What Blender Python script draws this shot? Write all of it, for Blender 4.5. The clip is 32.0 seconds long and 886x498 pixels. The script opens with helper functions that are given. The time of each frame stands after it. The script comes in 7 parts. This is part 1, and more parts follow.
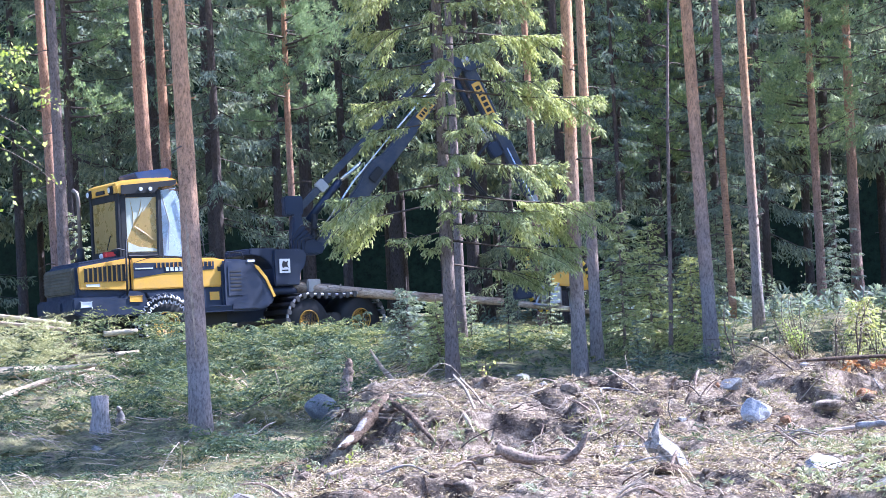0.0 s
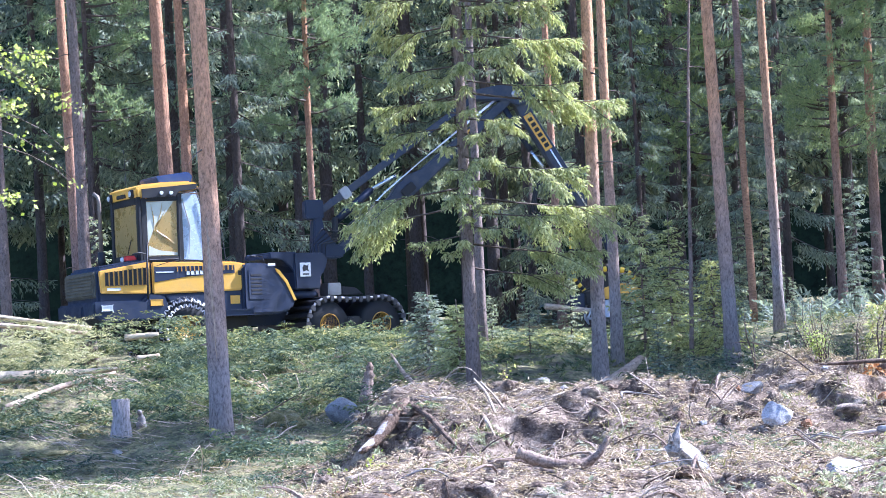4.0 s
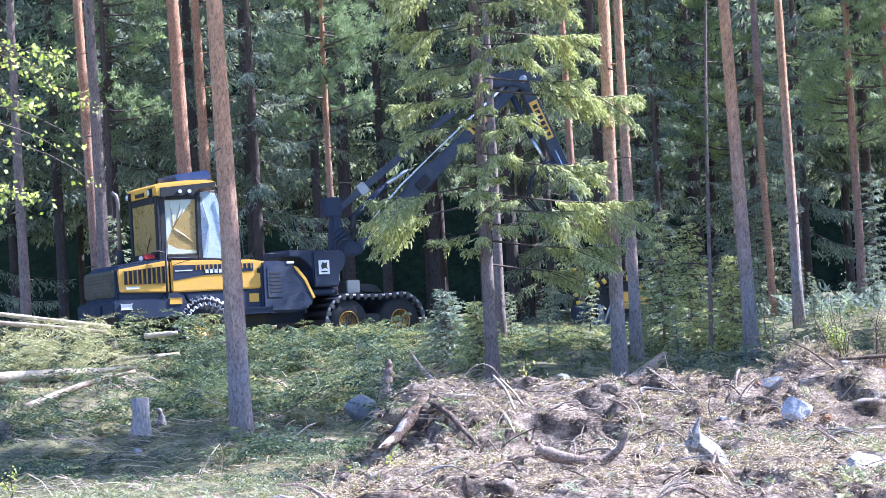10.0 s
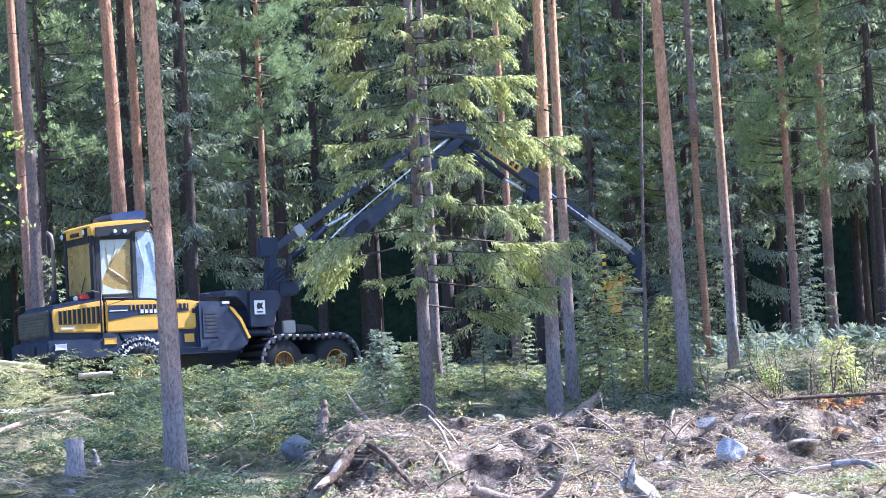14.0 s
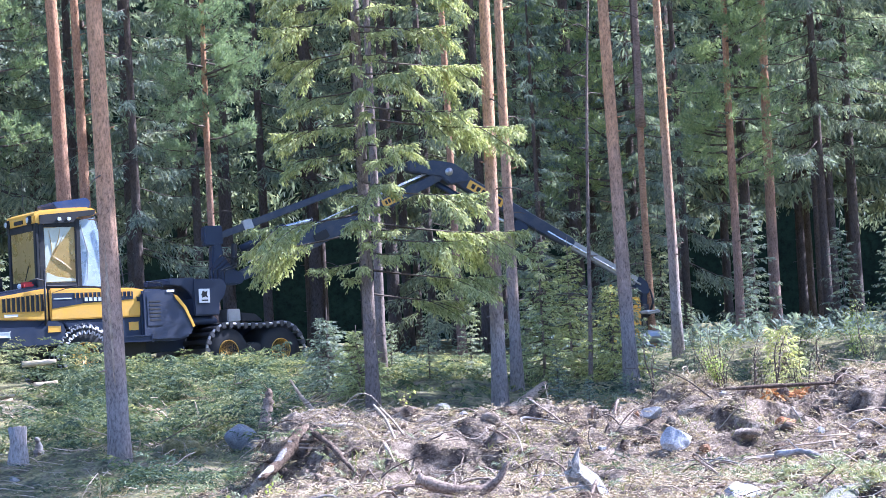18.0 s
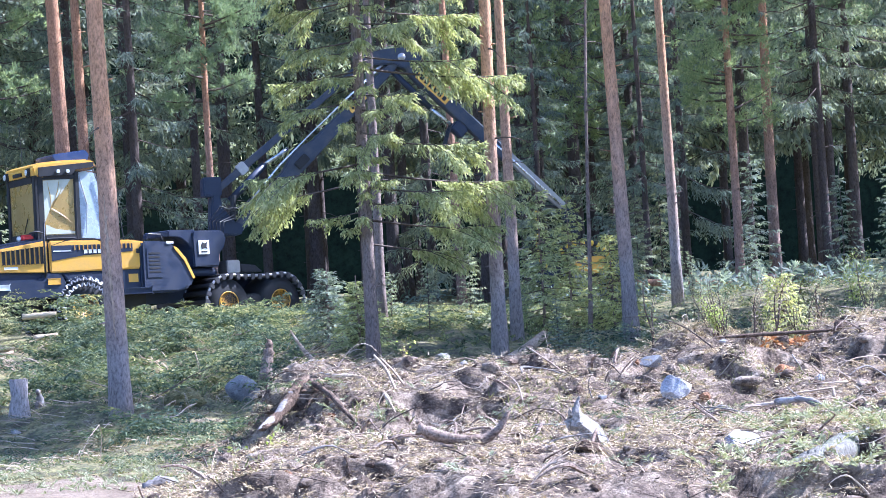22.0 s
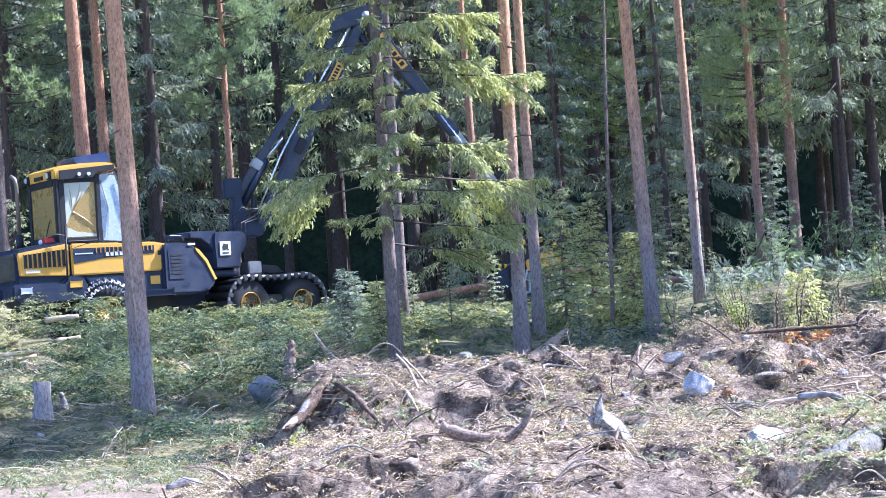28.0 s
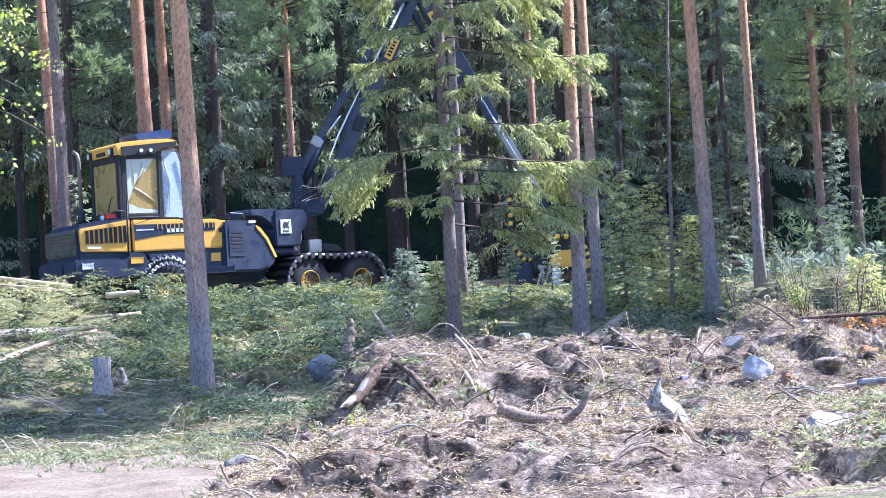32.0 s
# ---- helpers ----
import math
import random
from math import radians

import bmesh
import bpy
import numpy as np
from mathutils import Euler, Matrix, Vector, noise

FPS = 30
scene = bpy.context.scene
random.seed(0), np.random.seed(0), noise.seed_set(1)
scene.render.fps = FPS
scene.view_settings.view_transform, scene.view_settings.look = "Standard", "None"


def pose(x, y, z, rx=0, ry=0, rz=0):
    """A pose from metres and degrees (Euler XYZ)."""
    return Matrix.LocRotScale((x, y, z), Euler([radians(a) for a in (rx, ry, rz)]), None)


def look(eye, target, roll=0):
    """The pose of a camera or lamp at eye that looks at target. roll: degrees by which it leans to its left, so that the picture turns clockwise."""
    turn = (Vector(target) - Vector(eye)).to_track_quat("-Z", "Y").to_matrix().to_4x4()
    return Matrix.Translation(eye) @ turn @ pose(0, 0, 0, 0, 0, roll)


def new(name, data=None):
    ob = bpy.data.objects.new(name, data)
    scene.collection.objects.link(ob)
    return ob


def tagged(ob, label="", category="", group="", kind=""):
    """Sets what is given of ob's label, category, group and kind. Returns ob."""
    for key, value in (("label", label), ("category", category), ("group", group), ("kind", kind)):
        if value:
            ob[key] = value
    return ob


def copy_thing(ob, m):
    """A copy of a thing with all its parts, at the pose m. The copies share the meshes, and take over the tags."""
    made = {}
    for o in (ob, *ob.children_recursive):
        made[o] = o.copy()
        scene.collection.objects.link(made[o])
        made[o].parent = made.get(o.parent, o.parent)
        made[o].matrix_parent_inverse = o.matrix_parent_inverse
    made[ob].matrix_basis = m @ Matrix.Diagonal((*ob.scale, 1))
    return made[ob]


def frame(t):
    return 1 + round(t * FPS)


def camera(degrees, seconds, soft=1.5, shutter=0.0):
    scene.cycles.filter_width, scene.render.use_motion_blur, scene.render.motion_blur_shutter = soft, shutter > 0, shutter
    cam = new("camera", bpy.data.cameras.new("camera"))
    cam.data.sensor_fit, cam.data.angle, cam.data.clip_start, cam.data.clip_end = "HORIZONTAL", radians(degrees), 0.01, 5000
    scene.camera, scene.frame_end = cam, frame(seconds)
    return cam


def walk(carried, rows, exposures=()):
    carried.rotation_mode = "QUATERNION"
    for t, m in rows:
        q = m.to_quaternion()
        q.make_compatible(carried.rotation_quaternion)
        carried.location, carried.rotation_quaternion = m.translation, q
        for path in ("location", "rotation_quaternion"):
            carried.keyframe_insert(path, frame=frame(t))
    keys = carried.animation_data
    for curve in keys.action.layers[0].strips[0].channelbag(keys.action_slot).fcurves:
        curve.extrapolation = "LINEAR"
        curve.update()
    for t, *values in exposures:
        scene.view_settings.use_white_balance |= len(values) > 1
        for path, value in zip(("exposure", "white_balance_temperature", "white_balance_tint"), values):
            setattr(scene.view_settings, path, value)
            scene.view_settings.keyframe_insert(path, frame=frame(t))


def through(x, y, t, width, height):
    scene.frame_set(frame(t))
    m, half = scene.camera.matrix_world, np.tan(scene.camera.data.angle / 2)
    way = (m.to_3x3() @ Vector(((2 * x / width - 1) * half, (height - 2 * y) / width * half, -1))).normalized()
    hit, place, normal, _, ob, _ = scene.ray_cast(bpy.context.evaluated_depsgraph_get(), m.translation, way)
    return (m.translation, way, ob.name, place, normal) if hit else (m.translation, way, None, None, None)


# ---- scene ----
# Lens and camera: a long lens on a hand-held camera beside the forest road.
cam = camera(20.0, 32.0, 0.75)
EYE = (0.0, 0.0, 1.6)
# seconds, yaw, pitch, roll
PATH = [
    (0, 0.000, 2.500, 3.000),
    (0.5, 0.074, 2.541, 3.059),
    (1, 0.121, 2.586, 3.291),
    (1.5, 0.193, 2.488, 3.209),
    (2, 0.225, 2.437, 3.267),
    (2.5, 0.301, 2.488, 3.209),
    (3, 0.440, 2.609, 3.132),
    (3.5, 0.475, 2.615, 2.983),
    (5.5, 0.430, 2.546, 3.130),
    (6, 0.278, 2.532, 3.041),
    (6.5, 0.187, 2.563, 3.186),
    (7, 0.222, 2.360, 3.192),
    (7.5, 0.378, 2.409, 3.403),
    (8, 0.590, 2.598, 3.405),
    (8.5, 0.715, 2.576, 3.350),
    (9, 0.815, 2.471, 3.385),
    (9.5, 0.842, 2.551, 3.292),
    (10, 0.907, 2.560, 3.322),
    (10.5, 0.918, 2.522, 3.151),
    (11, 0.902, 2.492, 3.127),
    (11.5, 1.024, 2.636, 3.139),
    (12, 1.213, 2.685, 3.254),
    (12.5, 1.382, 2.741, 3.280),
    (13, 1.445, 2.926, 3.210),
    (13.5, 0.966, 3.026, 2.957),
    (14, -0.560, 3.397, 3.297),
    (14.5, -1.236, 3.502, 3.339),
    (15, -1.588, 3.224, 3.376),
    (15.5, -2.107, 2.935, 3.400),
    (17.5, -1.973, 3.132, 3.114),
    (18, -1.820, 3.077, 3.160),
    (18.5, -1.615, 3.118, 3.151),
    (19, -1.580, 3.153, 3.230),
    (19.5, -1.680, 2.680, 3.307),
    (20, -1.780, 2.639, 3.348),
    (20.5, -1.894, 2.329, 3.472),
    (21, -1.995, 2.172, 3.459),
    (21.5, -1.962, 2.004, 3.497),
    (22, -1.819, 1.936, 3.521),
    (22.5, -1.693, 1.913, 3.492),
    (23, -1.591, 1.859, 3.532),
    (23.5, -1.493, 1.918, 3.489),
    (24, -1.507, 2.047, 3.396),
    (24.5, -1.590, 2.157, 3.304),
    (25, -1.614, 2.087, 3.393),
    (25.5, -1.577, 2.235, 3.546),
    (27.5, -1.443, 2.082, 4.073),
    (28, -1.313, 1.941, 4.113),
    (28.5, -1.344, 1.884, 4.153),
    (29, -1.237, 1.915, 4.009),
    (29.5, -0.739, 1.984, 3.653),
    (30, -0.476, 1.580, 3.581),
    (30.5, -0.242, 1.682, 3.548),
    (31, -0.123, 1.764, 3.520),
    (31.5, -0.039, 1.730, 3.500),
    (32, 0.037, 1.582, 3.345),
]
walk(cam, [(t, pose(*EYE, 90 + p, r, y)) for t, y, p, r in PATH], [(0, 1.95, 4880, 22), (22, 1.95, 4880, 22), (32, 1.92, 4920, 22)])

# ---- light ----
SUN_AZ, SUN_EL = 74.0, 46.0   # degrees clockwise from +y, above the horizon
world = bpy.data.worlds.new("sky")
scene.world = world
world.use_nodes = True
wn = world.node_tree
sky = wn.nodes.new("ShaderNodeTexSky")
sky.sky_type, sky.sun_disc = "NISHITA", False
sky.sun_elevation, sky.sun_rotation = radians(SUN_EL), radians(SUN_AZ)
wn.links.new(sky.outputs[0], wn.nodes["Background"].inputs[0])
wn.nodes["Background"].inputs[1].default_value = 0.104
sun = new("sun", bpy.data.lights.new("sun", "SUN"))
sun.data.energy, sun.data.angle, sun.data.color = 5.0, radians(0.6), (1.0, 0.92, 0.80)
to_sun = Vector((math.sin(radians(SUN_AZ)) * math.cos(radians(SUN_EL)), math.cos(radians(SUN_AZ)) * math.cos(radians(SUN_EL)), math.sin(radians(SUN_EL))))
sun.matrix_world = look((20, 30, 40), Vector((20, 30, 40)) - to_sun)


# ---- materials ----
def mat(name, rough=0.8, metal=0.0, spec=0.3):
    m = bpy.data.materials.new(name)
    m.use_nodes = True
    b = m.node_tree.nodes["Principled BSDF"]
    b.inputs["Roughness"].default_value, b.inputs["Metallic"].default_value = rough, metal
    b.inputs["Specular IOR Level"].default_value = spec
    return m, m.node_tree.nodes, m.node_tree.links, b


def ramp(nodes, links, value, stops):
    r = nodes.new("ShaderNodeValToRGB")
    els = r.color_ramp.elements
    while len(els) < len(stops):
        els.new(0.5)
    for e, (p, c) in zip(els, stops):
        e.position, e.color = p, (*c, 1)
    links.new(value, r.inputs[0])
    return r.outputs[0]


def noise_tex(nodes, links, scale, detail=6, rough=0.6, stretch=None, space="Object"):
    tc = nodes.new("ShaderNodeTexCoord")
    n = nodes.new("ShaderNodeTexNoise")
    n.inputs["Scale"].default_value, n.inputs["Detail"].default_value, n.inputs["Roughness"].default_value = scale, detail, rough
    out = tc.outputs[space]
    if stretch:
        mp = nodes.new("ShaderNodeMapping")
        mp.inputs["Scale"].default_value = stretch
        links.new(out, mp.inputs[0])
        out = mp.outputs[0]
    links.new(out, n.inputs["Vector"])
    return n.outputs["Fac"]


def mix(nodes, links, fac, a, b, mode="MIX"):
    m = nodes.new("ShaderNodeMix")
    m.data_type, m.blend_type = "RGBA", mode
    for sock, v in ((m.inputs[0], fac), (m.inputs[6], a), (m.inputs[7], b)):
        if isinstance(v, (int, float)):
            sock.default_value = v
        elif isinstance(v, tuple):
            sock.default_value = (*v, 1)
        else:
            links.new(v, sock)
    return m.outputs[2]


def bump(nodes, links, b, height, strength=0.4, dist=0.02):
    n = nodes.new("ShaderNodeBump")
    n.inputs["Strength"].default_value, n.inputs["Distance"].default_value = strength, dist
    links.new(height, n.inputs["Height"])
    links.new(n.outputs[0], b.inputs["Normal"])


def speckled(name, stops, scale, fine=None, rough=0.85, strength=0.4, dist=0.02, stretch=None, spec=0.25, metal=0.0):
    """A surface whose colour runs through stops by noise at one scale, broken by a finer one."""
    m, n, l, b = mat(name, rough, metal, spec)
    big = noise_tex(n, l, scale, 8, 0.65, stretch)
    col = ramp(n, l, big, stops)
    small = noise_tex(n, l, fine or scale * 7, 5, 0.75, stretch)
    col = mix(n, l, 0.85, col, ramp(n, l, small, [(0.36, (0.3, 0.29, 0.28)), (0.5, (0.85, 0.85, 0.85)), (0.66, (1.2, 1.2, 1.2))]), "MULTIPLY")
    l.new(col, b.inputs["Base Color"])
    bump(n, l, b, small, strength, dist)
    return m


def leaf(name, dark, mid, light, through=0.35, rough=0.8, patchy=0):
    """Needles or leaves: each spray takes its own green, and lets some light through."""
    m, n, l, b = mat(name, rough, 0.0, 0.1)
    geo = n.new("ShaderNodeNewGeometry")
    info = n.new("ShaderNodeObjectInfo")
    col = ramp(n, l, geo.outputs["Random Per Island"], [(0.0, dark), (0.55, mid), (1.0, light)])
    shade = ramp(n, l, info.outputs["Random"], [(0.0, (0.75, 0.8, 0.85)), (1.0, (1.15, 1.1, 0.9))])
    col = mix(n, l, 1.0, col, shade, "MULTIPLY")
    if patchy:
        # broad patches of it, from darker and bluer to lighter and yellower
        col = mix(n, l, 1.0, col, ramp(n, l, noise_tex(n, l, patchy, 3, 0.6), [(0.36, (0.42, 0.50, 0.52)), (0.47, (0.8, 0.9, 0.85)), (0.54, (1.25, 1.2, 0.85)), (0.64, (1.6, 1.4, 1.05))]), "MULTIPLY")
    l.new(col, b.inputs["Base Color"])
    tr = n.new("ShaderNodeBsdfTranslucent")
    l.new(mix(n, l, 1.0, col, (1.15, 1.2, 0.78), "MULTIPLY"), tr.inputs["Color"])
    ms = n.new("ShaderNodeMixShader")
    ms.inputs[0].default_value = through
    l.new(b.outputs[0], ms.inputs[1])
    l.new(tr.outputs[0], ms.inputs[2])
    l.new(ms.outputs[0], n["Material Output"].inputs["Surface"])
    return m


def bark(name, low, high, z0, z1):
    """Bark that changes from grey plates near the foot to thin warm flakes above."""
    m, n, l, b = mat(name, 0.85, 0, 0.2)
    tc = n.new("ShaderNodeTexCoord")
    sep = n.new("ShaderNodeSeparateXYZ")
    l.new(tc.outputs["Object"], sep.inputs[0])
    mr = n.new("ShaderNodeMapRange")
    mr.inputs[1].default_value, mr.inputs[2].default_value = z0, z1
    wob = noise_tex(n, l, 1.2, 4)
    ma = n.new("ShaderNodeMath")
    ma.operation, ma.inputs[1].default_value = "MULTIPLY_ADD", 3.0
    l.new(wob, ma.inputs[0])
    l.new(sep.outputs[2], ma.inputs[2])
    l.new(ma.outputs[0], mr.inputs[0])
    plates = noise_tex(n, l, 30, 6, 0.8, (1, 1, 0.4))
    patches = noise_tex(n, l, 3.5, 4, 0.6, (1, 1, 0.5))
    a = ramp(n, l, plates, [(0.36, tuple(c * 0.42 for c in low)), (0.5, low), (0.68, tuple(min(1, c * 1.4) for c in low))])
    c = ramp(n, l, plates, [(0.36, tuple(c * 0.4 for c in high)), (0.5, high), (0.7, tuple(min(1, c * 1.5) for c in high))])
    tone = ramp(n, l, patches, [(0.3, (0.78, 0.77, 0.77)), (0.7, (1.12, 1.1, 1.08))])
    l.new(mix(n, l, 1.0, mix(n, l, mr.outputs[0], a, c), tone, "MULTIPLY"), b.inputs["Base Color"])
    bump(n, l, b, plates, 1.0, 0.04)
    return m


M_GROUND = speckled("forest_floor", [(0.27, (0.06, 0.055, 0.035)), (0.40, (0.13, 0.115, 0.07)), (0.49, (0.15, 0.145, 0.07)), (0.55, (0.27, 0.24, 0.11)), (0.64, (0.26, 0.205, 0.13)), (0.8, (0.36, 0.30, 0.21))], 2.6, 18, 0.95, 0.8, 0.05)
M_ROAD = speckled("gravel_road", [(0.3, (0.17, 0.122, 0.082)), (0.5, (0.26, 0.20, 0.138)), (0.7, (0.34, 0.27, 0.195))], 1.4, 22, 0.95, 0.9, 0.04)
M_SOIL = speckled("dug_soil", [(0.32, (0.05, 0.034, 0.025)), (0.43, (0.14, 0.103, 0.077)), (0.53, (0.265, 0.20, 0.145)), (0.63, (0.42, 0.335, 0.25)), (0.78, (0.59, 0.49, 0.38))], 3.4, 20, 0.95, 1.0, 0.06)
M_PEAT = speckled("peaty_clod", [(0.3, (0.06, 0.04, 0.03)), (0.55, (0.19, 0.13, 0.09)), (0.8, (0.36, 0.28, 0.21))], 6, 30, 0.95, 1.0, 0.04)
M_RUST = speckled("rusty_soil", [(0.3, (0.14, 0.06, 0.03)), (0.6, (0.30, 0.16, 0.085)), (0.8, (0.42, 0.30, 0.19))], 8, 40, 0.95, 0.8, 0.03)
M_TWIG = speckled("dry_twig", [(0.25, (0.24, 0.175, 0.125)), (0.5, (0.52, 0.41, 0.305)), (0.75, (0.76, 0.64, 0.51))], 3, 40, 0.85, 0.3, 0.01)
M_TWIG_DARK = speckled("dark_twig", [(0.3, (0.06, 0.045, 0.035)), (0.7, (0.19, 0.15, 0.12))], 3, 40, 0.85, 0.3, 0.01)
M_CLUMP = speckled("matted_soil", [(0.32, (0.12, 0.085, 0.06)), (0.42, (0.28, 0.21, 0.155)), (0.52, (0.45, 0.355, 0.27)), (0.62, (0.60, 0.49, 0.385)), (0.78, (0.72, 0.61, 0.49))], 7, 60, 0.95, 1.0, 0.06)
M_ROOT = speckled("brown_root", [(0.3, (0.13, 0.085, 0.06)), (0.5, (0.28, 0.205, 0.155)), (0.72, (0.46, 0.37, 0.295))], 5, 40, 0.9, 0.6, 0.02)
M_SILVER = speckled("silvered_wood", [(0.3, (0.22, 0.19, 0.16)), (0.5, (0.44, 0.40, 0.355)), (0.72, (0.66, 0.62, 0.56))], 4, 40, 0.8, 0.6, 0.02)
M_STONE = speckled("granite", [(0.3, (0.19, 0.185, 0.19)), (0.55, (0.30, 0.29, 0.285)), (0.8, (0.44, 0.43, 0.41))], 5, 60, 0.85, 0.4, 0.02)
M_STONE_PALE = speckled("pale_granite", [(0.3, (0.32, 0.31, 0.32)), (0.6, (0.5, 0.49, 0.49)), (0.8, (0.64, 0.62, 0.6))], 4, 60, 0.8, 0.4, 0.02)
M_STONE_RUST = speckled("rusty_stone", [(0.35, (0.24, 0.08, 0.03)), (0.55, (0.42, 0.2, 0.09)), (0.72, (0.62, 0.52, 0.44))], 5, 40, 0.85, 0.5, 0.02)
M_PINE = bark("pine_bark", (0.33, 0.29, 0.28), (0.60, 0.345, 0.195), 2.6, 6.6)
M_PINE_RED = bark("red_pine_bark", (0.29, 0.20, 0.165), (0.48, 0.26, 0.15), 3.5, 7.5)
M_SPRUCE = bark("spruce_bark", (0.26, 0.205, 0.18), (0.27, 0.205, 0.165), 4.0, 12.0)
M_STUMP = bark("stump_bark", (0.42, 0.375, 0.355), (0.42, 0.375, 0.355), 50, 60)
# darker copy of the bark, with the forest's shade put into its colour
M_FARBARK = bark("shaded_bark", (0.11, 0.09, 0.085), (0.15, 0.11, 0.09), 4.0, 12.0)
M_HUMP = speckled("weathered_boulder", [(0.3, (0.16, 0.15, 0.13)), (0.5, (0.27, 0.255, 0.22)), (0.6, (0.2, 0.21, 0.12)), (0.75, (0.42, 0.4, 0.36))], 3.5, 30, 0.95, 0.9, 0.04)
M_WOOD = speckled("peeled_wood", [(0.3, (0.46, 0.34, 0.2)), (0.6, (0.66, 0.54, 0.37)), (0.8, (0.75, 0.66, 0.5))], 3, 30, 0.7, 0.2, 0.01, (0.15, 1, 1))
M_TORN = speckled("torn_wood", [(0.3, (0.34, 0.24, 0.17)), (0.6, (0.56, 0.42, 0.31))], 6, 30, 0.8, 0.5, 0.02, (1, 1, 0.3))
M_LOGBARK = speckled("log_bark", [(0.3, (0.26, 0.17, 0.11)), (0.55, (0.50, 0.38, 0.27)), (0.75, (0.70, 0.6, 0.48))], 5, 30, 0.8, 0.5, 0.02, (0.3, 1, 1))
M_GREYWOOD = speckled("weathered_wood", [(0.3, (0.12, 0.10, 0.09)), (0.5, (0.27, 0.245, 0.225)), (0.72, (0.50, 0.47, 0.44))], 4, 30, 0.8, 0.6, 0.02, (0.4, 1, 1))
M_NEEDLE = leaf("spruce_needles", (0.28, 0.30, 0.155), (0.45, 0.46, 0.25), (0.67, 0.65, 0.41), 0.5)
M_MOSSPAD = speckled("moss_hummock", [(0.3, (0.12, 0.11, 0.05)), (0.5, (0.27, 0.24, 0.10)), (0.62, (0.38, 0.32, 0.15)), (0.78, (0.32, 0.25, 0.15))], 6, 60, 1.0, 1.0, 0.05)
# the same needles darker and bluer: the forest's cool shade is in the colour
M_NEEDLE_BG = leaf("forest_needles_shade", (0.165, 0.20, 0.178), (0.28, 0.31, 0.268), (0.46, 0.48, 0.39), 0.44)
M_PINE_NEEDLE = leaf("pine_needles", (0.20, 0.26, 0.17), (0.30, 0.36, 0.225), (0.46, 0.50, 0.31), 0.48)
M_SLASH = leaf("cut_spruce_brush", (0.07, 0.095, 0.074), (0.155, 0.18, 0.13), (0.33, 0.335, 0.235), 0.35, patchy=1.1)
M_DRYSLASH = leaf("dry_brush", (0.18, 0.15, 0.10), (0.30, 0.25, 0.175), (0.44, 0.38, 0.28), 0.25)
M_LITTER = leaf("dry_litter", (0.11, 0.085, 0.05), (0.25, 0.20, 0.115), (0.46, 0.38, 0.26), 0.1, patchy=0.8)
M_LEAF = leaf("birch_leaves", (0.26, 0.32, 0.06), (0.46, 0.50, 0.16), (0.68, 0.68, 0.32), 0.45)
M_HEATH = leaf("dry_heather_roots", (0.19, 0.145, 0.105), (0.40, 0.32, 0.235), (0.64, 0.54, 0.42), 0.2)
M_RUSTBOUGH = leaf("rust_red_needles", (0.24, 0.10, 0.05), (0.42, 0.19, 0.09), (0.6, 0.36, 0.2), 0.3)
M_PALEGREEN = leaf("pale_grey_green_sprigs", (0.24, 0.25, 0.15), (0.36, 0.36, 0.23), (0.52, 0.50, 0.35), 0.3)
M_MOSS = leaf("grass_and_moss", (0.13, 0.145, 0.05), (0.24, 0.24, 0.10), (0.40, 0.37, 0.20), 0.3)
M_FIBRE = leaf("root_fibre", (0.16, 0.113, 0.08), (0.43, 0.345, 0.255), (0.82, 0.70, 0.55), 0.1, 0.8)
# near black: the shade of the deep forest is put into this colour
M_BACK = speckled("far_forest_shade", [(0.3, (0.006, 0.012, 0.006)), (0.7, (0.02, 0.035, 0.016))], 0.8, 4, 1.0, 0.0, 0.01)


# ---- mesh helpers ----
rng = np.random.default_rng(7)


def np_mesh(name, verts, faces, material, smooth=False):
    me = bpy.data.meshes.new(name)
    me.from_pydata(np.asarray(verts).tolist(), [], np.asarray(faces).tolist() if not isinstance(faces, list) else faces)
    me.materials.append(material)
    if smooth:
        me.polygons.foreach_set("use_smooth", [True] * len(me.polygons))
    me.update()
    return me


def child(name, me, parent, label=""):
    ob = new(name, me)
    ob.parent = parent
    return tagged(ob, label)


def lattice(seed, n=64):
    return np.random.default_rng(seed).random((n, n))


LATTICES = [lattice(s) for s in range(8)]


def vnoise(x, y, scale, k=0):
    """Smooth value noise on the plane, 0 to 1."""
    g = LATTICES[k % 8]
    x, y = np.asarray(x, float) / scale + 17.3 * k, np.asarray(y, float) / scale + 5.1 * k
    xi, yi = np.floor(x).astype(int), np.floor(y).astype(int)
    fx, fy = x - xi, y - yi
    fx, fy = fx * fx * (3 - 2 * fx), fy * fy * (3 - 2 * fy)
    at = lambda i, j: g[i % 64, j % 64]
    return (at(xi, yi) * (1 - fx) + at(xi + 1, yi) * fx) * (1 - fy) + (at(xi, yi + 1) * (1 - fx) + at(xi + 1, yi + 1) * fx) * fy


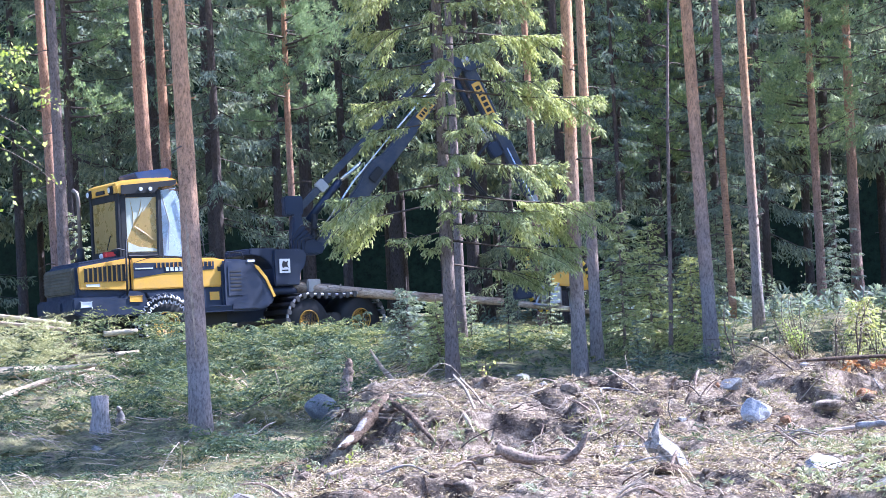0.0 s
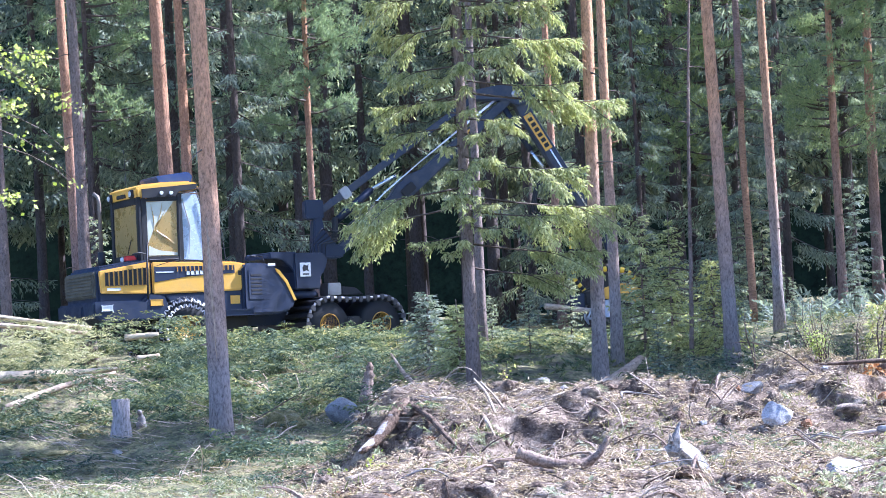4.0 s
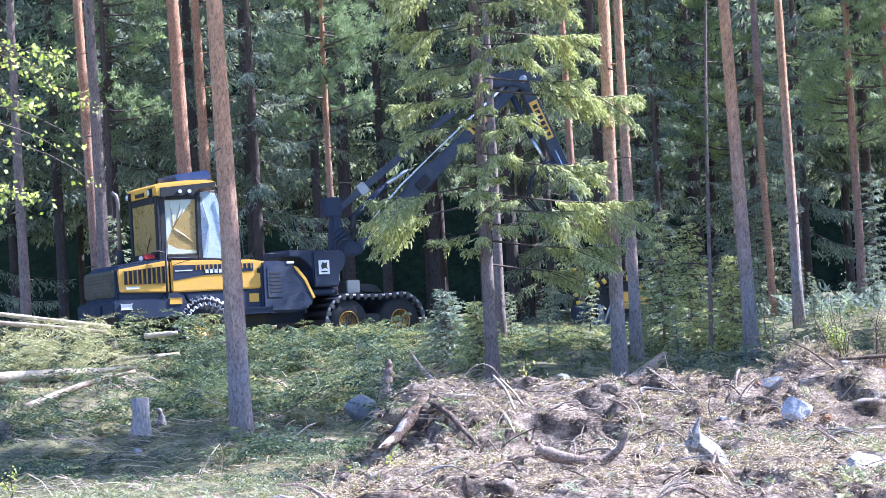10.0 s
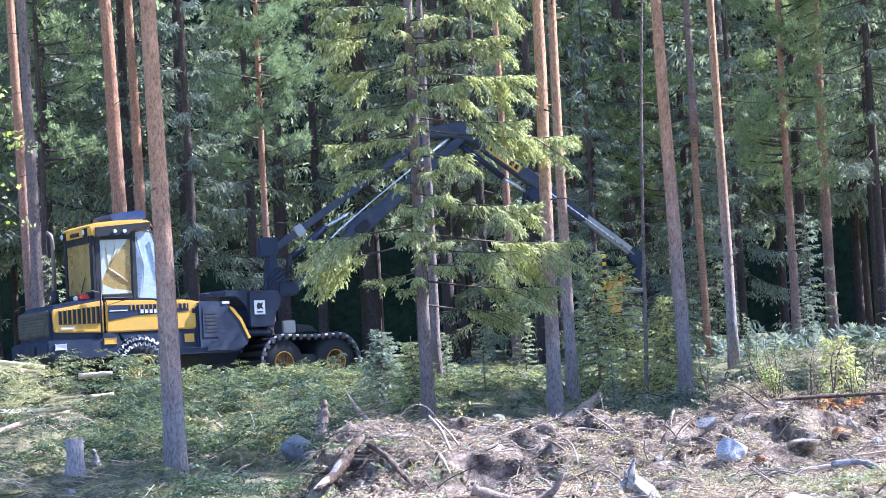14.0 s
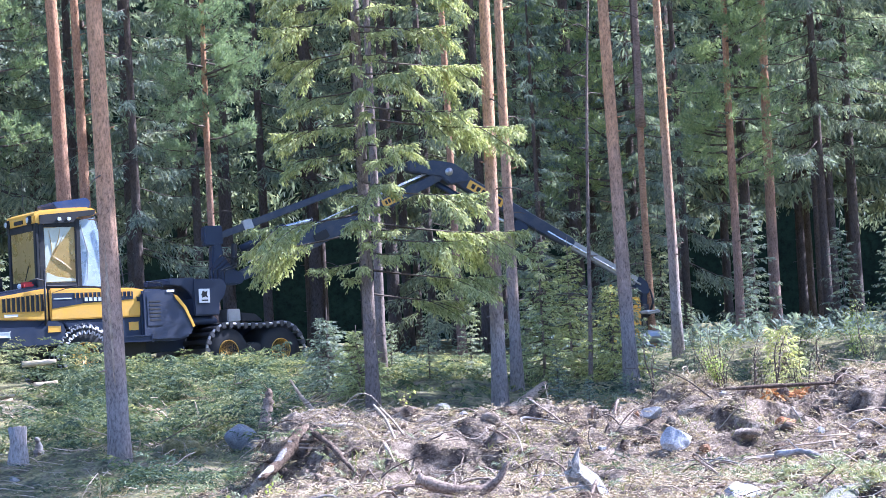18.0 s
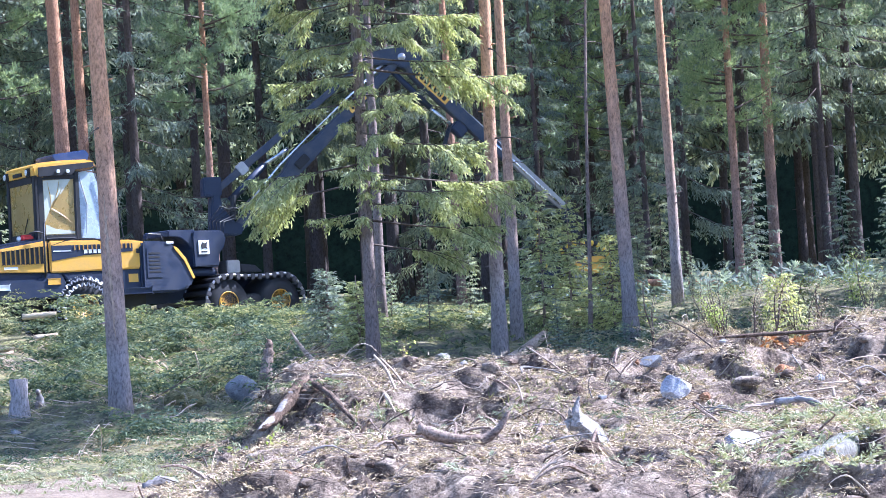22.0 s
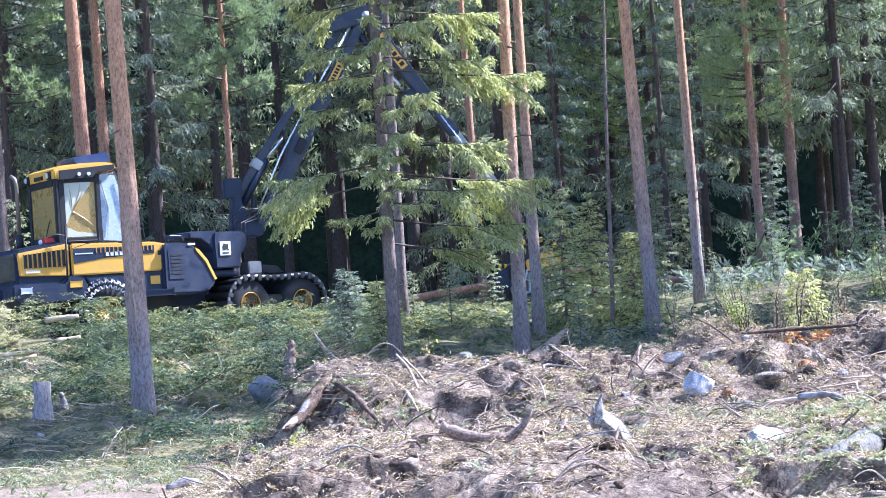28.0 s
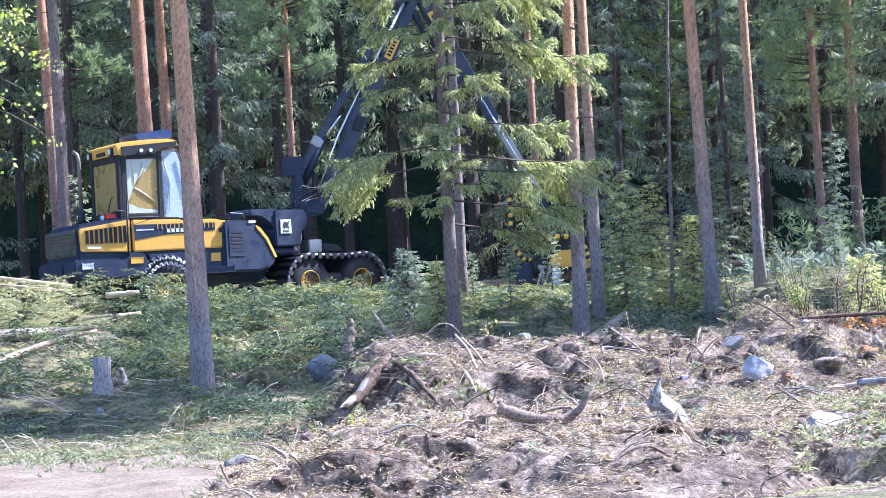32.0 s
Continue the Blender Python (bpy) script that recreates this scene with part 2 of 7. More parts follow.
def base_height(x, y):
    """The lie of the land: a road, a low bank, then the forest shelf where the machine stands."""
    x, y = np.asarray(x, float), np.asarray(y, float)
    z = np.interp(y, [-400, 0, 24, 30, 36, 45, 53, 62, 90, 400], [0, 0, 0.12, 0.2, 0.3, 1.15, 1.95, 2.25, 3.2, 6.0])
    rise = np.interp(x, [4, 9, 40], [0, 0.35, 0.6]) * np.interp(y, [22, 30, 44, 60], [0, 1, 0.5, 0.2])
    bank = np.interp(y, [34, 38, 50, 52.5], [0.3, 1, 1, 0.25]) * np.interp(x, [0, 1.5], [1, 0.4])
    rough = (vnoise(x, y, 2.3, 1) - 0.5) * (0.15 + 0.5 * bank) + (vnoise(x, y, 0.8, 2) - 0.5) * (0.12 + 0.2 * bank) + (vnoise(x, y, 0.35, 3) - 0.5) * 0.12 * bank
    keep = np.interp(y, [28.5, 32], [0.15, 1.0])
    return z + rise + rough * keep


def mound_height(x, y):
    """The heap of soil and stumps scraped up beside the road."""
    x, y = np.asarray(x, float), np.asarray(y, float)
    crest = np.interp(x, [-3.2, -2.2, -1.6, -1.25, -0.9, 0.1, 1.1, 2.0, 3.4, 4.05, 4.6, 5.8, 7.0, 9.0, 12.0, 15.0], [-0.3, 0.0, 0.3, 0.85, 1.14, 1.14, 1.16, 1.1, 1.08, 1.22, 1.27, 1.24, 1.22, 1.3, 1.1, 0.0])
    u = y - 33.4
    prof = np.where(u < 0, np.exp(-(u / 4.4) ** 2), np.exp(-(u / 2.2) ** 2))
    wx, wy = x + 0.5 * (vnoise(x, y, 0.6, 1) - 0.5), y + 0.5 * (vnoise(x, y, 0.6, 2) - 0.5)
    ridge = 1 - np.abs(2 * vnoise(wx, wy * 1.3, 0.75, 4) - 1)
    billow = np.abs(2 * vnoise(wx, wy * 1.2, 0.42, 7) - 1)
    near = np.interp(y, [22, 28], [0.6, 1.0])
    lump = (vnoise(x, y, 1.1, 3) - 0.5) * 0.8 + (ridge - 0.55) * 0.62 + (billow - 0.45) * 0.42 * near + ((vnoise(wx, wy, 0.2, 5) - 0.5) * 0.20 + (vnoise(x, y, 0.09, 6) - 0.5) * 0.09) * near
    lump = np.where(lump > 0, 0.36 * np.tanh(lump / 0.36), lump * 1.4)
    fade = np.clip(prof * 1.6, 0, 1) * np.interp(x, [-3, -1.2, 12, 15], [0, 1, 1, 0])
    shoulder = 0.30 * np.interp(x, [-2.6, -1.0], [0, 1]) * np.interp(y, [18.6, 20.6, 27, 29], [0, 1, 1, 0])
    fade = np.maximum(fade, shoulder * 2.5)
    body = base_height(x, y) * (1 - prof) + np.maximum(crest, 0) * prof
    return np.maximum(body, base_height(x, y) + shoulder) + lump * fade * 0.75 - 0.06 * (1 - fade)


def ground_at(x, y):
    return float(max(base_height(x, y), mound_height(x, y)))


def grid(xs, ys, height):
    X, Y = np.meshgrid(xs, ys)
    v = np.stack([X, Y, height(X, Y)], -1).reshape(-1, 3)
    nx, ny = len(xs), len(ys)
    i = np.arange(nx * ny).reshape(ny, nx)
    f = np.stack([i[:-1, :-1], i[:-1, 1:], i[1:, 1:], i[1:, :-1]], -1).reshape(-1, 4)
    return v, f


def tube(points, radii, sides=6):
    """A tapered tube along points: vertices and faces."""
    p = np.asarray(points, float)
    r = np.broadcast_to(np.asarray(radii, float), (len(p),))
    t = np.gradient(p, axis=0)
    t /= np.linalg.norm(t, axis=1)[:, None] + 1e-9
    ref = np.where(np.abs(t[:, 2:3]) > 0.9, [[1.0, 0, 0]], [[0, 0, 1.0]])
    a = np.cross(t, ref)
    a /= np.linalg.norm(a, axis=1)[:, None] + 1e-9
    b = np.cross(t, a)
    th = np.linspace(0, 2 * np.pi, sides, endpoint=False)
    v = p[:, None] + r[:, None, None] * (np.cos(th)[None, :, None] * a[:, None] + np.sin(th)[None, :, None] * b[:, None])
    n = len(p)
    i = np.arange(n * sides).reshape(n, sides)
    j = np.roll(i, -1, axis=1)
    f = np.stack([i[:-1], i[1:], j[1:], j[:-1]], -1).reshape(-1, 4).tolist()
    f += [i[0].tolist(), i[-1][::-1].tolist()]
    return v.reshape(-1, 3), f


def joined(pieces):
    """Several (verts, faces) as one."""
    vs, fs, k = [], [], 0
    for v, f in pieces:
        vs.append(v)
        fs += [[i + k for i in q] for q in f]
        k += len(v)
    return np.concatenate(vs), fs


def unit(v):
    return v / (np.linalg.norm(v, axis=-1, keepdims=True) + 1e-9)


def diamonds(o, d, length, width):
    """Needle sprays: one narrow leaf-shaped blade from each o along d. Arrays in, vertices and quads out."""
    n = len(o)
    d = unit(d)
    side = unit(np.cross(d, rng.normal(size=(n, 3)) * 0.6 + [0, 0, 1]))
    up = np.cross(side, d)
    L, W = np.broadcast_to(length, (n,))[:, None], np.broadcast_to(width, (n,))[:, None]
    mid = o + d * L * 0.45 - up * L * 0.06
    v = np.stack([o, mid + side * W / 2, o + d * L - [0, 0, 0.06] * L, mid - side * W / 2], 1).reshape(-1, 3)
    f = np.arange(n * 4).reshape(n, 4)
    return v, f


def trunk_line(height, lean=(0, 0), bend=0.05, seed=0, n=16):
    r = np.random.default_rng(seed)
    z = np.linspace(-0.3, height, n)
    ph = r.random(4) * 6
    return np.stack([lean[0] * z + bend * np.sin(z * 0.45 + ph[0]) * z / height, lean[1] * z + bend * np.sin(z * 0.4 + ph[1]) * z / height, z], 1)


def trunk_mesh(name, line, diameter, material, sides=14, knots=10, seed=0):
    r = np.random.default_rng(seed)
    h = line[-1, 2]
    u = np.clip(line[:, 2] / h, 0, 1)
    rad = diameter / 2 * (1 - 0.8 * u) * (1 + 0.35 * np.exp(-np.maximum(line[:, 2], 0) / 0.25))
    v, f = tube(line, rad, sides)
    v = v + r.normal(size=v.shape) * diameter * 0.012
    pieces = [(v, f)]
    for _ in range(knots):
        z = r.uniform(min(0.8, h * 0.3), min(h * 0.6, 11))
        p = np.array([np.interp(z, line[:, 2], line[:, i]) for i in (0, 1)] + [z])
        a = r.random() * 6.28
        rr = diameter / 2 * (1 - 0.8 * z / h)
        d = np.array([math.cos(a), math.sin(a), r.uniform(-0.2, 0.3)])
        k = r.uniform(0.04, 0.22)
        pieces.append(tube([p + d * rr * 0.7, p + d * (rr + k * 0.5), p + d * (rr + k)], [0.018, 0.012, 0.006], 4))
    return np_mesh(name, *joined(pieces), material, True)


# ---- ground ----
def steps(*spans):
    out = []
    for a, b, s in spans:
        out += list(np.arange(a, b, s))
    return np.array(out + [spans[-1][1]])


gx = steps((-400, -60, 40), (-60, -16, 4), (-16, 18, 0.2), (18, 60, 4), (60, 400, 40))
gy = steps((-400, -20, 40), (-20, 24, 4), (24, 62, 0.2), (62, 100, 2), (100, 400, 30))
ground = new("ground", np_mesh("ground", *grid(gx, gy, base_height), M_GROUND, True))
tagged(ground, "forest floor of litter, moss and bare soil", "ground", kind="structure")

# the gravel road that runs past the foot of the heap
rx, ry = steps((-60, -12, 4), (-12, 12, 0.15), (12, 60, 4)), steps((21.0, 25.0, 0.5), (25.0, 29.2, 0.12))


def road_height(x, y):
    # a crowned strip that dips under the ground at both edges
    edge = np.minimum(y - 21.0, 28.9 + 0.5 * (vnoise(x, y, 1.7, 2) - 0.5) + 0.7 * (vnoise(x, y, 0.6, 5) - 0.5) - np.clip(x + 3.2, 0, 9) * 1.2 - y)
    return base_height(x, y) + np.clip(edge * 0.12, -0.35, 0.05) + (vnoise(x, y * 0.5, 0.4, 3) - 0.5) * 0.05


road = new("road", np_mesh("road", *grid(rx, ry, road_height), M_ROAD, True))
tagged(road, "pale dusty gravel forest road", "road", kind="structure")

mound = new("soil_mound", np_mesh("soil_mound", *grid(steps((-3.4, -2.6, 0.1), (-2.6, 7.7, 0.036), (7.7, 13.0, 0.2)), steps((17.0, 19.0, 0.1), (19.0, 35.0, 0.046), (35.0, 39.5, 0.15)), mound_height), M_SOIL, False))
tagged(mound, "heap of dry dug-up soil full of roots", "soil heap", kind="structure")

# sheet that closes the view, the distant forest's deep shade in its colour
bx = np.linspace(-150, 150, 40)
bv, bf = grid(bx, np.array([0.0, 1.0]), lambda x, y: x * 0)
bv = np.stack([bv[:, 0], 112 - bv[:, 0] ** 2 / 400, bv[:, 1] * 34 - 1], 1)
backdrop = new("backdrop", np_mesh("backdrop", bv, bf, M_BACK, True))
tagged(backdrop, "near-black sheet painted as the shaded depth of the forest", "backdrop", kind="structure")


# ---- trees ----
def ribbons(o, d, length, width, face, sag=0.12):
    """Twig ends with their needles: from each o a tapered strip along d that looks towards face."""
    n = len(o)
    d = unit(d)
    side = unit(np.cross(d, face))
    L, W = np.broadcast_to(length, (n,))[:, None], np.broadcast_to(width, (n,))[:, None]
    mid, tip = o + d * L * 0.5, o + d * L - [0, 0, 1] * L * sag
    v = np.stack([o - side * W * 0.3, o + side * W * 0.3, mid + side * W * 0.5, mid - side * W * 0.5, tip + side * W * 0.13, tip - side * W * 0.13], 1).reshape(-1, 3)
    k = np.arange(n)[:, None] * 6
    return v, np.concatenate([k + [0, 1, 2, 3], k + [3, 2, 4, 5]])


def bough_sprays(pts, r, twig, step, finger, hang, inner, wide, rough):
    """Side twigs on both sides of a bough, each with short fingers of needles: origins, directions, lengths, facings."""
    s = np.linspace(0, 1, len(pts))
    reach = float(np.linalg.norm(pts[-1] - pts[0]))
    n = max(4, int(reach / twig))
    ss = np.linspace(inner, 0.98, n)
    base = np.stack([np.interp(ss, s, pts[:, i]) for i in range(3)], 1)
    fwd = unit(np.stack([np.interp(ss, s, np.gradient(pts[:, i])) for i in range(3)], 1))
    side = unit(np.cross(fwd, [0, 0, 1.0]))
    out = unit((pts[-1] - pts[0]) * [1, 1, 0])
    O, D, L = [base], [fwd + r.normal(size=(n, 3)) * 0.15], [np.full(n, finger * 1.1)]
    for sd in (-1, 1):
        tl = (0.10 + wide * reach * np.minimum((ss - inner) * 4 + 0.35, 1) * (1.02 - ss) ** 0.75) * r.uniform(0.55, 1.15, n)
        h = hang * r.uniform(0.25, 1.0, n)
        td = unit(fwd * 0.8 + sd * side * 0.72 - np.outer(h, [0, 0, 1]) + r.normal(size=(n, 3)) * rough * 0.5)
        m = (tl / step).astype(int) + 1
        idx = np.repeat(np.arange(n), m)
        v = np.concatenate([(np.arange(q) + 0.6) / q for q in m])
        p = base[idx] + td[idx] * (v * tl[idx])[:, None]
        p[:, 2] -= 0.35 * tl[idx] * v ** 2 * hang
        perp = unit(np.cross(td[idx], [0, 0, 1.0]))
        for sd2 in (-1, 1):
            O.append(p)
            D.append(td[idx] * 0.85 + sd2 * perp * 0.55 - np.outer(hang * r.uniform(0.2, 0.8, len(p)), [0, 0, 1]) + r.normal(size=p.shape) * rough * 0.7)
            L.append(finger * r.uniform(0.6, 1.25, len(p)) * (1.1 - 0.35 * v))
    O, D, L = np.concatenate(O), np.concatenate(D), np.concatenate(L)
    face = np.array([0, 0, 1.0]) + out * 0.7 + r.normal(size=O.shape) * (0.25 + rough)
    return O, D, L, face


def spruce_parts(height, radius, clear, boughs, seed, lean=(0, 0), bend=0.03, droop=0.35, fall=0.75, whorl=0, twig=0.1, step=0.1, finger=(0.12, 0.035), hang=0.5, inner=0.15, wide=0.30, coarse_over=99.0, rough=0.3, own=(), sides=4):
    """Trunk line, branch wood and needle sprays of a spruce. own: (height, azimuth, reach) of boughs that stand out."""
    r = np.random.default_rng(seed)
    line = trunk_line(height, lean, bend, seed)
    plan = list(own)
    for k in range(boughs):
        u = (k + r.random() * 0.8) / boughs
        if whorl:
            u = (math.floor(u * whorl) + 0.35 * r.random()) / whorl
        z = clear + (height - clear - 0.1) * u
        plan.append((z, math.degrees(k * 2.39996 + r.normal() * 0.4), radius * ((1 - z / height) / (1 - clear / height)) ** fall * r.uniform(0.6, 1.1)))
    wood, O, D, L, F, W = [], [], [], [], [], []
    for z, az, reach in plan:
        if reach < 0.12:
            continue
        a, u = radians(az), z / height
        c = np.array([np.interp(z, line[:, 2], line[:, 0]), np.interp(z, line[:, 2], line[:, 1]), z])
        out = np.array([math.cos(a), math.sin(a), 0])
        s = np.linspace(0, 1, 7)
        pts = c + np.outer(s * reach, out) + np.outer(np.sin(s * 3) * 0.06 * reach * r.normal(), [-out[1], out[0], 0])
        pts[:, 2] += -droop * reach * (s * (1.1 - 0.6 * u) - 0.45 * s ** 2.6) + 0.25 * max(u - 0.4, 0) * reach * s
        big = 1.0 if z < coarse_over else 2.3
        if z < coarse_over + 1:
            wood.append(tube(pts[::3] if sides < 4 else pts, (0.004 + (0.004 + 0.006 * reach) * (1 - s))[::3 if sides < 4 else 1], sides))
        stems = [pts]
        if (z, az, reach) in own:
            # a strong bough forks into lesser ones that hang beside it
            for turn in (-1, 1, -1, 1) if reach > 1.0 else ():
                k = r.uniform(0.45, 0.8)
                b0 = np.array([np.interp(k, s, pts[:, i]) for i in range(3)])
                q = a + turn * r.uniform(0.35, 0.9)
                l = (0.12 + reach * (1.05 - k)) * r.uniform(0.55, 0.9)
                fork = b0 + np.outer(s * l, [math.cos(q), math.sin(q), 0])
                fork[:, 2] += -l * (r.uniform(0.0, 0.7) * s + 0.2 * s ** 2)
                stems.append(fork)
                wood.append(tube(fork, 0.003 + 0.006 * (1 - s), sides))
        for stem_pts in stems:
            o, d, l, f = bough_sprays(stem_pts, r, twig * big, step * big, finger[0] * big, hang, (inner if reach > 1.0 else inner * 0.6) if stem_pts is pts else 0.2, wide, rough)
            O.append(o), D.append(d), L.append(l), F.append(f), W.append(finger[1] * big * r.uniform(0.75, 1.2, len(o)))
    O, D, L, F, W = (np.concatenate(q) for q in (O, D, L, F, W))
    return line, wood, ribbons(O, D, L, W, F)


def limbs(wood, root, each, label):
    """The branches of a near tree are parts of their own; those of a far one stay one mesh."""
    if each:
        for w in wood:
            child("branch", np_mesh("branch", *w, M_TWIG_DARK), root)
    else:
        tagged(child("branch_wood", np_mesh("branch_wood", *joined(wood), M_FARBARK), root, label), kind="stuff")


def spruce(name_label, x, y, height, radius, clear, diameter, boughs, seed, needles, each=True, **more):
    root = new("spruce_tree")
    root.location = (x, y, ground_at(x, y))
    line, wood, crown = spruce_parts(height, radius, clear, boughs, seed, sides=4 if each else 3, **more)
    # near trunks have the lit bark, far ones the copy coloured as in shade
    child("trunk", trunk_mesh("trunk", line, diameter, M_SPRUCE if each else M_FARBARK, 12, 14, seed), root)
    limbs(wood, root, each, "thin dark drooping branches")
    tagged(child("crown", np_mesh("crown", *crown, needles), root, "drooping green needle sprays"), kind="stuff")
    return tagged(root, name_label, "tree", "trees of the forest edge")


def pine_parts(height, diameter, clear, reach, branches, tufts, blade, seed, lean=(0, 0), bend=0.06, dead=6, blades=12):
    r = np.random.default_rng(seed)
    line = trunk_line(height, lean, bend, seed)
    at = lambda z: np.array([np.interp(z, line[:, 2], line[:, 0]), np.interp(z, line[:, 2], line[:, 1]), z])
    wood, O, D = [], [], []
    for k in range(branches):
        u = (k + r.random()) / branches
        z = clear + (height - clear) * u
        a, l = r.random() * 6.283, reach * r.uniform(0.5, 1.1) * (1 - 0.75 * u) + 0.25
        d = np.array([math.cos(a), math.sin(a), 0])
        s = np.linspace(0, 1, 6)
        pts = at(z) + np.outer(s * l, d)
        pts[:, 2] += l * (0.25 * s ** 2 + r.uniform(-0.25, 0.2) * s)
        pts[:, :2] += np.outer(np.sin(s * 4) * 0.08 * l, [-d[1], d[0]]) * r.normal()
        wood.append(tube(pts, 0.006 + (0.012 + 0.012 * l) * (1 - s), 4))
        for _ in range(tufts):
            q = r.uniform(0.3, 1.0) ** 0.7
            c = np.array([np.interp(q, s, pts[:, i]) for i in range(3)]) + r.normal(size=3) * [0.2, 0.2, 0.15] * l * 0.8
            n = blades
            dd = unit(r.normal(size=(n, 3)) * 0.75 + d * 0.35 + np.array([0, 0, 0.75]))
            O.append(c + dd * 0.02 + r.normal(size=(n, 3)) * 0.035), D.append(dd)
    for _ in range(dead):
        z = r.uniform(1.5, max(clear, 2.0))
        a, l = r.random() * 6.283, r.uniform(0.2, 1.0)
        d = np.array([math.cos(a), math.sin(a), r.uniform(-0.45, 0.1)])
        s = np.linspace(0, 1, 5)
        pts = at(z) + np.outer(s * l, d) + np.outer(np.sin(s * 3) * 0.1 * l, [0, 0, 1])
        wood.append(tube(pts, 0.014 * (1 - s) + 0.003, 4))
    O, D = np.concatenate(O), np.concatenate(D)
    L = blade[0] * r.uniform(0.7, 1.2, len(O))
    return line, wood, diamonds(O, D, L, L * blade[1] / blade[0])


def pine(label, x, y, height, diameter, clear, seed, lean=(0, 0), material=None, reach=1.9, branches=32, tufts=13, blade=(0.22, 0.08), dead=6, z=None, bend=0.06, each=True, blades=12):
    root = new("pine_tree")
    root.location = (x, y, ground_at(x, y) if z is None else z)
    line, wood, crown = pine_parts(height, diameter, clear, reach, branches, tufts, blade, seed, lean, bend, dead, blades)
    child("trunk", trunk_mesh("trunk", line, diameter, material or M_PINE, 16, 12, seed), root)
    limbs(wood, root, each, "bare crooked branches")
    tagged(child("crown", np_mesh("crown", *crown, M_PINE_NEEDLE), root, "tufts of green pine needles"), kind="stuff")
    return tagged(root, label, "tree", "trees of the forest edge")


TALL_PINE = "tall pine with a bare grey-brown trunk flaking orange above"
RED_PINE = "pine with a bare reddish orange trunk"
near_pine = pine(TALL_PINE, -3.70, 38.0, 19, 0.34, 11.5, 11, (-0.008, 0), z=0.30)
# a torn strip of bark down its road side
sr = np.random.default_rng(3)
sz = np.linspace(1.5, 3.7, 40)
sw = np.clip(np.interp(sz, [1.5, 1.7, 2.2, 3.0, 3.4, 3.7], [0.02, 0.16, 0.2, 0.42, 0.25, 0.02]) * sr.uniform(0.4, 1.3, 40), 0.02, 1)
sa = -1.57 + np.interp(sz, [0.5, 2.0, 3.8], [0.1, -0.05, -0.3]) + sr.normal(size=40) * 0.05
sl = trunk_line(19, (-0.008, 0), 0.06, 11)
sv = []
for z_, w_, a_ in zip(sz, sw, sa):
    rr = 0.17 * (1 - 0.8 * z_ / 19) * (1 + 0.35 * math.exp(-z_ / 0.25)) + 0.009
    cx_, cy_ = np.interp(z_, sl[:, 2], sl[:, 0]), np.interp(z_, sl[:, 2], sl[:, 1])
    sv += [(cx_ + rr * math.cos(a_ + q * w_ / 2), cy_ + rr * math.sin(a_ + q * w_ / 2), z_) for q in (-1, -0.3, 0.3, 1)]
child("bark_scar", np_mesh("bark_scar", sv, [[i * 4 + j, i * 4 + j + 1, i * 4 + j + 5, i * 4 + j + 4] for i in range(39) for j in range(3)], M_TORN, True), near_pine, "torn pale strip of bare wood")
pine(RED_PINE, -8.75, 58.0, 21, 0.30, 12, 12, (-0.02, 0), M_PINE_RED)
# a pine in darker spruce bark: its shade is put into the colour
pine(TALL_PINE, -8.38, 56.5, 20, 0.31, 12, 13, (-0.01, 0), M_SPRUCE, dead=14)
pine(RED_PINE, -6.80, 60.0, 22, 0.42, 12.5, 14, (-0.02, 0), M_PINE_RED)
pine(RED_PINE, -6.52, 62.0, 21, 0.31, 12.5, 15, (-0.015, 0), M_PINE_RED)
BUSHY = dict(branches=76, tufts=26, blade=(0.105, 0.02), blades=32)
pine("slender pine with a thin red stem and bushy crown", -3.50, 62.0, 15, 0.22, 5.4, 16, (-0.003, 0), M_PINE_RED, reach=1.5, **BUSHY)
pine(TALL_PINE, 2.33, 43.0, 19, 0.26, 11.5, 17, (0.012, 0))
pine(TALL_PINE, 2.82, 46.0, 18, 0.22, 11.5, 18, (0.008, 0))
pine(TALL_PINE, 4.82, 45.0, 19, 0.27, 11.0, 19, (-0.016, 0))
pine(TALL_PINE, 6.57, 52.0, 19, 0.23, 11.5, 20, (0, 0))
pine(RED_PINE, 2.42, 60.0, 21, 0.21, 11.5, 21, (-0.01, 0), M_PINE_RED)
pine("pine with a thin red stem and low green tufts", 9.12, 60.0, 15, 0.24, 3.9, 22, (0.008, 0), M_PINE_RED, reach=1.5, **BUSHY)
pine(RED_PINE, 10.65, 64.0, 20, 0.30, 12, 23, (0.01, 0), M_PINE_RED)
# spruce bark again, so this pine's shade lies in its colour
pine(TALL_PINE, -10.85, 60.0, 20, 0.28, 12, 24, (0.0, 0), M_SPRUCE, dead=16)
pine(TALL_PINE, -12.1, 62.0, 20, 0.27, 12, 25, (0.0, 0))
pine("thin dead pine pole with stub branches", 4.26, 47.0, 11, 0.085, 9.6, 26, (0.05, 0), M_SPRUCE, reach=0.4, branches=4, tufts=2, dead=14, bend=0.1)
# height, azimuth and reach of the boughs that stand out on the spruce before the crane
# height, direction and length of the boughs that reach out to the sides
BOUGHS = [(7.5, -14, 1.7), (6.95, 8, 2.1), (6.7, -50, 1.4), (6.15, -8, 1.95), (5.95, 4, 2.75), (5.5, -42, 1.2), (4.75, -14, 2.1), (4.2, 2, 2.75), (3.95, -20, 1.8), (3.4, -8, 2.3), (3.0, 14, 1.7), (8.4, 10, 1.9), (8.2, -20, 2.0)]
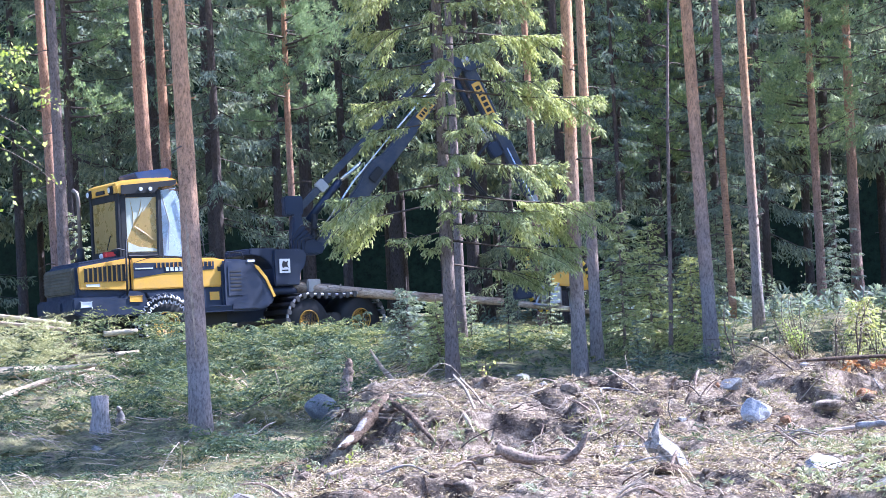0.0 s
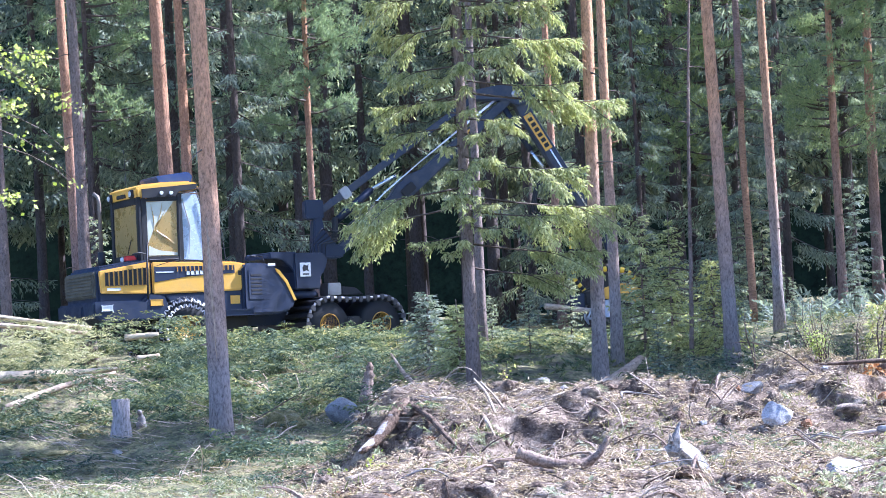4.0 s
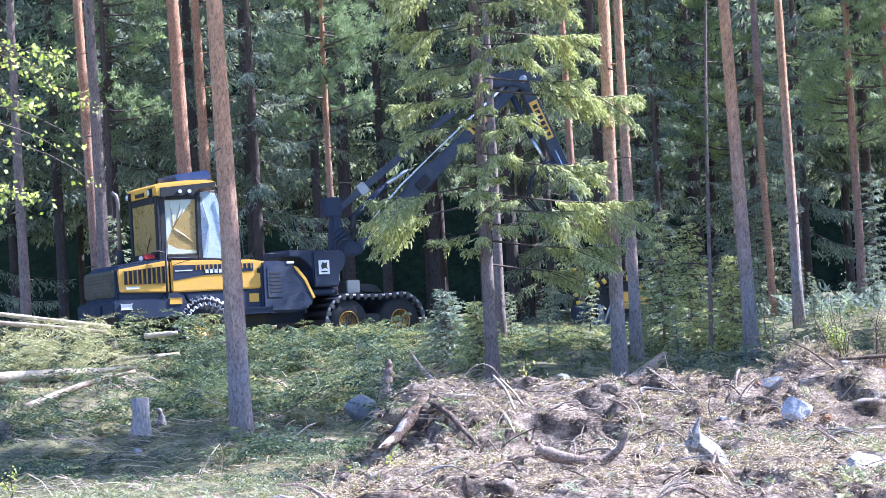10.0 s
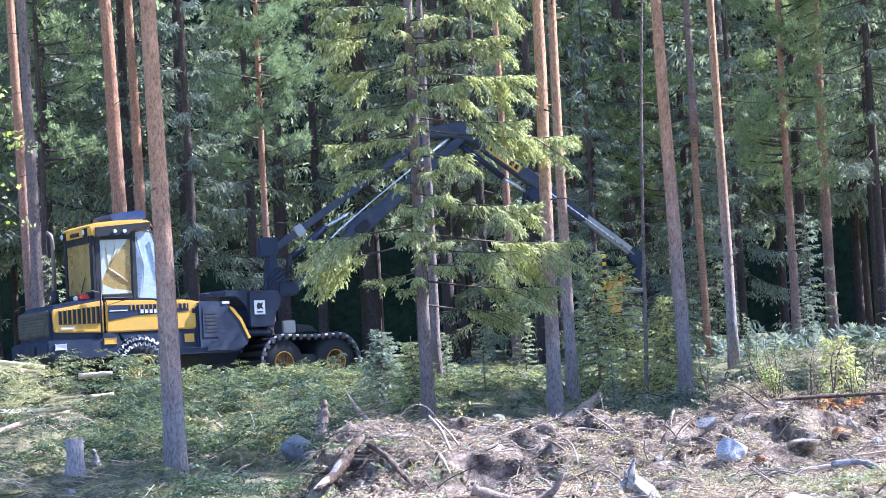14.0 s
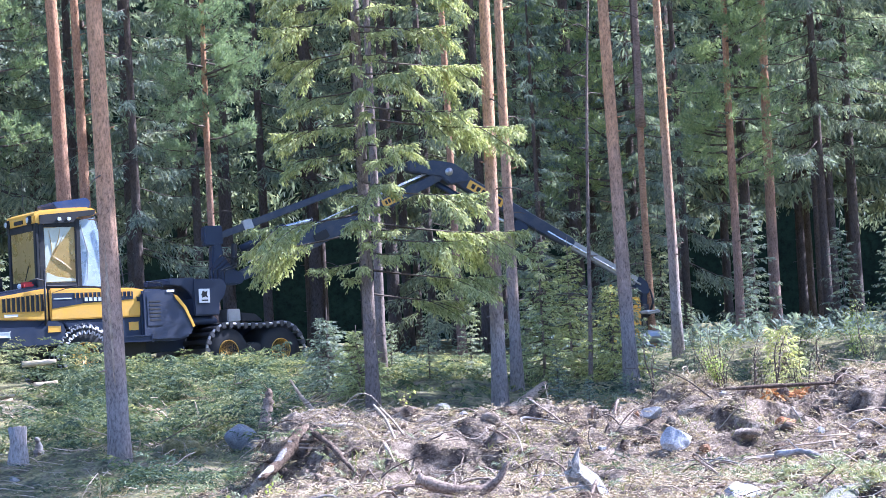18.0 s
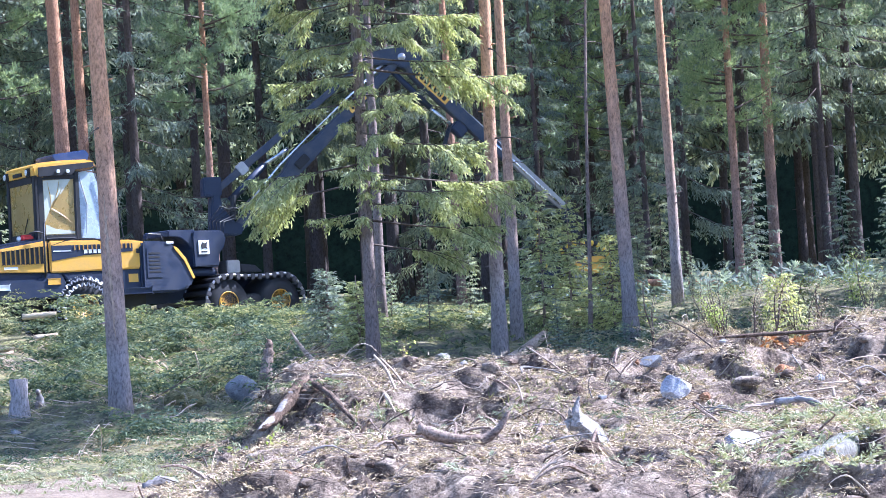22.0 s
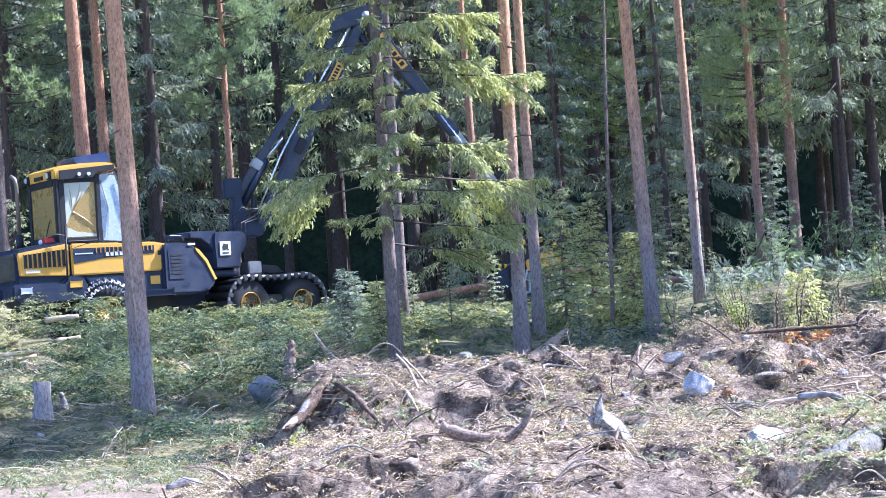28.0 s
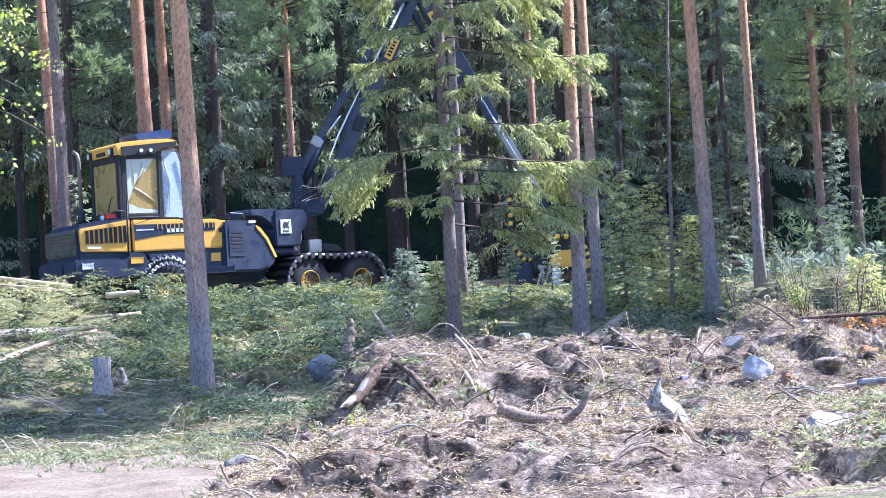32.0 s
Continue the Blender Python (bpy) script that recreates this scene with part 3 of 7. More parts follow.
BOUGHS += [(7.6, 190, 1.6), (7.1, 172, 1.4), (6.4, 196, 1.3), (5.9, 176, 1.5), (5.4, 190, 1.3), (4.35, 192, 2.0), (4.05, 168, 2.1), (3.55, 200, 1.0), (8.6, 185, 1.6), (8.1, 200, 1.7), (7.9, 170, 1.3)]
# short boughs in front of the trunk
BOUGHS += [(3.3 + 0.195 * k, 222 + 47 * k % 100, 0.5 + 0.6 * (0.37 * k % 1)) for k in range(25)]
spruce("spruce with a bare lower trunk and drooping sunlit branches", 0.16, 42.0, 15.0, 2.4, 7.9, 0.235, 40, 31, M_NEEDLE, lean=(0.003, 0), fall=0.55, inner=0.43, hang=0.9, droop=0.2, twig=0.055, step=0.055, finger=(0.085, 0.024), wide=0.30, rough=0.5, coarse_over=8.6, own=[(z - 0.87, a, l) for z, a, l in BOUGHS])
spruce("slim spruce trunk with sparse dead branches", 0.40, 50.0, 16.0, 1.1, 7.5, 0.20, 34, 32, M_NEEDLE, lean=(0.01, 0))
AIRY = dict(twig=0.075, step=0.07, finger=(0.09, 0.026), hang=0.4, droop=0.2, wide=0.32, rough=0.5)
spruce("young spruce with thin airy branches", 3.45, 47.5, 3.0, 0.95, 0.1, 0.06, 62, 33, M_NEEDLE, **AIRY)
spruce("young spruce with thin airy branches", 4.1, 49.0, 2.7, 0.9, 0.1, 0.05, 56, 34, M_NEEDLE, **AIRY)
# this one takes the needle colour that carries shade
spruce("young spruce with thin airy branches", 5.2, 49.5, 2.1, 0.75, 0.1, 0.05, 46, 35, M_NEEDLE_BG, **AIRY)
spruce("young spruce with thin airy branches", 4.75, 47.2, 2.0, 0.8, 0.1, 0.05, 48, 47, M_NEEDLE, **AIRY)
# and so does this low one, its shade set by the needle colour
spruce("low bushy spruce beside the soil heap", -0.62, 45.5, 1.6, 0.7, 0.1, 0.06, 46, 36, M_NEEDLE_BG, **AIRY)
spruce("low bushy spruce beside the soil heap", -0.05, 44.2, 1.3, 0.65, 0.1, 0.05, 44, 37, M_NEEDLE, **AIRY)
spruce("small bright young spruce", 10.0, 42.0, 2.4, 0.8, 0.1, 0.05, 40, 38, M_NEEDLE, **AIRY)

# the wall of forest behind: a few trees, copied with turns and sizes of their own
DENSE = dict(each=False, twig=0.115, step=0.115, finger=(0.15, 0.033), inner=0.2, wide=0.29, coarse_over=12.0, rough=0.5)
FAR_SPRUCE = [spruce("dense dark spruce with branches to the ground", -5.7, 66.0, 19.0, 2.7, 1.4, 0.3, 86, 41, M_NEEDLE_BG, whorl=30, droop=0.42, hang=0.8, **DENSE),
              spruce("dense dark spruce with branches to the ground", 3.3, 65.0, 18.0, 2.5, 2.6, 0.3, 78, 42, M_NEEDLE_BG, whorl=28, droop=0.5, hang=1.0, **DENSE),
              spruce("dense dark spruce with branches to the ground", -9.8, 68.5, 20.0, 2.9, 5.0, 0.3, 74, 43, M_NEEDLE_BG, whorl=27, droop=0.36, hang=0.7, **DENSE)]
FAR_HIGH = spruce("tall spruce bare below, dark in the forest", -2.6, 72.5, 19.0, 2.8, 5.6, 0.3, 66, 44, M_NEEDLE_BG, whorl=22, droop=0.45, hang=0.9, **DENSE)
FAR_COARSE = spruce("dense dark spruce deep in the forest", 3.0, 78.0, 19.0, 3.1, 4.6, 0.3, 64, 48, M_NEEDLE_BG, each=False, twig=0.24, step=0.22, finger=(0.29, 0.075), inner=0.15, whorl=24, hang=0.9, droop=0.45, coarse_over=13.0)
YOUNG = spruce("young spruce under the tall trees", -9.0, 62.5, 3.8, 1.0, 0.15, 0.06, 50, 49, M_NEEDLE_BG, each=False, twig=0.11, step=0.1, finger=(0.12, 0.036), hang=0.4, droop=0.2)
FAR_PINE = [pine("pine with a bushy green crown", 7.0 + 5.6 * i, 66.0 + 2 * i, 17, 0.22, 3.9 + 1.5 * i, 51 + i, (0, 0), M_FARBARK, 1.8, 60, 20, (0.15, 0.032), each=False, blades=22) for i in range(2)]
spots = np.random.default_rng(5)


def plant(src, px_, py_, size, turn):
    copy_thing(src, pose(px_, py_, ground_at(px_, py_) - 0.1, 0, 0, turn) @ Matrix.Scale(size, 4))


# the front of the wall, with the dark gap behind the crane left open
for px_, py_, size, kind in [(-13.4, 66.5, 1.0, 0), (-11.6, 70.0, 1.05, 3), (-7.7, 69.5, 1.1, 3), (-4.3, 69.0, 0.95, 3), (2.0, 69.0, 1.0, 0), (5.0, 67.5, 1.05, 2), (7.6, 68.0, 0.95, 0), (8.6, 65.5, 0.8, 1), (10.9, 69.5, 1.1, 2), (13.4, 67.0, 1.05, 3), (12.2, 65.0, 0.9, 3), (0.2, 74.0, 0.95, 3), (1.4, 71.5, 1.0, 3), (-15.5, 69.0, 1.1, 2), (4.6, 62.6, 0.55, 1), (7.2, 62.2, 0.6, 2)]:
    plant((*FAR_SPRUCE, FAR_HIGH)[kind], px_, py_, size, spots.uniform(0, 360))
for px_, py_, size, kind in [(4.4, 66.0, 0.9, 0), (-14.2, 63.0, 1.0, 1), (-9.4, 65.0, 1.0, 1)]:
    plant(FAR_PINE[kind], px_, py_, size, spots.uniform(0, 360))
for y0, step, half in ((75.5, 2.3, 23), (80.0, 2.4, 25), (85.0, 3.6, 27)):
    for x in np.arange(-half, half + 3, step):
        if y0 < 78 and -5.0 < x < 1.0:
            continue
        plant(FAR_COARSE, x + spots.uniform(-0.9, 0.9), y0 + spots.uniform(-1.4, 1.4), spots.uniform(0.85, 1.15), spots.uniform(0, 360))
# taller spruces beyond the heap at the forest edge, unseen, added to shade the bank
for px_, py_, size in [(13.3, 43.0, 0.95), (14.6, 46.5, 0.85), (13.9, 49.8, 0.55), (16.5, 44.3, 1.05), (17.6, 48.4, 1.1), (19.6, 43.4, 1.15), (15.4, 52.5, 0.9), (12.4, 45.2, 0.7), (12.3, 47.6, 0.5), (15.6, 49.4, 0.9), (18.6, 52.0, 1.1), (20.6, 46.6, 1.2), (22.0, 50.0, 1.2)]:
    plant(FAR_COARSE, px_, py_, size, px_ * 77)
# tall unseen pines added there, whose high crowns throw dappled shade on the bank
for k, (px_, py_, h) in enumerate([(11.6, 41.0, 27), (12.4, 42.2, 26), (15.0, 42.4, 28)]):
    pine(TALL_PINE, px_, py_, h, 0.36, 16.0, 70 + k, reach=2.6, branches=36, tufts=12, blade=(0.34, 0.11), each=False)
# tall old pines added deep in the forest; their unseen crowns darken trees beyond
OLD = pine("tall pine added deep in the forest for its crown's shade", -3.6, 70.5, 28, 0.4, 15.0, 76, material=M_FARBARK, reach=3.0, branches=40, tufts=12, blade=(0.36, 0.12), each=False)
for px_, py_, size in [(-1.2, 73.0, 1.0), (1.0, 70.3, 0.95), (3.6, 71.8, 1.05), (6.4, 72.6, 1.0), (9.2, 72.0, 1.05), (-6.4, 72.4, 0.95)]:
    plant(OLD, px_, py_, size, px_ * 41)
# and unseen old trees, added to keep the end of the clearing in shade
for px_, py_, size in [(17.0, 64.0, 1.0), (18.8, 62.0, 1.1), (17.6, 67.0, 1.1)]:
    plant(FAR_COARSE, px_, py_, size, px_ * 57)
for k in range(11):
    px_, py_ = spots.uniform(3.2, 14), spots.uniform(58.5, 64)
    plant(YOUNG, px_, py_, spots.uniform(0.5, 1.1), spots.uniform(0, 360))
# green seedlings and bushes between the heap and the trees
for px_, py_, size in [(1.3, 48.6, 0.42), (2.2, 50.4, 0.45), (3.1, 49.0, 0.35), (4.6, 51.6, 0.42), (-0.5, 49.6, 0.36), (0.6, 50.6, 0.36), (0.3, 52.2, 0.45), (5.6, 53.5, 0.3), (7.2, 54.4, 0.3), (3.7, 41.2, 0.22), (4.4, 42.2, 0.24), (3.4, 43.8, 0.3), (5.6, 43.4, 0.25), (3.6, 53.4, 0.42), (8.6, 55.0, 0.45), (6.3, 47.5, 0.3)]:
    plant(YOUNG, px_, py_, size, px_ * 91)


# ---- the harvester ----
def paint(name, colour, rough=0.4, dust=0.35, metal=0.0):
    """Machine paint with dust and scuffs."""
    m, n, l, b = mat(name, rough, metal, 0.45)
    d = noise_tex(n, l, 3.5, 8, 0.7)
    f = ramp(n, l, d, [(0.42, (0, 0, 0)), (0.75, (dust, dust, dust))])
    scuff = noise_tex(n, l, 38, 3, 0.6)
    c = mix(n, l, f, colour, (0.30, 0.27, 0.22))
    c = mix(n, l, 0.12, c, ramp(n, l, scuff, [(0.35, (0.5, 0.5, 0.5)), (0.6, (1, 1, 1))]), "MULTIPLY")
    l.new(c, b.inputs["Base Color"])
    l.new(ramp(n, l, d, [(0.4, (rough, rough, rough)), (0.75, (0.8, 0.8, 0.8))]), b.inputs["Roughness"])
    return m


M_YELLOW = paint("yellow_paint", (0.78, 0.43, 0.055), 0.35, 0.25)
M_BLUE = paint("blue_paint", (0.028, 0.055, 0.155), 0.4, 0.12)
M_BOOM = paint("dusty_boom_paint", (0.030, 0.042, 0.074), 0.45, 0.25)
M_GREY = paint("blue_grey_paint", (0.015, 0.025, 0.056), 0.4, 0.06)
M_BLACK = paint("black_plastic", (0.014, 0.015, 0.019), 0.5, 0.08)
M_RUBBER = paint("tyre_rubber", (0.010, 0.011, 0.014), 0.7, 0.04)
M_STEEL = paint("worn_steel", (0.42, 0.42, 0.43), 0.35, 0.35, 0.8)
M_CHROME = paint("chrome_rod", (0.75, 0.76, 0.78), 0.15, 0.1, 1.0)
M_CHAIN = paint("chain_steel", (0.34, 0.34, 0.36), 0.3, 0.15, 0.85)
M_RUNG = paint("track_rung_steel", (0.07, 0.07, 0.08), 0.35, 0.1, 0.6)
M_WHITE = paint("white_plate", (0.78, 0.79, 0.80), 0.5, 0.12)
M_LAMP = paint("lamp_glass", (0.72, 0.74, 0.75), 0.12, 0.1)
M_RED = paint("red_plastic", (0.55, 0.03, 0.03), 0.4, 0.1)
# the tan base holds sun glare as well as yellowing and dust
M_PANE = paint("yellowed_dusty_glare_pane", (0.56, 0.39, 0.12), 0.18, 0.12)
M_PANE.node_tree.nodes["Principled BSDF"].inputs["Transmission Weight"].default_value = 0.35
# dusty pane whose pale blue base stands in for the reflected sky
M_PANE_SKY = paint("dusty_sky_pane", (0.62, 0.72, 0.84), 0.12, 0.1)
M_PANE_SKY.node_tree.nodes["Principled BSDF"].inputs["Transmission Weight"].default_value = 0.25
M_GRILLE = paint("dusty_olive_grille", (0.075, 0.07, 0.05), 0.6, 0.5)
M_EXHAUST = paint("heat_stained_steel", (0.20, 0.165, 0.14), 0.4, 0.3, 0.5)
# pale colour of the reflection painted on the door pane
M_GLARE = paint("pale_pane_glare", (0.60, 0.62, 0.52), 0.3, 0.15)
M_STRIPE_Y = paint("yellow_sleeve", (0.85, 0.55, 0.04), 0.5, 0.15)


def part(name, bm, material, parent, label="", smooth=False):
    me = bpy.data.meshes.new(name)
    bm.to_mesh(me)
    bm.free()
    me.materials.append(material)
    if smooth:
        me.polygons.foreach_set("use_smooth", [True] * len(me.polygons))
    return child(name, me, parent, label)


def bevelled(bm, width):
    if width:
        bmesh.ops.bevel(bm, geom=bm.edges[:], offset=width, segments=2, affect="EDGES", clamp_overlap=True)
    return bm


def box(x0, x1, y0, y1, z0, z1, bev=0.02, m=None):
    bm = bmesh.new()
    bmesh.ops.create_cube(bm, size=1)
    for v in bm.verts:
        v.co = Vector(((x0 + x1) / 2 + v.co.x * (x1 - x0), (y0 + y1) / 2 + v.co.y * (y1 - y0), (z0 + z1) / 2 + v.co.z * (z1 - z0)))
    bevelled(bm, bev)
    if m is not None:
        bmesh.ops.transform(bm, matrix=m, verts=bm.verts)
    return bm


def prism(profile, y0, y1, bev=0.02, m=None, taper=None):
    """A plate of the given (x, z) outline between y0 and y1."""
    bm = bmesh.new()
    a = [bm.verts.new((x, y0, z)) for x, z in profile]
    b = [bm.verts.new((x, y1, z)) for x, z in profile]
    n = len(a)
    bm.faces.new(a)
    bm.faces.new(b[::-1])
    for i in range(n):
        bm.faces.new((a[i], b[i], b[(i + 1) % n], a[(i + 1) % n]))
    bmesh.ops.recalc_face_normals(bm, faces=bm.faces)
    bevelled(bm, bev)
    if m is not None:
        bmesh.ops.transform(bm, matrix=m, verts=bm.verts)
    return bm


def rod(points, radii, sides=10, m=None):
    v, f = tube(points, radii, sides)
    bm = bmesh.new()
    vs = [bm.verts.new(c) for c in v]
    for q in f:
        bm.faces.new([vs[i] for i in q])
    bmesh.ops.recalc_face_normals(bm, faces=bm.faces)
    if m is not None:
        bmesh.ops.transform(bm, matrix=m, verts=bm.verts)
    return bm


def lathe(profile, sides=28, m=None):
    """A ring turned about the y axis from (radius, y) pairs."""
    bm = bmesh.new()
    rings = [[bm.verts.new((r * math.cos(2 * math.pi * k / sides), y, r * math.sin(2 * math.pi * k / sides))) for k in range(sides)] for r, y in profile]
    for a, b in zip(rings, rings[1:]):
        for k in range(sides):
            bm.faces.new((a[k], a[(k + 1) % sides], b[(k + 1) % sides], b[k]))
    bm.faces.new(rings[0])
    bm.faces.new(rings[-1])
    bmesh.ops.recalc_face_normals(bm, faces=bm.faces)
    if m is not None:
        bmesh.ops.transform(bm, matrix=m, verts=bm.verts)
    return bm


ROOT = pose(-7.61, 53.0, 1.95, 0, 0, 28) @ pose(0, 1.1, 0)
harvester = new("harvester")
harvester.matrix_basis = ROOT
tagged(harvester, "yellow and blue-grey six-wheeled forest harvester standing in brush", "harvester")
H = harvester

# rear frame: bonnet, bumper, cab
bonnet = part("bonnet", prism([(0.0, 1.25), (0.0, 1.95), (0.06, 2.04), (1.2, 2.2), (1.2, 1.25)], -0.98, 0.98, 0.05), M_GREY, H, "dark sloping engine bonnet")
for s in (-1, 1):
    side = part("bonnet_panel", prism([(0.06, 1.5), (0.03, 1.98), (1.18, 2.15), (1.18, 1.46)], s * 0.985, s * 1.06, 0.02), M_YELLOW, bonnet, "yellow bonnet side panel")
    for k in range(9):
        x = 0.16 + k * 0.107
        part("louvre", box(x, x + 0.066, s * 1.055, s * 1.075, 1.66, 1.94 + 0.01 * k, 0.008), M_BLACK, bonnet, "dark louvre slot")
    part("badge", box(0.2, 0.5, s * 1.058, s * 1.068, 1.555, 1.61, 0.004), M_WHITE, bonnet, "pale lettered strip as a plain bar")
grille = part("grille", box(-0.06, 0.03, -0.9, 0.9, 1.42, 1.98, 0.03), M_GRILLE, bonnet, "dusty olive slatted rear grille")
for k in range(7):
    z = 1.48 + k * 0.068
    part("slat", box(-0.085, -0.055, -0.86, 0.86, z, z + 0.03, 0.006), M_GRILLE, bonnet)
part("bonnet_lid", prism([(0.1, 2.05), (0.12, 2.09), (1.15, 2.235), (1.15, 2.19)], -0.8, 0.8, 0.012), M_GREY, bonnet)
part("red_canister", box(0.72, 1.0, -0.8, -0.6, 2.16, 2.3, 0.04), M_RED, H, "red and white canister lying on the bonnet")
part("canister_cap", box(0.66, 0.73, -0.76, -0.64, 2.17, 2.27, 0.02), M_WHITE, H)
bumper = part("rear_bumper", prism([(-0.16, 1.0), (-0.16, 1.33), (1.0, 1.33), (1.1, 1.45), (1.42, 1.42), (1.52, 1.32), (1.5, 0.92), (0.1, 0.86)], -1.16, 1.16, 0.04), M_GREY, H, "blue-grey steel rear bumper")
for s in (-1, 1):
    part("rear_light", box(0.02, 0.26, s * 1.155, s * 1.18, 1.12, 1.24, 0.012), M_LAMP, bumper, "pale lamp glass")
    part("warning_plate", box(1.12, 1.4, s * 1.158, s * 1.172, 1.2, 1.33, 0.006), M_YELLOW, bumper, "yellow warning plate")
part("tow_plate", box(-0.2, -0.14, -0.5, 0.5, 1.03, 1.25, 0.02), M_GREY, bumper)
part("belly", box(0.3, 3.6, -0.6, 0.6, 0.55, 1.25, 0.05), M_BLACK, H, "dark belly plate under the engine")

body = part("body", box(1.2, 3.58, -1.0, 1.0, 1.3, 2.06, 0.05), M_GREY, H, "blue-grey body under the cab")
for s in (-1, 1):
    y0, y1 = (s * 1.0, s * 1.09)
    part("side_panel", prism([(1.22, 1.45), (1.22, 2.14), (3.1, 2.1), (3.55, 2.02), (3.66, 1.9), (3.66, 1.65), (3.58, 1.47)], y0, y1, 0.03), M_YELLOW, body, "yellow side panel with rounded front")
    part("name_band", prism([(1.26, 1.70), (1.26, 2.03), (3.12, 2.02), (3.12, 1.85), (2.0, 1.80)], s * 1.088, s * 1.098, 0.004), M_GREY, body, "dark band across the yellow panel")
    for k in range(6):
        part("name_bar", box(2.0 + k * 0.105, 2.07 + k * 0.105, s * 1.097, s * 1.104, 1.84, 1.92, 0.003), M_WHITE, body, "white lettering as plain bars")
    for k in range(14):
        part("vent_bar", box(1.78 + k * 0.098, 1.80 + k * 0.098, s * 1.097, s * 1.106, 1.92, 2.02, 0.003), M_YELLOW, body)
    part("text_strip", box(1.3, 1.7, s * 1.097, s * 1.103, 1.9, 1.925, 0.002), M_WHITE, body)
    part("corner_mark", box(3.2, 3.32, s * 1.087, s * 1.1, 1.8, 1.9, 0.004), M_BLACK, body)
    part("skirt", prism([(1.5, 1.42), (3.46, 1.46), (3.47, 1.0), (2.6, 0.98), (2.45, 1.2), (1.62, 1.25)], s * 0.9, s * 1.07, 0.02), M_GREY, body)
    part("step_box", box(2.6, 3.5, s * 0.85, s * 1.16, 0.92, 1.06, 0.02), M_GREY, body)
    part("side_label", box(3.0, 3.22, s * 1.068, s * 1.08, 1.18, 1.36, 0.004), M_YELLOW, body, "yellow sticker plate")
part("handrail", rod([(1.08, -1.14, 1.32), (1.08, -1.16, 1.9), (1.1, -1.14, 2.5), (1.2, -0.95, 2.55)], 0.022, 8), M_BLACK, H, "bent black grab rail", True)
part("mirror_arm", rod([(1.1, -1.14, 2.3), (0.9, -1.2, 2.34), (0.75, -1.18, 2.3)], 0.016, 8), M_BLACK, H, smooth=True)

# cab
cab = part("cab_floor", box(1.2, 2.98, -0.82, 0.82, 2.04, 2.16, 0.02), M_BLACK, H, "black cab floor frame")
top = 3.58
for s in (-1, 1):
    y = s * 0.8
    part("cab_post", rod([(1.97, y, 2.1), (2.0, y, top + 0.05)], 0.045, 6), M_BLACK, cab)
    part("cab_post", rod([(2.97, y * 0.8, 2.1), (2.45, y * 0.85, top + 0.1)], 0.04, 6), M_BLACK, cab)
    part("door_rail", rod([(1.27, y * 1.02, 2.2), (1.93, y * 1.02, 2.2)], 0.03, 6), M_BLACK, cab)
    part("door_pane", prism([(1.22, 2.22), (1.22, 3.48), (1.98, 3.52), (1.98, 2.22)], y * 0.995, y * 1.01, 0.003), M_PANE, cab, "yellowed dusty door pane with sun glare in its colour")
    part("side_pane", prism([(2.03, 2.14), (2.04, 3.6), (2.42, 3.66), (2.92, 2.14)], y * 0.95, y * 0.965, 0.003), M_PANE_SKY, cab, "dusty side pane with the sky's reflection put into its colour")
    if s < 0:
        # thin plates before the pane, added as its pale reflection
        part("pane_glare", prism([(1.26, 2.55), (1.26, 3.44), (1.9, 3.47), (1.66, 3.16), (1.46, 2.98), (1.34, 2.72)], y * 1.014, y * 1.02, 0.001), M_GLARE, cab, "pale plate painted as the reflection on the door pane")
        part("pane_glare", prism([(1.26, 2.29), (1.28, 2.5), (1.5, 2.40), (1.94, 2.34), (1.94, 2.29)], y * 1.014, y * 1.02, 0.001), M_GLARE, cab, "pale plate painted as the reflection along the sill")
        # tan rods that break up the painted reflection
        for q in ((1.36, 3.4, 1.42, 2.8), (1.62, 3.42, 1.5, 3.0), (1.42, 2.85, 1.9, 2.5), (1.4, 2.8, 1.7, 3.3)):
            part("glare_streak", rod([(q[0], y * 1.022, q[1]), ((q[0] + q[2]) / 2 + 0.02, y * 1.022, (q[1] + q[3]) / 2), (q[2], y * 1.022, q[3])], [0.004, 0.012, 0.003], 5), M_PANE, cab)
        part("pane_streak", rod([(2.1, y * 0.99, 3.5), (2.25, y * 0.99, 2.9), (2.2, y * 0.99, 2.3)], [0.012, 0.02, 0.008], 5), M_STEEL, cab)
part("rear_pane", box(1.075, 1.09, -0.72, 0.72, 2.30, 3.44, 0.003), M_PANE, cab, "yellowed dusty rear pane with sun glare in its colour")
for y0, y1, z0, z1 in ((-0.86, -0.70, 2.16, 3.56), (0.70, 0.86, 2.16, 3.56), (-0.70, 0.70, 3.40, 3.56), (-0.70, 0.70, 2.16, 2.34)):
    part("rear_frame", box(1.05, 1.12, y0, y1, z0, z1, 0.015), M_BLACK, cab, "black frame round the rear pane")
part("wiper", rod([(1.04, -0.15, 2.36), (1.03, -0.42, 2.66)], 0.012, 5), M_BLACK, cab)
for y in (-0.81, 0.81):
    for x0, x1, z0, z1 in ((1.12, 1.25, 2.16, 3.54), (1.96, 2.07, 2.16, 3.62), (1.25, 1.96, 2.16, 2.27), (1.25, 1.96, 3.46, 3.56)):
        part("door_frame", box(x0, x1, y - 0.03, y + 0.03, z0, z1, 0.012), M_BLACK, cab, "black door frame")
part("front_pane", prism([(2.93, 2.15), (2.43, 3.64), (2.45, 3.64), (2.95, 2.15)], -0.62, 0.62, 0.002), M_PANE_SKY, cab, "pale windscreen")
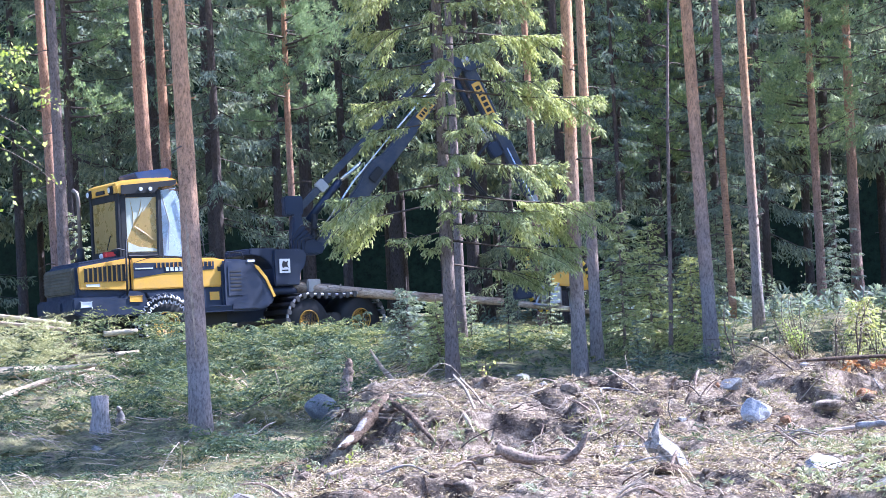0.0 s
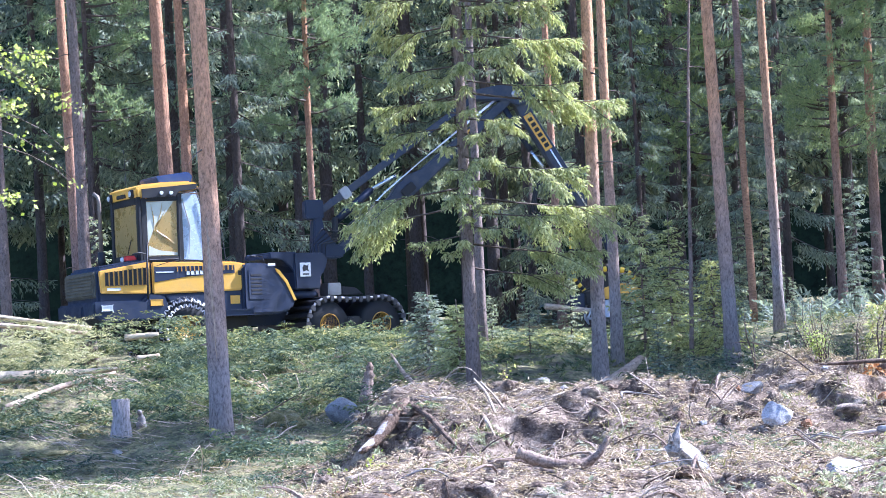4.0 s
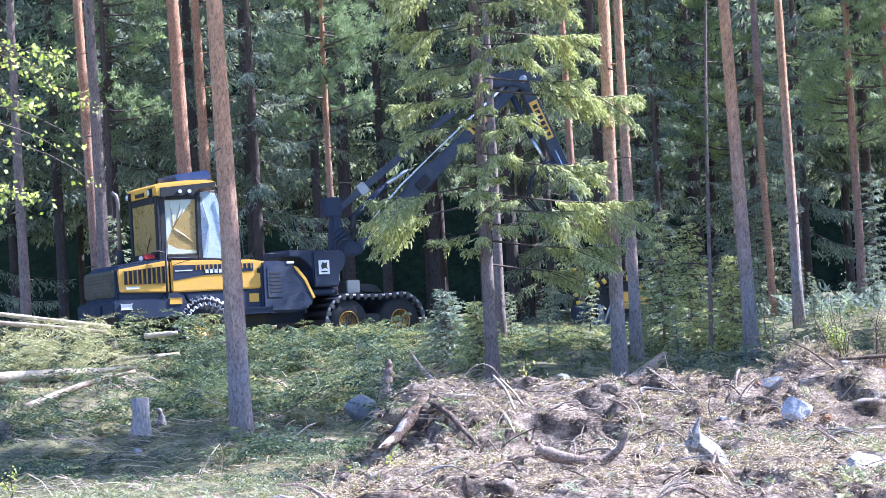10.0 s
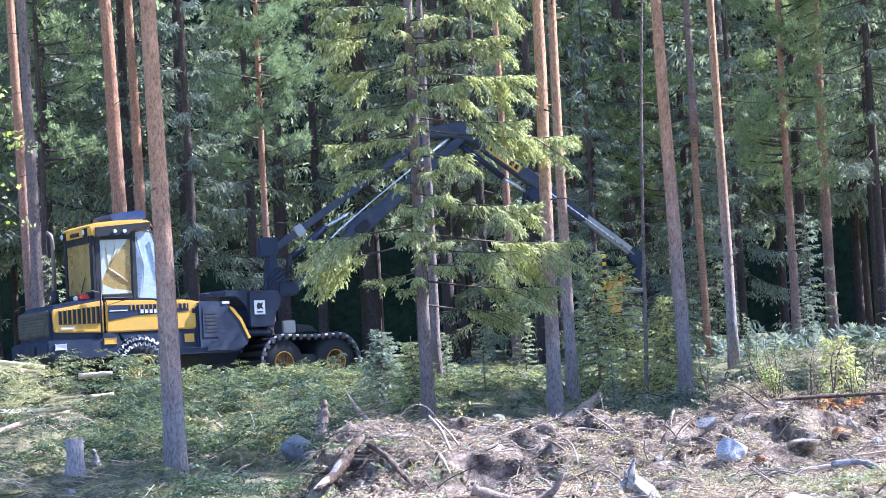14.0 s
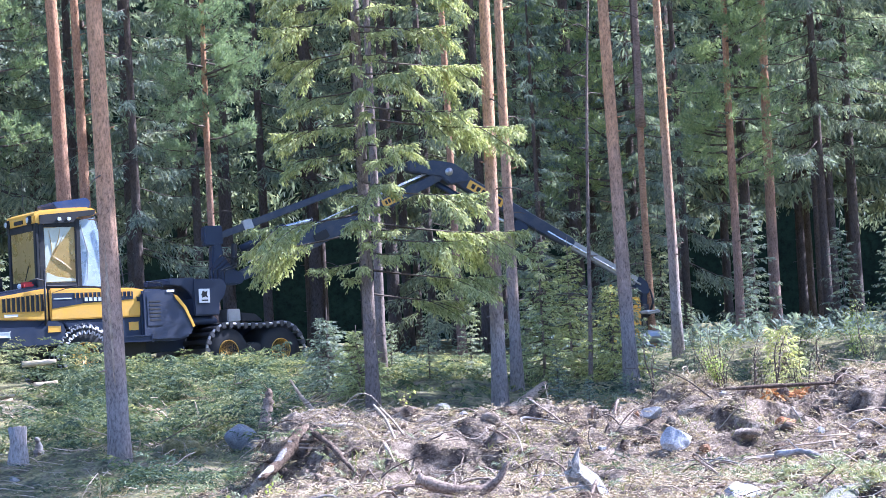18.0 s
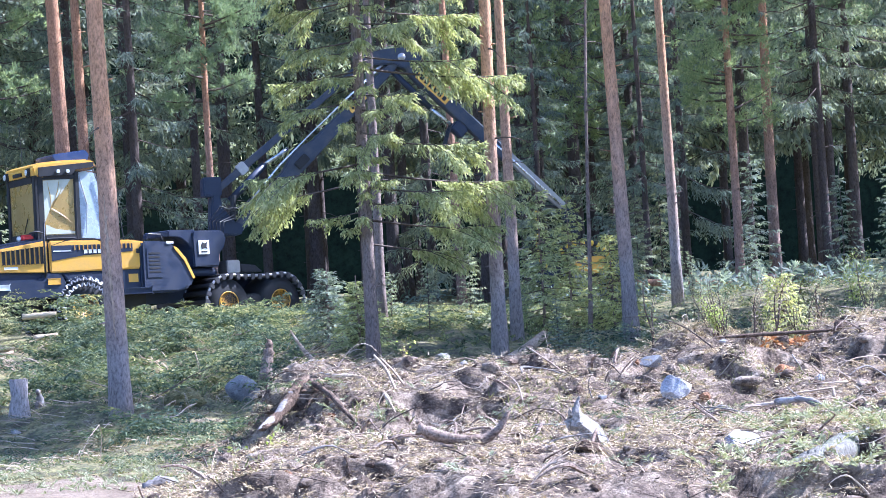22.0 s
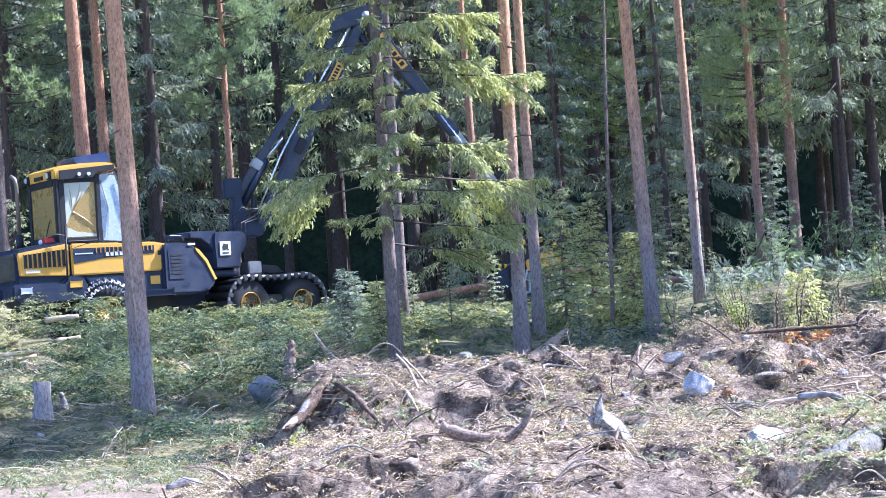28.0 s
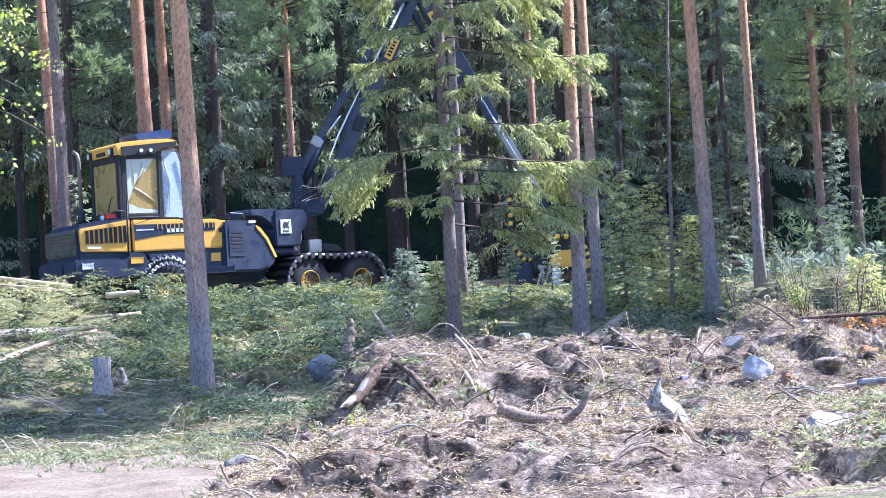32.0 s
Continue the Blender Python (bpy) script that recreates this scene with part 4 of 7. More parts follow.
roof = part("cab_roof", prism([(1.02, 3.5), (1.0, 3.74), (1.12, 3.82), (1.7, 3.87), (2.3, 3.88), (2.5, 3.8), (2.46, 3.7), (2.0, 3.66), (1.9, 3.54)], -0.88, 0.88, 0.05), M_YELLOW, cab, "yellow cab roof with a rear visor")
part("roof_band", prism([(1.14, 3.52), (1.14, 3.72), (2.42, 3.82), (2.4, 3.7), (2.0, 3.66), (1.9, 3.55)], -0.9, -0.876, 0.004), M_BLACK, cab)
for y in (-0.66, 0.66):
    part("work_lamp", box(0.955, 1.03, y - 0.10, y + 0.10, 3.54, 3.72, 0.02), M_BLACK, cab, "black work lamp housing")
    part("lamp_glass", lathe([(0.0, -0.012), (0.06, -0.012), (0.06, 0.01), (0.0, 0.012)], 16, pose(0.95, y, 3.63, 0, 0, 90)), M_LAMP, cab, "round lamp glass")
for x in (1.58, 1.8):
    part("work_lamp", lathe([(0.0, -0.02), (0.04, -0.02), (0.04, 0.02), (0.0, 0.02)], 14, pose(x, -0.92, 3.63)), M_LAMP, cab, "round work lamp")
part("visor_plate", box(0.98, 1.03, -0.25, 0.25, 3.58, 3.66, 0.006), M_BLACK, cab)
part("roof_box", prism([(1.62, 3.84), (1.53, 3.98), (1.57, 4.01), (2.3, 4.1), (2.4, 4.0), (2.34, 3.85)], -0.72, 0.3, 0.02), M_BLUE, cab, "blue roof equipment box")
part("antenna", rod([(1.35, 0.6, 3.9), (1.33, 0.6, 4.7)], 0.008, 5), M_BLACK, cab)
part("seat", box(1.6, 2.1, -0.28, 0.28, 2.16, 2.6, 0.08), M_BLACK, cab, "dark driver's seat")
part("seat_back", box(1.5, 1.66, -0.26, 0.26, 2.5, 3.25, 0.07), M_BLACK, cab)
part("sun_curtain", rod([(1.45, -0.55, 3.4), (1.5, -0.6, 2.9), (1.42, -0.5, 2.35)], [0.06, 0.1, 0.14], 8), M_WHITE, cab, "pale curtain gathered behind the pane", True)
part("exhaust_pipe", rod([(0.62, 0.36, 2.1), (0.62, 0.36, 3.5), (0.6, 0.38, 3.66), (0.52, 0.44, 3.74)], [0.05, 0.042, 0.042, 0.042], 12), M_EXHAUST, H, "brown heat-stained exhaust stack with a bent tip", True)
part("exhaust_base", rod([(0.62, 0.36, 2.08), (0.62, 0.36, 2.45)], 0.085, 12), M_BLACK, H, smooth=True)
part("cable", rod([(2.5, -0.8, 3.5), (2.95, -0.85, 2.8), (3.05, -0.8, 2.1)], 0.012, 5), M_BLACK, H)


def wheel(parent, m, r=0.66, w=0.6, lugs=22):
    """A forestry wheel: tyre with lugs, yellow rim, hub."""
    tyre = part("tyre", lathe([(r * 0.46, -w / 2), (r * 0.9, -w / 2), (r * 0.99, -w * 0.38), (r, 0), (r * 0.99, w * 0.38), (r * 0.9, w / 2), (r * 0.46, w / 2)], 32, m), M_RUBBER, parent, "black forestry tyre", True)
    for s in (-1, 1):
        part("rim", lathe([(r * 0.47, s * w * 0.5), (r * 0.45, s * w * 0.52), (r * 0.38, s * w * 0.44), (r * 0.33, s * w * 0.3)], 28, m), M_YELLOW, tyre, "yellow wheel rim", True)
        part("hub", lathe([(r * 0.34, s * w * 0.28), (r * 0.3, s * w * 0.3), (r * 0.2, s * w * 0.34), (r * 0.18, s * w * 0.42), (0.02, s * w * 0.42)], 20, m), M_BLACK, tyre, "dark hub", True)
    return tyre


rear_axle = part("rear_axle", rod([(1.95, -0.7, 0.66), (1.95, 0.7, 0.66)], 0.16, 12), M_BLACK, H)
link_bm = box(-0.05, 0.05, -0.49, 0.49, -0.045, 0.05, 0.015)
LINK = bpy.data.meshes.new("chain_rung")
link_bm.to_mesh(LINK)
link_bm.free()
LINK.materials.append(M_RUNG)
clip_bm = prism([(-0.06, 0.055), (0.06, 0.055), (0.06, -0.03), (0.04, -0.085), (-0.04, -0.085), (-0.06, -0.03)], -0.03, 0.03, 0.015)
CLIP = bpy.data.meshes.new("track_clip")
clip_bm.to_mesh(CLIP)
clip_bm.free()
CLIP.materials.append(M_RUNG)
stud_bm = rod([(-0.05, 0, 0), (0.05, 0, 0)], 0.035, 6)
STUD = bpy.data.meshes.new("chain_stud")
stud_bm.to_mesh(STUD)
stud_bm.free()
STUD.materials.append(M_CHAIN)
for s in (-1, 1):
    m = pose(1.95, s * 0.86, 0.66)
    ty = wheel(H, m)
    # a net of chain over the tread and down the outer shoulder
    net = [(0.70, -s * 0.1), (0.705, s * 0.1), (0.69, s * 0.27), (0.58, s * 0.335), (0.45, s * 0.345)]
    for k in range(28):
        for (ra, ya), (rb, yb), i in zip(net, net[1:], range(4)):
            for turn in (-6.43, 6.43):
                a = radians(12.857 * k + 6.43 * (i % 2))
                b = a + radians(turn)
                p, q = Vector((ra * math.cos(a), ya, ra * math.sin(a))), Vector((rb * math.cos(b), yb, rb * math.sin(b)))
                lk = new("chain_link", STUD)
                lk.parent = ty
                lk.matrix_basis = m @ Matrix.LocRotScale((p + q) / 2, (q - p).to_track_quat("X", "Z"), Vector(((q - p).length / 0.19, 0.55, 0.55)))

# front frame, turned a little on the joint
FR = pose(3.9, -1.1, 0, 0, 0, 8)
front = part("front_frame", prism([(-0.3, 0.7), (-0.3, 1.2), (0.4, 1.3), (3.4, 1.25), (3.5, 0.95), (3.2, 0.7)], 0.90, 1.00, 0.02, FR), M_GREY, H, "blue-grey front frame")
part("articulation_joint", rod([FR @ Vector((-0.45, 0.95, 0.6)), FR @ Vector((-0.45, 0.95, 1.5))], 0.22, 14), M_BLACK, H)
tank = part("front_tank", prism([(-0.62, 0.92), (-0.62, 1.98), (-0.54, 2.06), (-0.08, 2.05), (0.12, 2.0), (0.3, 1.9), (0.5, 1.66), (0.72, 1.2), (0.6, 1.02), (0.3, 0.92)], 0.02, 1.85, 0.05, FR), M_GREY, H, "blue-grey tank with a sloping front")
part("stripe", prism([(0.2, 1.93), (0.3, 1.88), (0.5, 1.65), (0.71, 1.22), (0.65, 1.2), (0.45, 1.6), (0.22, 1.86)], 0.0, 0.03, 0.004, FR), M_YELLOW, tank, "yellow stripe down the slope")
part("tank_hatch", box(-0.5, -0.1, 0.006, 0.03, 1.25, 1.9, 0.01, FR), M_GREY, tank)
part("tank_grab", rod([FR @ Vector((-0.3, 0.3, 2.1)), FR @ Vector((-0.25, 0.3, 2.22)), FR @ Vector((0.05, 0.3, 2.2)), FR @ Vector((0.1, 0.3, 2.08))], 0.018, 6), M_BLACK, tank)
for k in range(6):
    part("tank_louvre", box(-0.44, -0.16, 0.0, 0.012, 1.36 + 0.08 * k, 1.40 + 0.08 * k, 0.004, FR), M_BLACK, tank)
part("tank_label", box(0.02, 0.2, 0.0, 0.026, 1.98, 2.03, 0.003, FR), M_WHITE, tank)
crane_base = part("crane_base", prism([(0.82, 1.45), (0.8, 2.1), (0.82, 2.26), (1.58, 2.26), (1.7, 2.1), (1.62, 1.85), (1.5, 1.75), (1.48, 1.45)], 0.18, 1.5, 0.03, FR), M_GREY, H, "blue-grey crane base housing")
part("base_arm", prism([(0.22, 2.15), (0.21, 2.26), (0.26, 2.29), (0.9, 2.285), (0.9, 1.7), (0.7, 1.98), (0.5, 2.12)], 0.22, 1.3, 0.02, FR), M_GREY, crane_base, "flat arm over the tank")
part("base_sign", box(0.94, 1.22, 0.16, 0.178, 1.73, 2.04, 0.004, FR), M_WHITE, crane_base, "white sign plate")
part("sign_mark", prism([(1.02, 1.84), (1.0, 1.92), (1.04, 2.0), (1.1, 1.97), (1.16, 2.0), (1.14, 1.9), (1.17, 1.84), (1.1, 1.87)], 0.15, 0.164, 0.002, FR), M_BLACK, crane_base, "dark mark as a plain shape")
part("sign_bar", box(1.0, 1.16, 0.152, 0.164, 1.77, 1.8, 0.002, FR), M_BLACK, crane_base)
part("turntable", lathe([(0.0, -0.1), (0.62, -0.1), (0.64, 0.0), (0.55, 0.1), (0.0, 0.1)], 32, FR @ pose(1.1, 0.9, 1.36, 90, 0, 0)), M_GREY, H, "round slewing ring", True)
part("valve_box", box(1.75, 2.1, 0.3, 0.7, 1.3, 1.58, 0.02, FR), M_STEEL, H, "pale steel valve box")
part("hose_guard", prism([(2.1, 1.3), (2.1, 1.5), (2.5, 1.46), (2.7, 1.3)], 0.3, 0.8, 0.02, FR), M_BLACK, H)
for v0 in (0.43, 1.47):
    beam = part("bogie_beam", prism([(1.4, 0.5), (1.45, 0.72), (2.22, 0.82), (3.0, 0.72), (3.05, 0.5), (2.2, 0.4)], v0 - 0.4, v0 + 0.4, 0.04, FR), M_BLACK, H, "dark bogie beam")
    for u in (1.53, 2.92):
        wheel(beam, FR @ pose(u, v0, 0.63), 0.55, 0.9)
    # the track that runs round both wheels
    span, r = 1.39, 0.60
    n, total = 34, 2 * 1.39 + 2 * math.pi * 0.60
    for k in range(n):
        d = (k + 0.3) / n * total
        if d < span:
            x, z, th = 1.53 + d, r, 0
        elif d < span + math.pi * r:
            a = (d - span) / r
            x, z, th = 2.92 + r * math.sin(a), r * math.cos(a), math.degrees(a)
        elif d < 2 * span + math.pi * r:
            x, z, th = 2.92 - (d - span - math.pi * r), -r, 180
        else:
            a = (d - 2 * span - math.pi * r) / r
            x, z, th = 1.53 - r * math.sin(a), -r * math.cos(a), 180 + math.degrees(a)
        sag = -0.03 * math.sin(math.pi * np.clip((x - 1.53) / span, 0, 1)) if z > 0.59 else 0
        rung = new("track_rung", LINK)
        rung.parent = beam
        rung.matrix_basis = FR @ pose(x, v0, 0.63 + z + sag, 0, th, 0)
        for dy in (-0.49, 0.49):
            st = new("track_link", STUD)
            st.parent = beam
            st.matrix_basis = FR @ pose(x, v0 + dy, 0.63 + z * 1.01 + sag, 0, th, 0) @ pose(0.095, 0, 0) @ Matrix.Diagonal((0.75, 0.8, 1.0, 1))
            cl = new("track_clip", CLIP)
            cl.parent = beam
            cl.matrix_basis = FR @ pose(x, v0 + dy, 0.63 + z + sag, 0, th, 0)

# the crane stands in one upright plane: x along its reach, z up
CRANE = pose(-2.597, 56.6, 0, 0, 0, 14)
TO_H = ROOT.inverted()
FOOT, BOOM = (-0.10, 4.236), 5.5


def in_plane(s, z, turn=0.0, off=0.0):
    """A pose in the crane's plane: reach s, height z, turned by an angle from level."""
    return CRANE @ pose(s, off, z, 0, -turn, 0)


def fixed(name, bm, material, parent=H, label="", smooth=False):
    bmesh.ops.transform(bm, matrix=TO_H @ CRANE, verts=bm.verts)
    return part(name, bm, material, parent, label, smooth)


GS, GZ = -0.38, 5.22
pillar = fixed("crane_pillar", prism([(-0.72, 4.15), (-0.70, 4.6), (-0.66, 5.0), (-0.48, 5.05), (-0.42, 4.72), (-0.2, 4.42), (0.02, 4.32), (0.02, 4.14), (-0.1, 4.08), (-0.62, 4.08)], -0.22, 0.22, 0.04), M_GREY, H, "blue-grey slewing crane pillar")
fixed("pillar_head", box(-0.84, -0.42, -0.2, 0.2, 4.98, 5.42, 0.03), M_GREY, pillar, "boxy pillar head")
fixed("lift_cylinder", rod([(-0.2, -0.12, 4.45), (-0.15, -0.12, 5.0)], 0.07, 10), M_BLACK, pillar)
for k in range(5):
    fixed("hydraulic_hose", rod([(-0.7 + 0.05 * k, -0.3 - 0.02 * k, 3.9), (-0.8 + 0.09 * k, -0.34, 4.4), (-0.5 + 0.12 * k, -0.32, 4.75 - 0.06 * k), (-0.1 + 0.1 * k, -0.27, 4.6 + 0.1 * k)], 0.014, 6), M_BLACK, pillar, "black hydraulic hose", True)

boom = part("main_boom", prism([(-0.12, -0.10), (-0.14, 0.07), (0.1, 0.12), (1.7, 0.16), (2.0, 0.25), (2.4, 0.25), (2.65, 0.15), (5.4, 0.10), (5.6, 0.0), (5.4, -0.10), (2.6, -0.17), (1.4, -0.19), (0.2, -0.12)], -0.16, 0.16, 0.03), M_BOOM, H, "heavy blue-grey main boom")
for k in range(3):
    part("steel_pipe", rod([(0.3, -0.185 + 0.02 * k, 0.2), (1.7, -0.185, 0.3 + 0.01 * k), (2.8, -0.17, 0.29), (5.2, -0.15, 0.17 + 0.02 * k)], 0.016, 6), M_CHROME, boom, "bright hydraulic pipe", True)
part("boom_plate", box(3.75, 4.25, -0.182, -0.172, -0.08, 0.1, 0.003), M_YELLOW, boom, "yellow name plate")
for k in range(5):
    part("plate_bar", box(3.82 + 0.08 * k, 3.87 + 0.08 * k, -0.19, -0.181, -0.03, 0.06, 0.002), M_BLACK, boom, "dark lettering as plain bars")
part("boom_cylinder", rod([(0.35, -0.02, 0.55), (1.5, -0.02, 0.55)], 0.085, 12), M_GREY, boom, "boom cylinder barrel", True)
part("boom_cylinder_rod", rod([(1.5, -0.02, 0.55), (2.15, -0.02, 0.42)], 0.045, 10), M_CHROME, boom, smooth=True)
part("valve_lump", box(1.95, 2.3, -0.24, -0.16, -0.1, 0.1, 0.02), M_BLACK, boom)
LINK_LEN = 4.45
link_arm = part("link_arm", prism([(-0.1, -0.07), (-0.1, 0.07), (0.5, 0.085), (4.45, 0.065), (4.45 + 0.1, 0.0), (4.45, -0.065), (0.5, -0.085)], -0.08, 0.08, 0.02), M_BOOM, H, "slim blue-grey upper link arm")
part("link_rod", rod([(-0.35, 0, 0), (0.55, 0, 0)], 0.045, 10), M_CHROME, link_arm, "bright cylinder rod", True)
part("link_collar", box(0.5, 0.72, -0.11, 0.11, -0.13, 0.13, 0.02), M_STEEL, link_arm)
knuckle = part("knuckle", prism([(-0.95, -0.12), (-0.98, 0.12), (-0.35, 0.22), (0.1, 0.22), (0.5, 0.02), (0.45, -0.18), (0.05, -0.28), (-0.2, -0.15)], -0.2, 0.2, 0.03), M_BOOM, H, "blue-grey elbow bracket")
part("elbow_pin", rod([(0, -0.24, 0), (0, 0.24, 0)], 0.09, 12), M_STEEL, knuckle, smooth=True)
jib = part("jib", prism([(-0.2, -0.1), (-0.15, 0.14), (0.5, 0.16), (3.4, 0.12), (3.48, 0.04), (3.42, -0.11), (2.6, -0.14), (0.6, -0.16)], -0.13, 0.13, 0.025), M_BOOM, H, "blue-grey outer boom sleeve")
# steel strip added as the light's highlight on the jib's top
part("jib_highlight", box(0.1, 3.3, -0.1, 0.1, 0.148, 0.164, 0.006, pose(0, 0, 0.012, 0, 0.8, 0)), M_STEEL, jib, "bright strip set as the highlight along the upper edge")
part("jib_plate", prism([(0.55, -0.11), (0.55, 0.1), (1.5, 0.09), (1.5, -0.1)], -0.143, -0.132, 0.003), M_YELLOW, jib, "yellow name plate")
for k in range(6):
    part("plate_bar", box(0.64 + 0.14 * k, 0.73 + 0.14 * k, -0.15, -0.142, -0.06, 0.05, 0.002), M_BLACK, jib, "dark lettering as plain bars")
part("jib_cylinder", rod([(-0.1, 0, -0.34), (1.3, 0, -0.36)], 0.07, 10), M_GREY, jib, "jib cylinder", True)
part("jib_rod", rod([(1.3, 0, -0.36), (2.1, 0, -0.3)], 0.04, 10), M_CHROME, jib, smooth=True)
part("jib_lug", box(1.95, 2.3, -0.14, 0.14, -0.42, -0.15, 0.03), M_GREY, jib)
for k in range(3):
    part("hanging_hose", rod([(1.9, -0.1 + 0.1 * k, -0.3), (2.1, -0.1 + 0.1 * k, -0.75), (2.5, -0.1 + 0.1 * k, -1.05 - 0.05 * k), (3.0, -0.1 + 0.1 * k, -0.95), (3.35, -0.1 + 0.1 * k, -0.5)], 0.024, 6), M_BLACK, jib, "black looped hydraulic hose", True)
extension = part("extension", box(-3.2, 0.02, -0.09, 0.09, -0.09, 0.11, 0.015), M_STEEL, H, "bare steel telescopic extension")
part("extension_pipe", rod([(-2.6, -0.12, -0.02), (0.0, -0.12, -0.02)], 0.022, 8), M_CHROME, extension, smooth=True)
part("tip_fork", prism([(-0.12, -0.12), (-0.12, 0.14), (0.12, 0.12), (0.28, -0.06), (0.22, -0.2), (0.02, -0.18)], -0.12, 0.12, 0.02), M_GREY, extension, "blue-grey boom tip fork")
hanger = part("hanger", prism([(-0.08, 0.05), (0.08, 0.05), (0.07, -0.4), (-0.07, -0.4)], -0.06, 0.06, 0.02), M_GREY, H, "swinging hanger link")
part("rotator", rod([(0, 0, -0.38), (0, 0, -0.68)], [0.13, 0.15], 14), M_BLACK, hanger, "black rotator motor", True)
part("hanger_hose", rod([(0.1, -0.08, 0.0), (0.2, -0.1, -0.3), (0.12, -0.1, -0.65)], 0.03, 6), M_BLACK, hanger, smooth=True)

# harvester head: the log runs along its x axis, the body sits above it
head = part("head", prism([(-0.62, 0.12), (-0.66, 0.42), (-0.4, 0.55), (0.25, 0.58), (0.5, 0.45), (0.55, 0.15)], -0.24, 0.24, 0.04), M_BLACK, H, "dark harvester head frame")
part("head_cover", prism([(-0.2, 0.26), (-0.22, 0.5), (0.1, 0.62), (0.5, 0.62), (0.76, 0.42), (0.62, 0.24), (0.3, 0.22)], -0.34, -0.25, 0.03), M_YELLOW, head, "yellow side cover")
part("head_cover", prism([(-0.2, 0.26), (-0.22, 0.5), (0.1, 0.62), (0.5, 0.62), (0.76, 0.42), (0.62, 0.24), (0.3, 0.22)], 0.25, 0.34, 0.03), M_YELLOW, head, "yellow side cover")
part("nose_cover", prism([(0.38, 0.18), (0.36, 0.58), (0.7, 0.48), (0.86, 0.22), (0.7, 0.16)], -0.22, 0.22, 0.05), M_YELLOW, head, "yellow nose cover")
part("saw_box", prism([(-1.0, -0.1), (-1.05, 0.3), (-0.62, 0.4), (-0.6, -0.05)], -0.2, 0.12, 0.03), M_GREY, head, "blue-grey saw housing")
for k in range(3):
    part("frame_bar", rod([(-0.6 + 0.17 * k, -0.36, -0.2), (-0.4 + 0.17 * k, -0.38, 0.3)], 0.028, 6), M_STEEL, head, "bare steel frame bar")
part("frame_rail", rod([(-0.65, -0.36, -0.2), (-0.1, -0.36, -0.24)], 0.03, 6), M_STEEL, head, "bare steel frame rail")
for s in (-1, 1):
    part("feed_roller", rod([(-0.12, s * 0.3, -0.2), (-0.12, s * 0.22, 0.2)], 0.16, 14), M_STEEL, head, "spiked steel feed roller")
    for x in (-0.45, 0.45):
        part("delimbing_knife", rod([(x, s * 0.2, 0.3), (x, s * 0.42, 0.1), (x + 0.02, s * 0.36, -0.18), (x + 0.02, s * 0.12, -0.32)], [0.06, 0.06, 0.05, 0.02], 6), M_STEEL, head, "curved steel delimbing knife")
part("tilt_frame", prism([(-0.3, 0.5), (-0.25, 0.85), (0.25, 0.85), (0.3, 0.5)], -0.3, 0.3, 0.03), M_BLACK, head, "tilt frame")


def striped(parent, points, n, r, label):
    """A hose in a spiral sleeve: short yellow and black rings in turn along a smooth line."""
    p = np.asarray(points, float)
    t = np.linspace(0, len(p) - 1, n * 3 + 1)
    fine = np.stack([np.interp(t, range(len(p)), p[:, i]) for i in range(3)], 1)
    for _ in range(4):
        fine[1:-1] = (fine[:-2] + 2 * fine[1:-1] + fine[2:]) / 4
    hose = None
    for k in range(n):
        seg = fine[3 * k:3 * k + 4]
        bm = rod(seg, r, 8)
        if hose is None:
            hose = part("sleeved_hose", bm, M_STRIPE_Y, parent, label, True)
        else:
            part("sleeve_ring", bm, M_STRIPE_Y if k % 2 == 0 else M_BLACK, parent if parent is not H else hose, "", True)
    return hose


striped(head, [(-0.55, -0.3, 0.75), (-0.2, -0.36, 0.95), (0.3, -0.38, 0.92), (0.62, -0.36, 0.66), (0.72, -0.34, 0.3)], 19, 0.062, "hose in a yellow and black sleeve")
hose_loop = striped(H, [(-0.72, 0.0, 0.02), (-0.72, 0.0, -0.35), (-0.74, 0, -0.75), (-0.68, 0, -1.15), (-0.45, 0, -1.42), (-0.15, 0, -1.45)], 21, 0.05, "hanging hose in a yellow and black sleeve")
part("feed_hose", rod([(0.0, 0, 0.0), (-0.3, 0, 0.1), (-0.6, 0, 0.12), (-0.72, 0, 0.02)], 0.035, 6), M_BLACK, hose_loop, smooth=True)


# ---- what moves ----
def stem(name, length, d0, d1, seed, material, label, top=None):
    """A stem along +x from its butt, with pale sawn ends and a few knots."""
    r = np.random.default_rng(seed)
    root = new(name)
    x = np.linspace(0, length, 14)
    line = np.stack([x, 0.02 * np.sin(x * 1.1 + seed), 0.02 * np.cos(x * 0.9 + seed)], 1)
    rad = np.interp(x, [0, length], [d0 / 2, d1 / 2])
    pieces = [tube(line, rad, 12)]
    for _ in range(10):
        k, a = r.uniform(0.3, length - 0.3), r.random() * 6.28
        rr = np.interp(k, [0, length], [d0 / 2, d1 / 2])
        dd = np.array([0.1, math.cos(a), math.sin(a)])
        pieces.append(tube([np.array([k, 0, 0]) + dd * rr * 0.8, np.array([k, 0, 0]) + dd * (rr + 0.03)], [0.02, 0.014], 5))
    child("bark", np_mesh("bark", *joined(pieces), material, True), root, "flaking reddish bark with pale scrapes")
    for e, s in ((0, -1), (13, 1)):
        q = line[e] + np.array([s * 0.004, 0, 0])
        child("sawn_end", np_mesh("sawn_end", *tube([q - [0.01, 0, 0], q + [0.01, 0, 0]], rad[e] * 0.93, 12), M_WOOD), root, "pale sawn end")
    return tagged(root, label, "log")


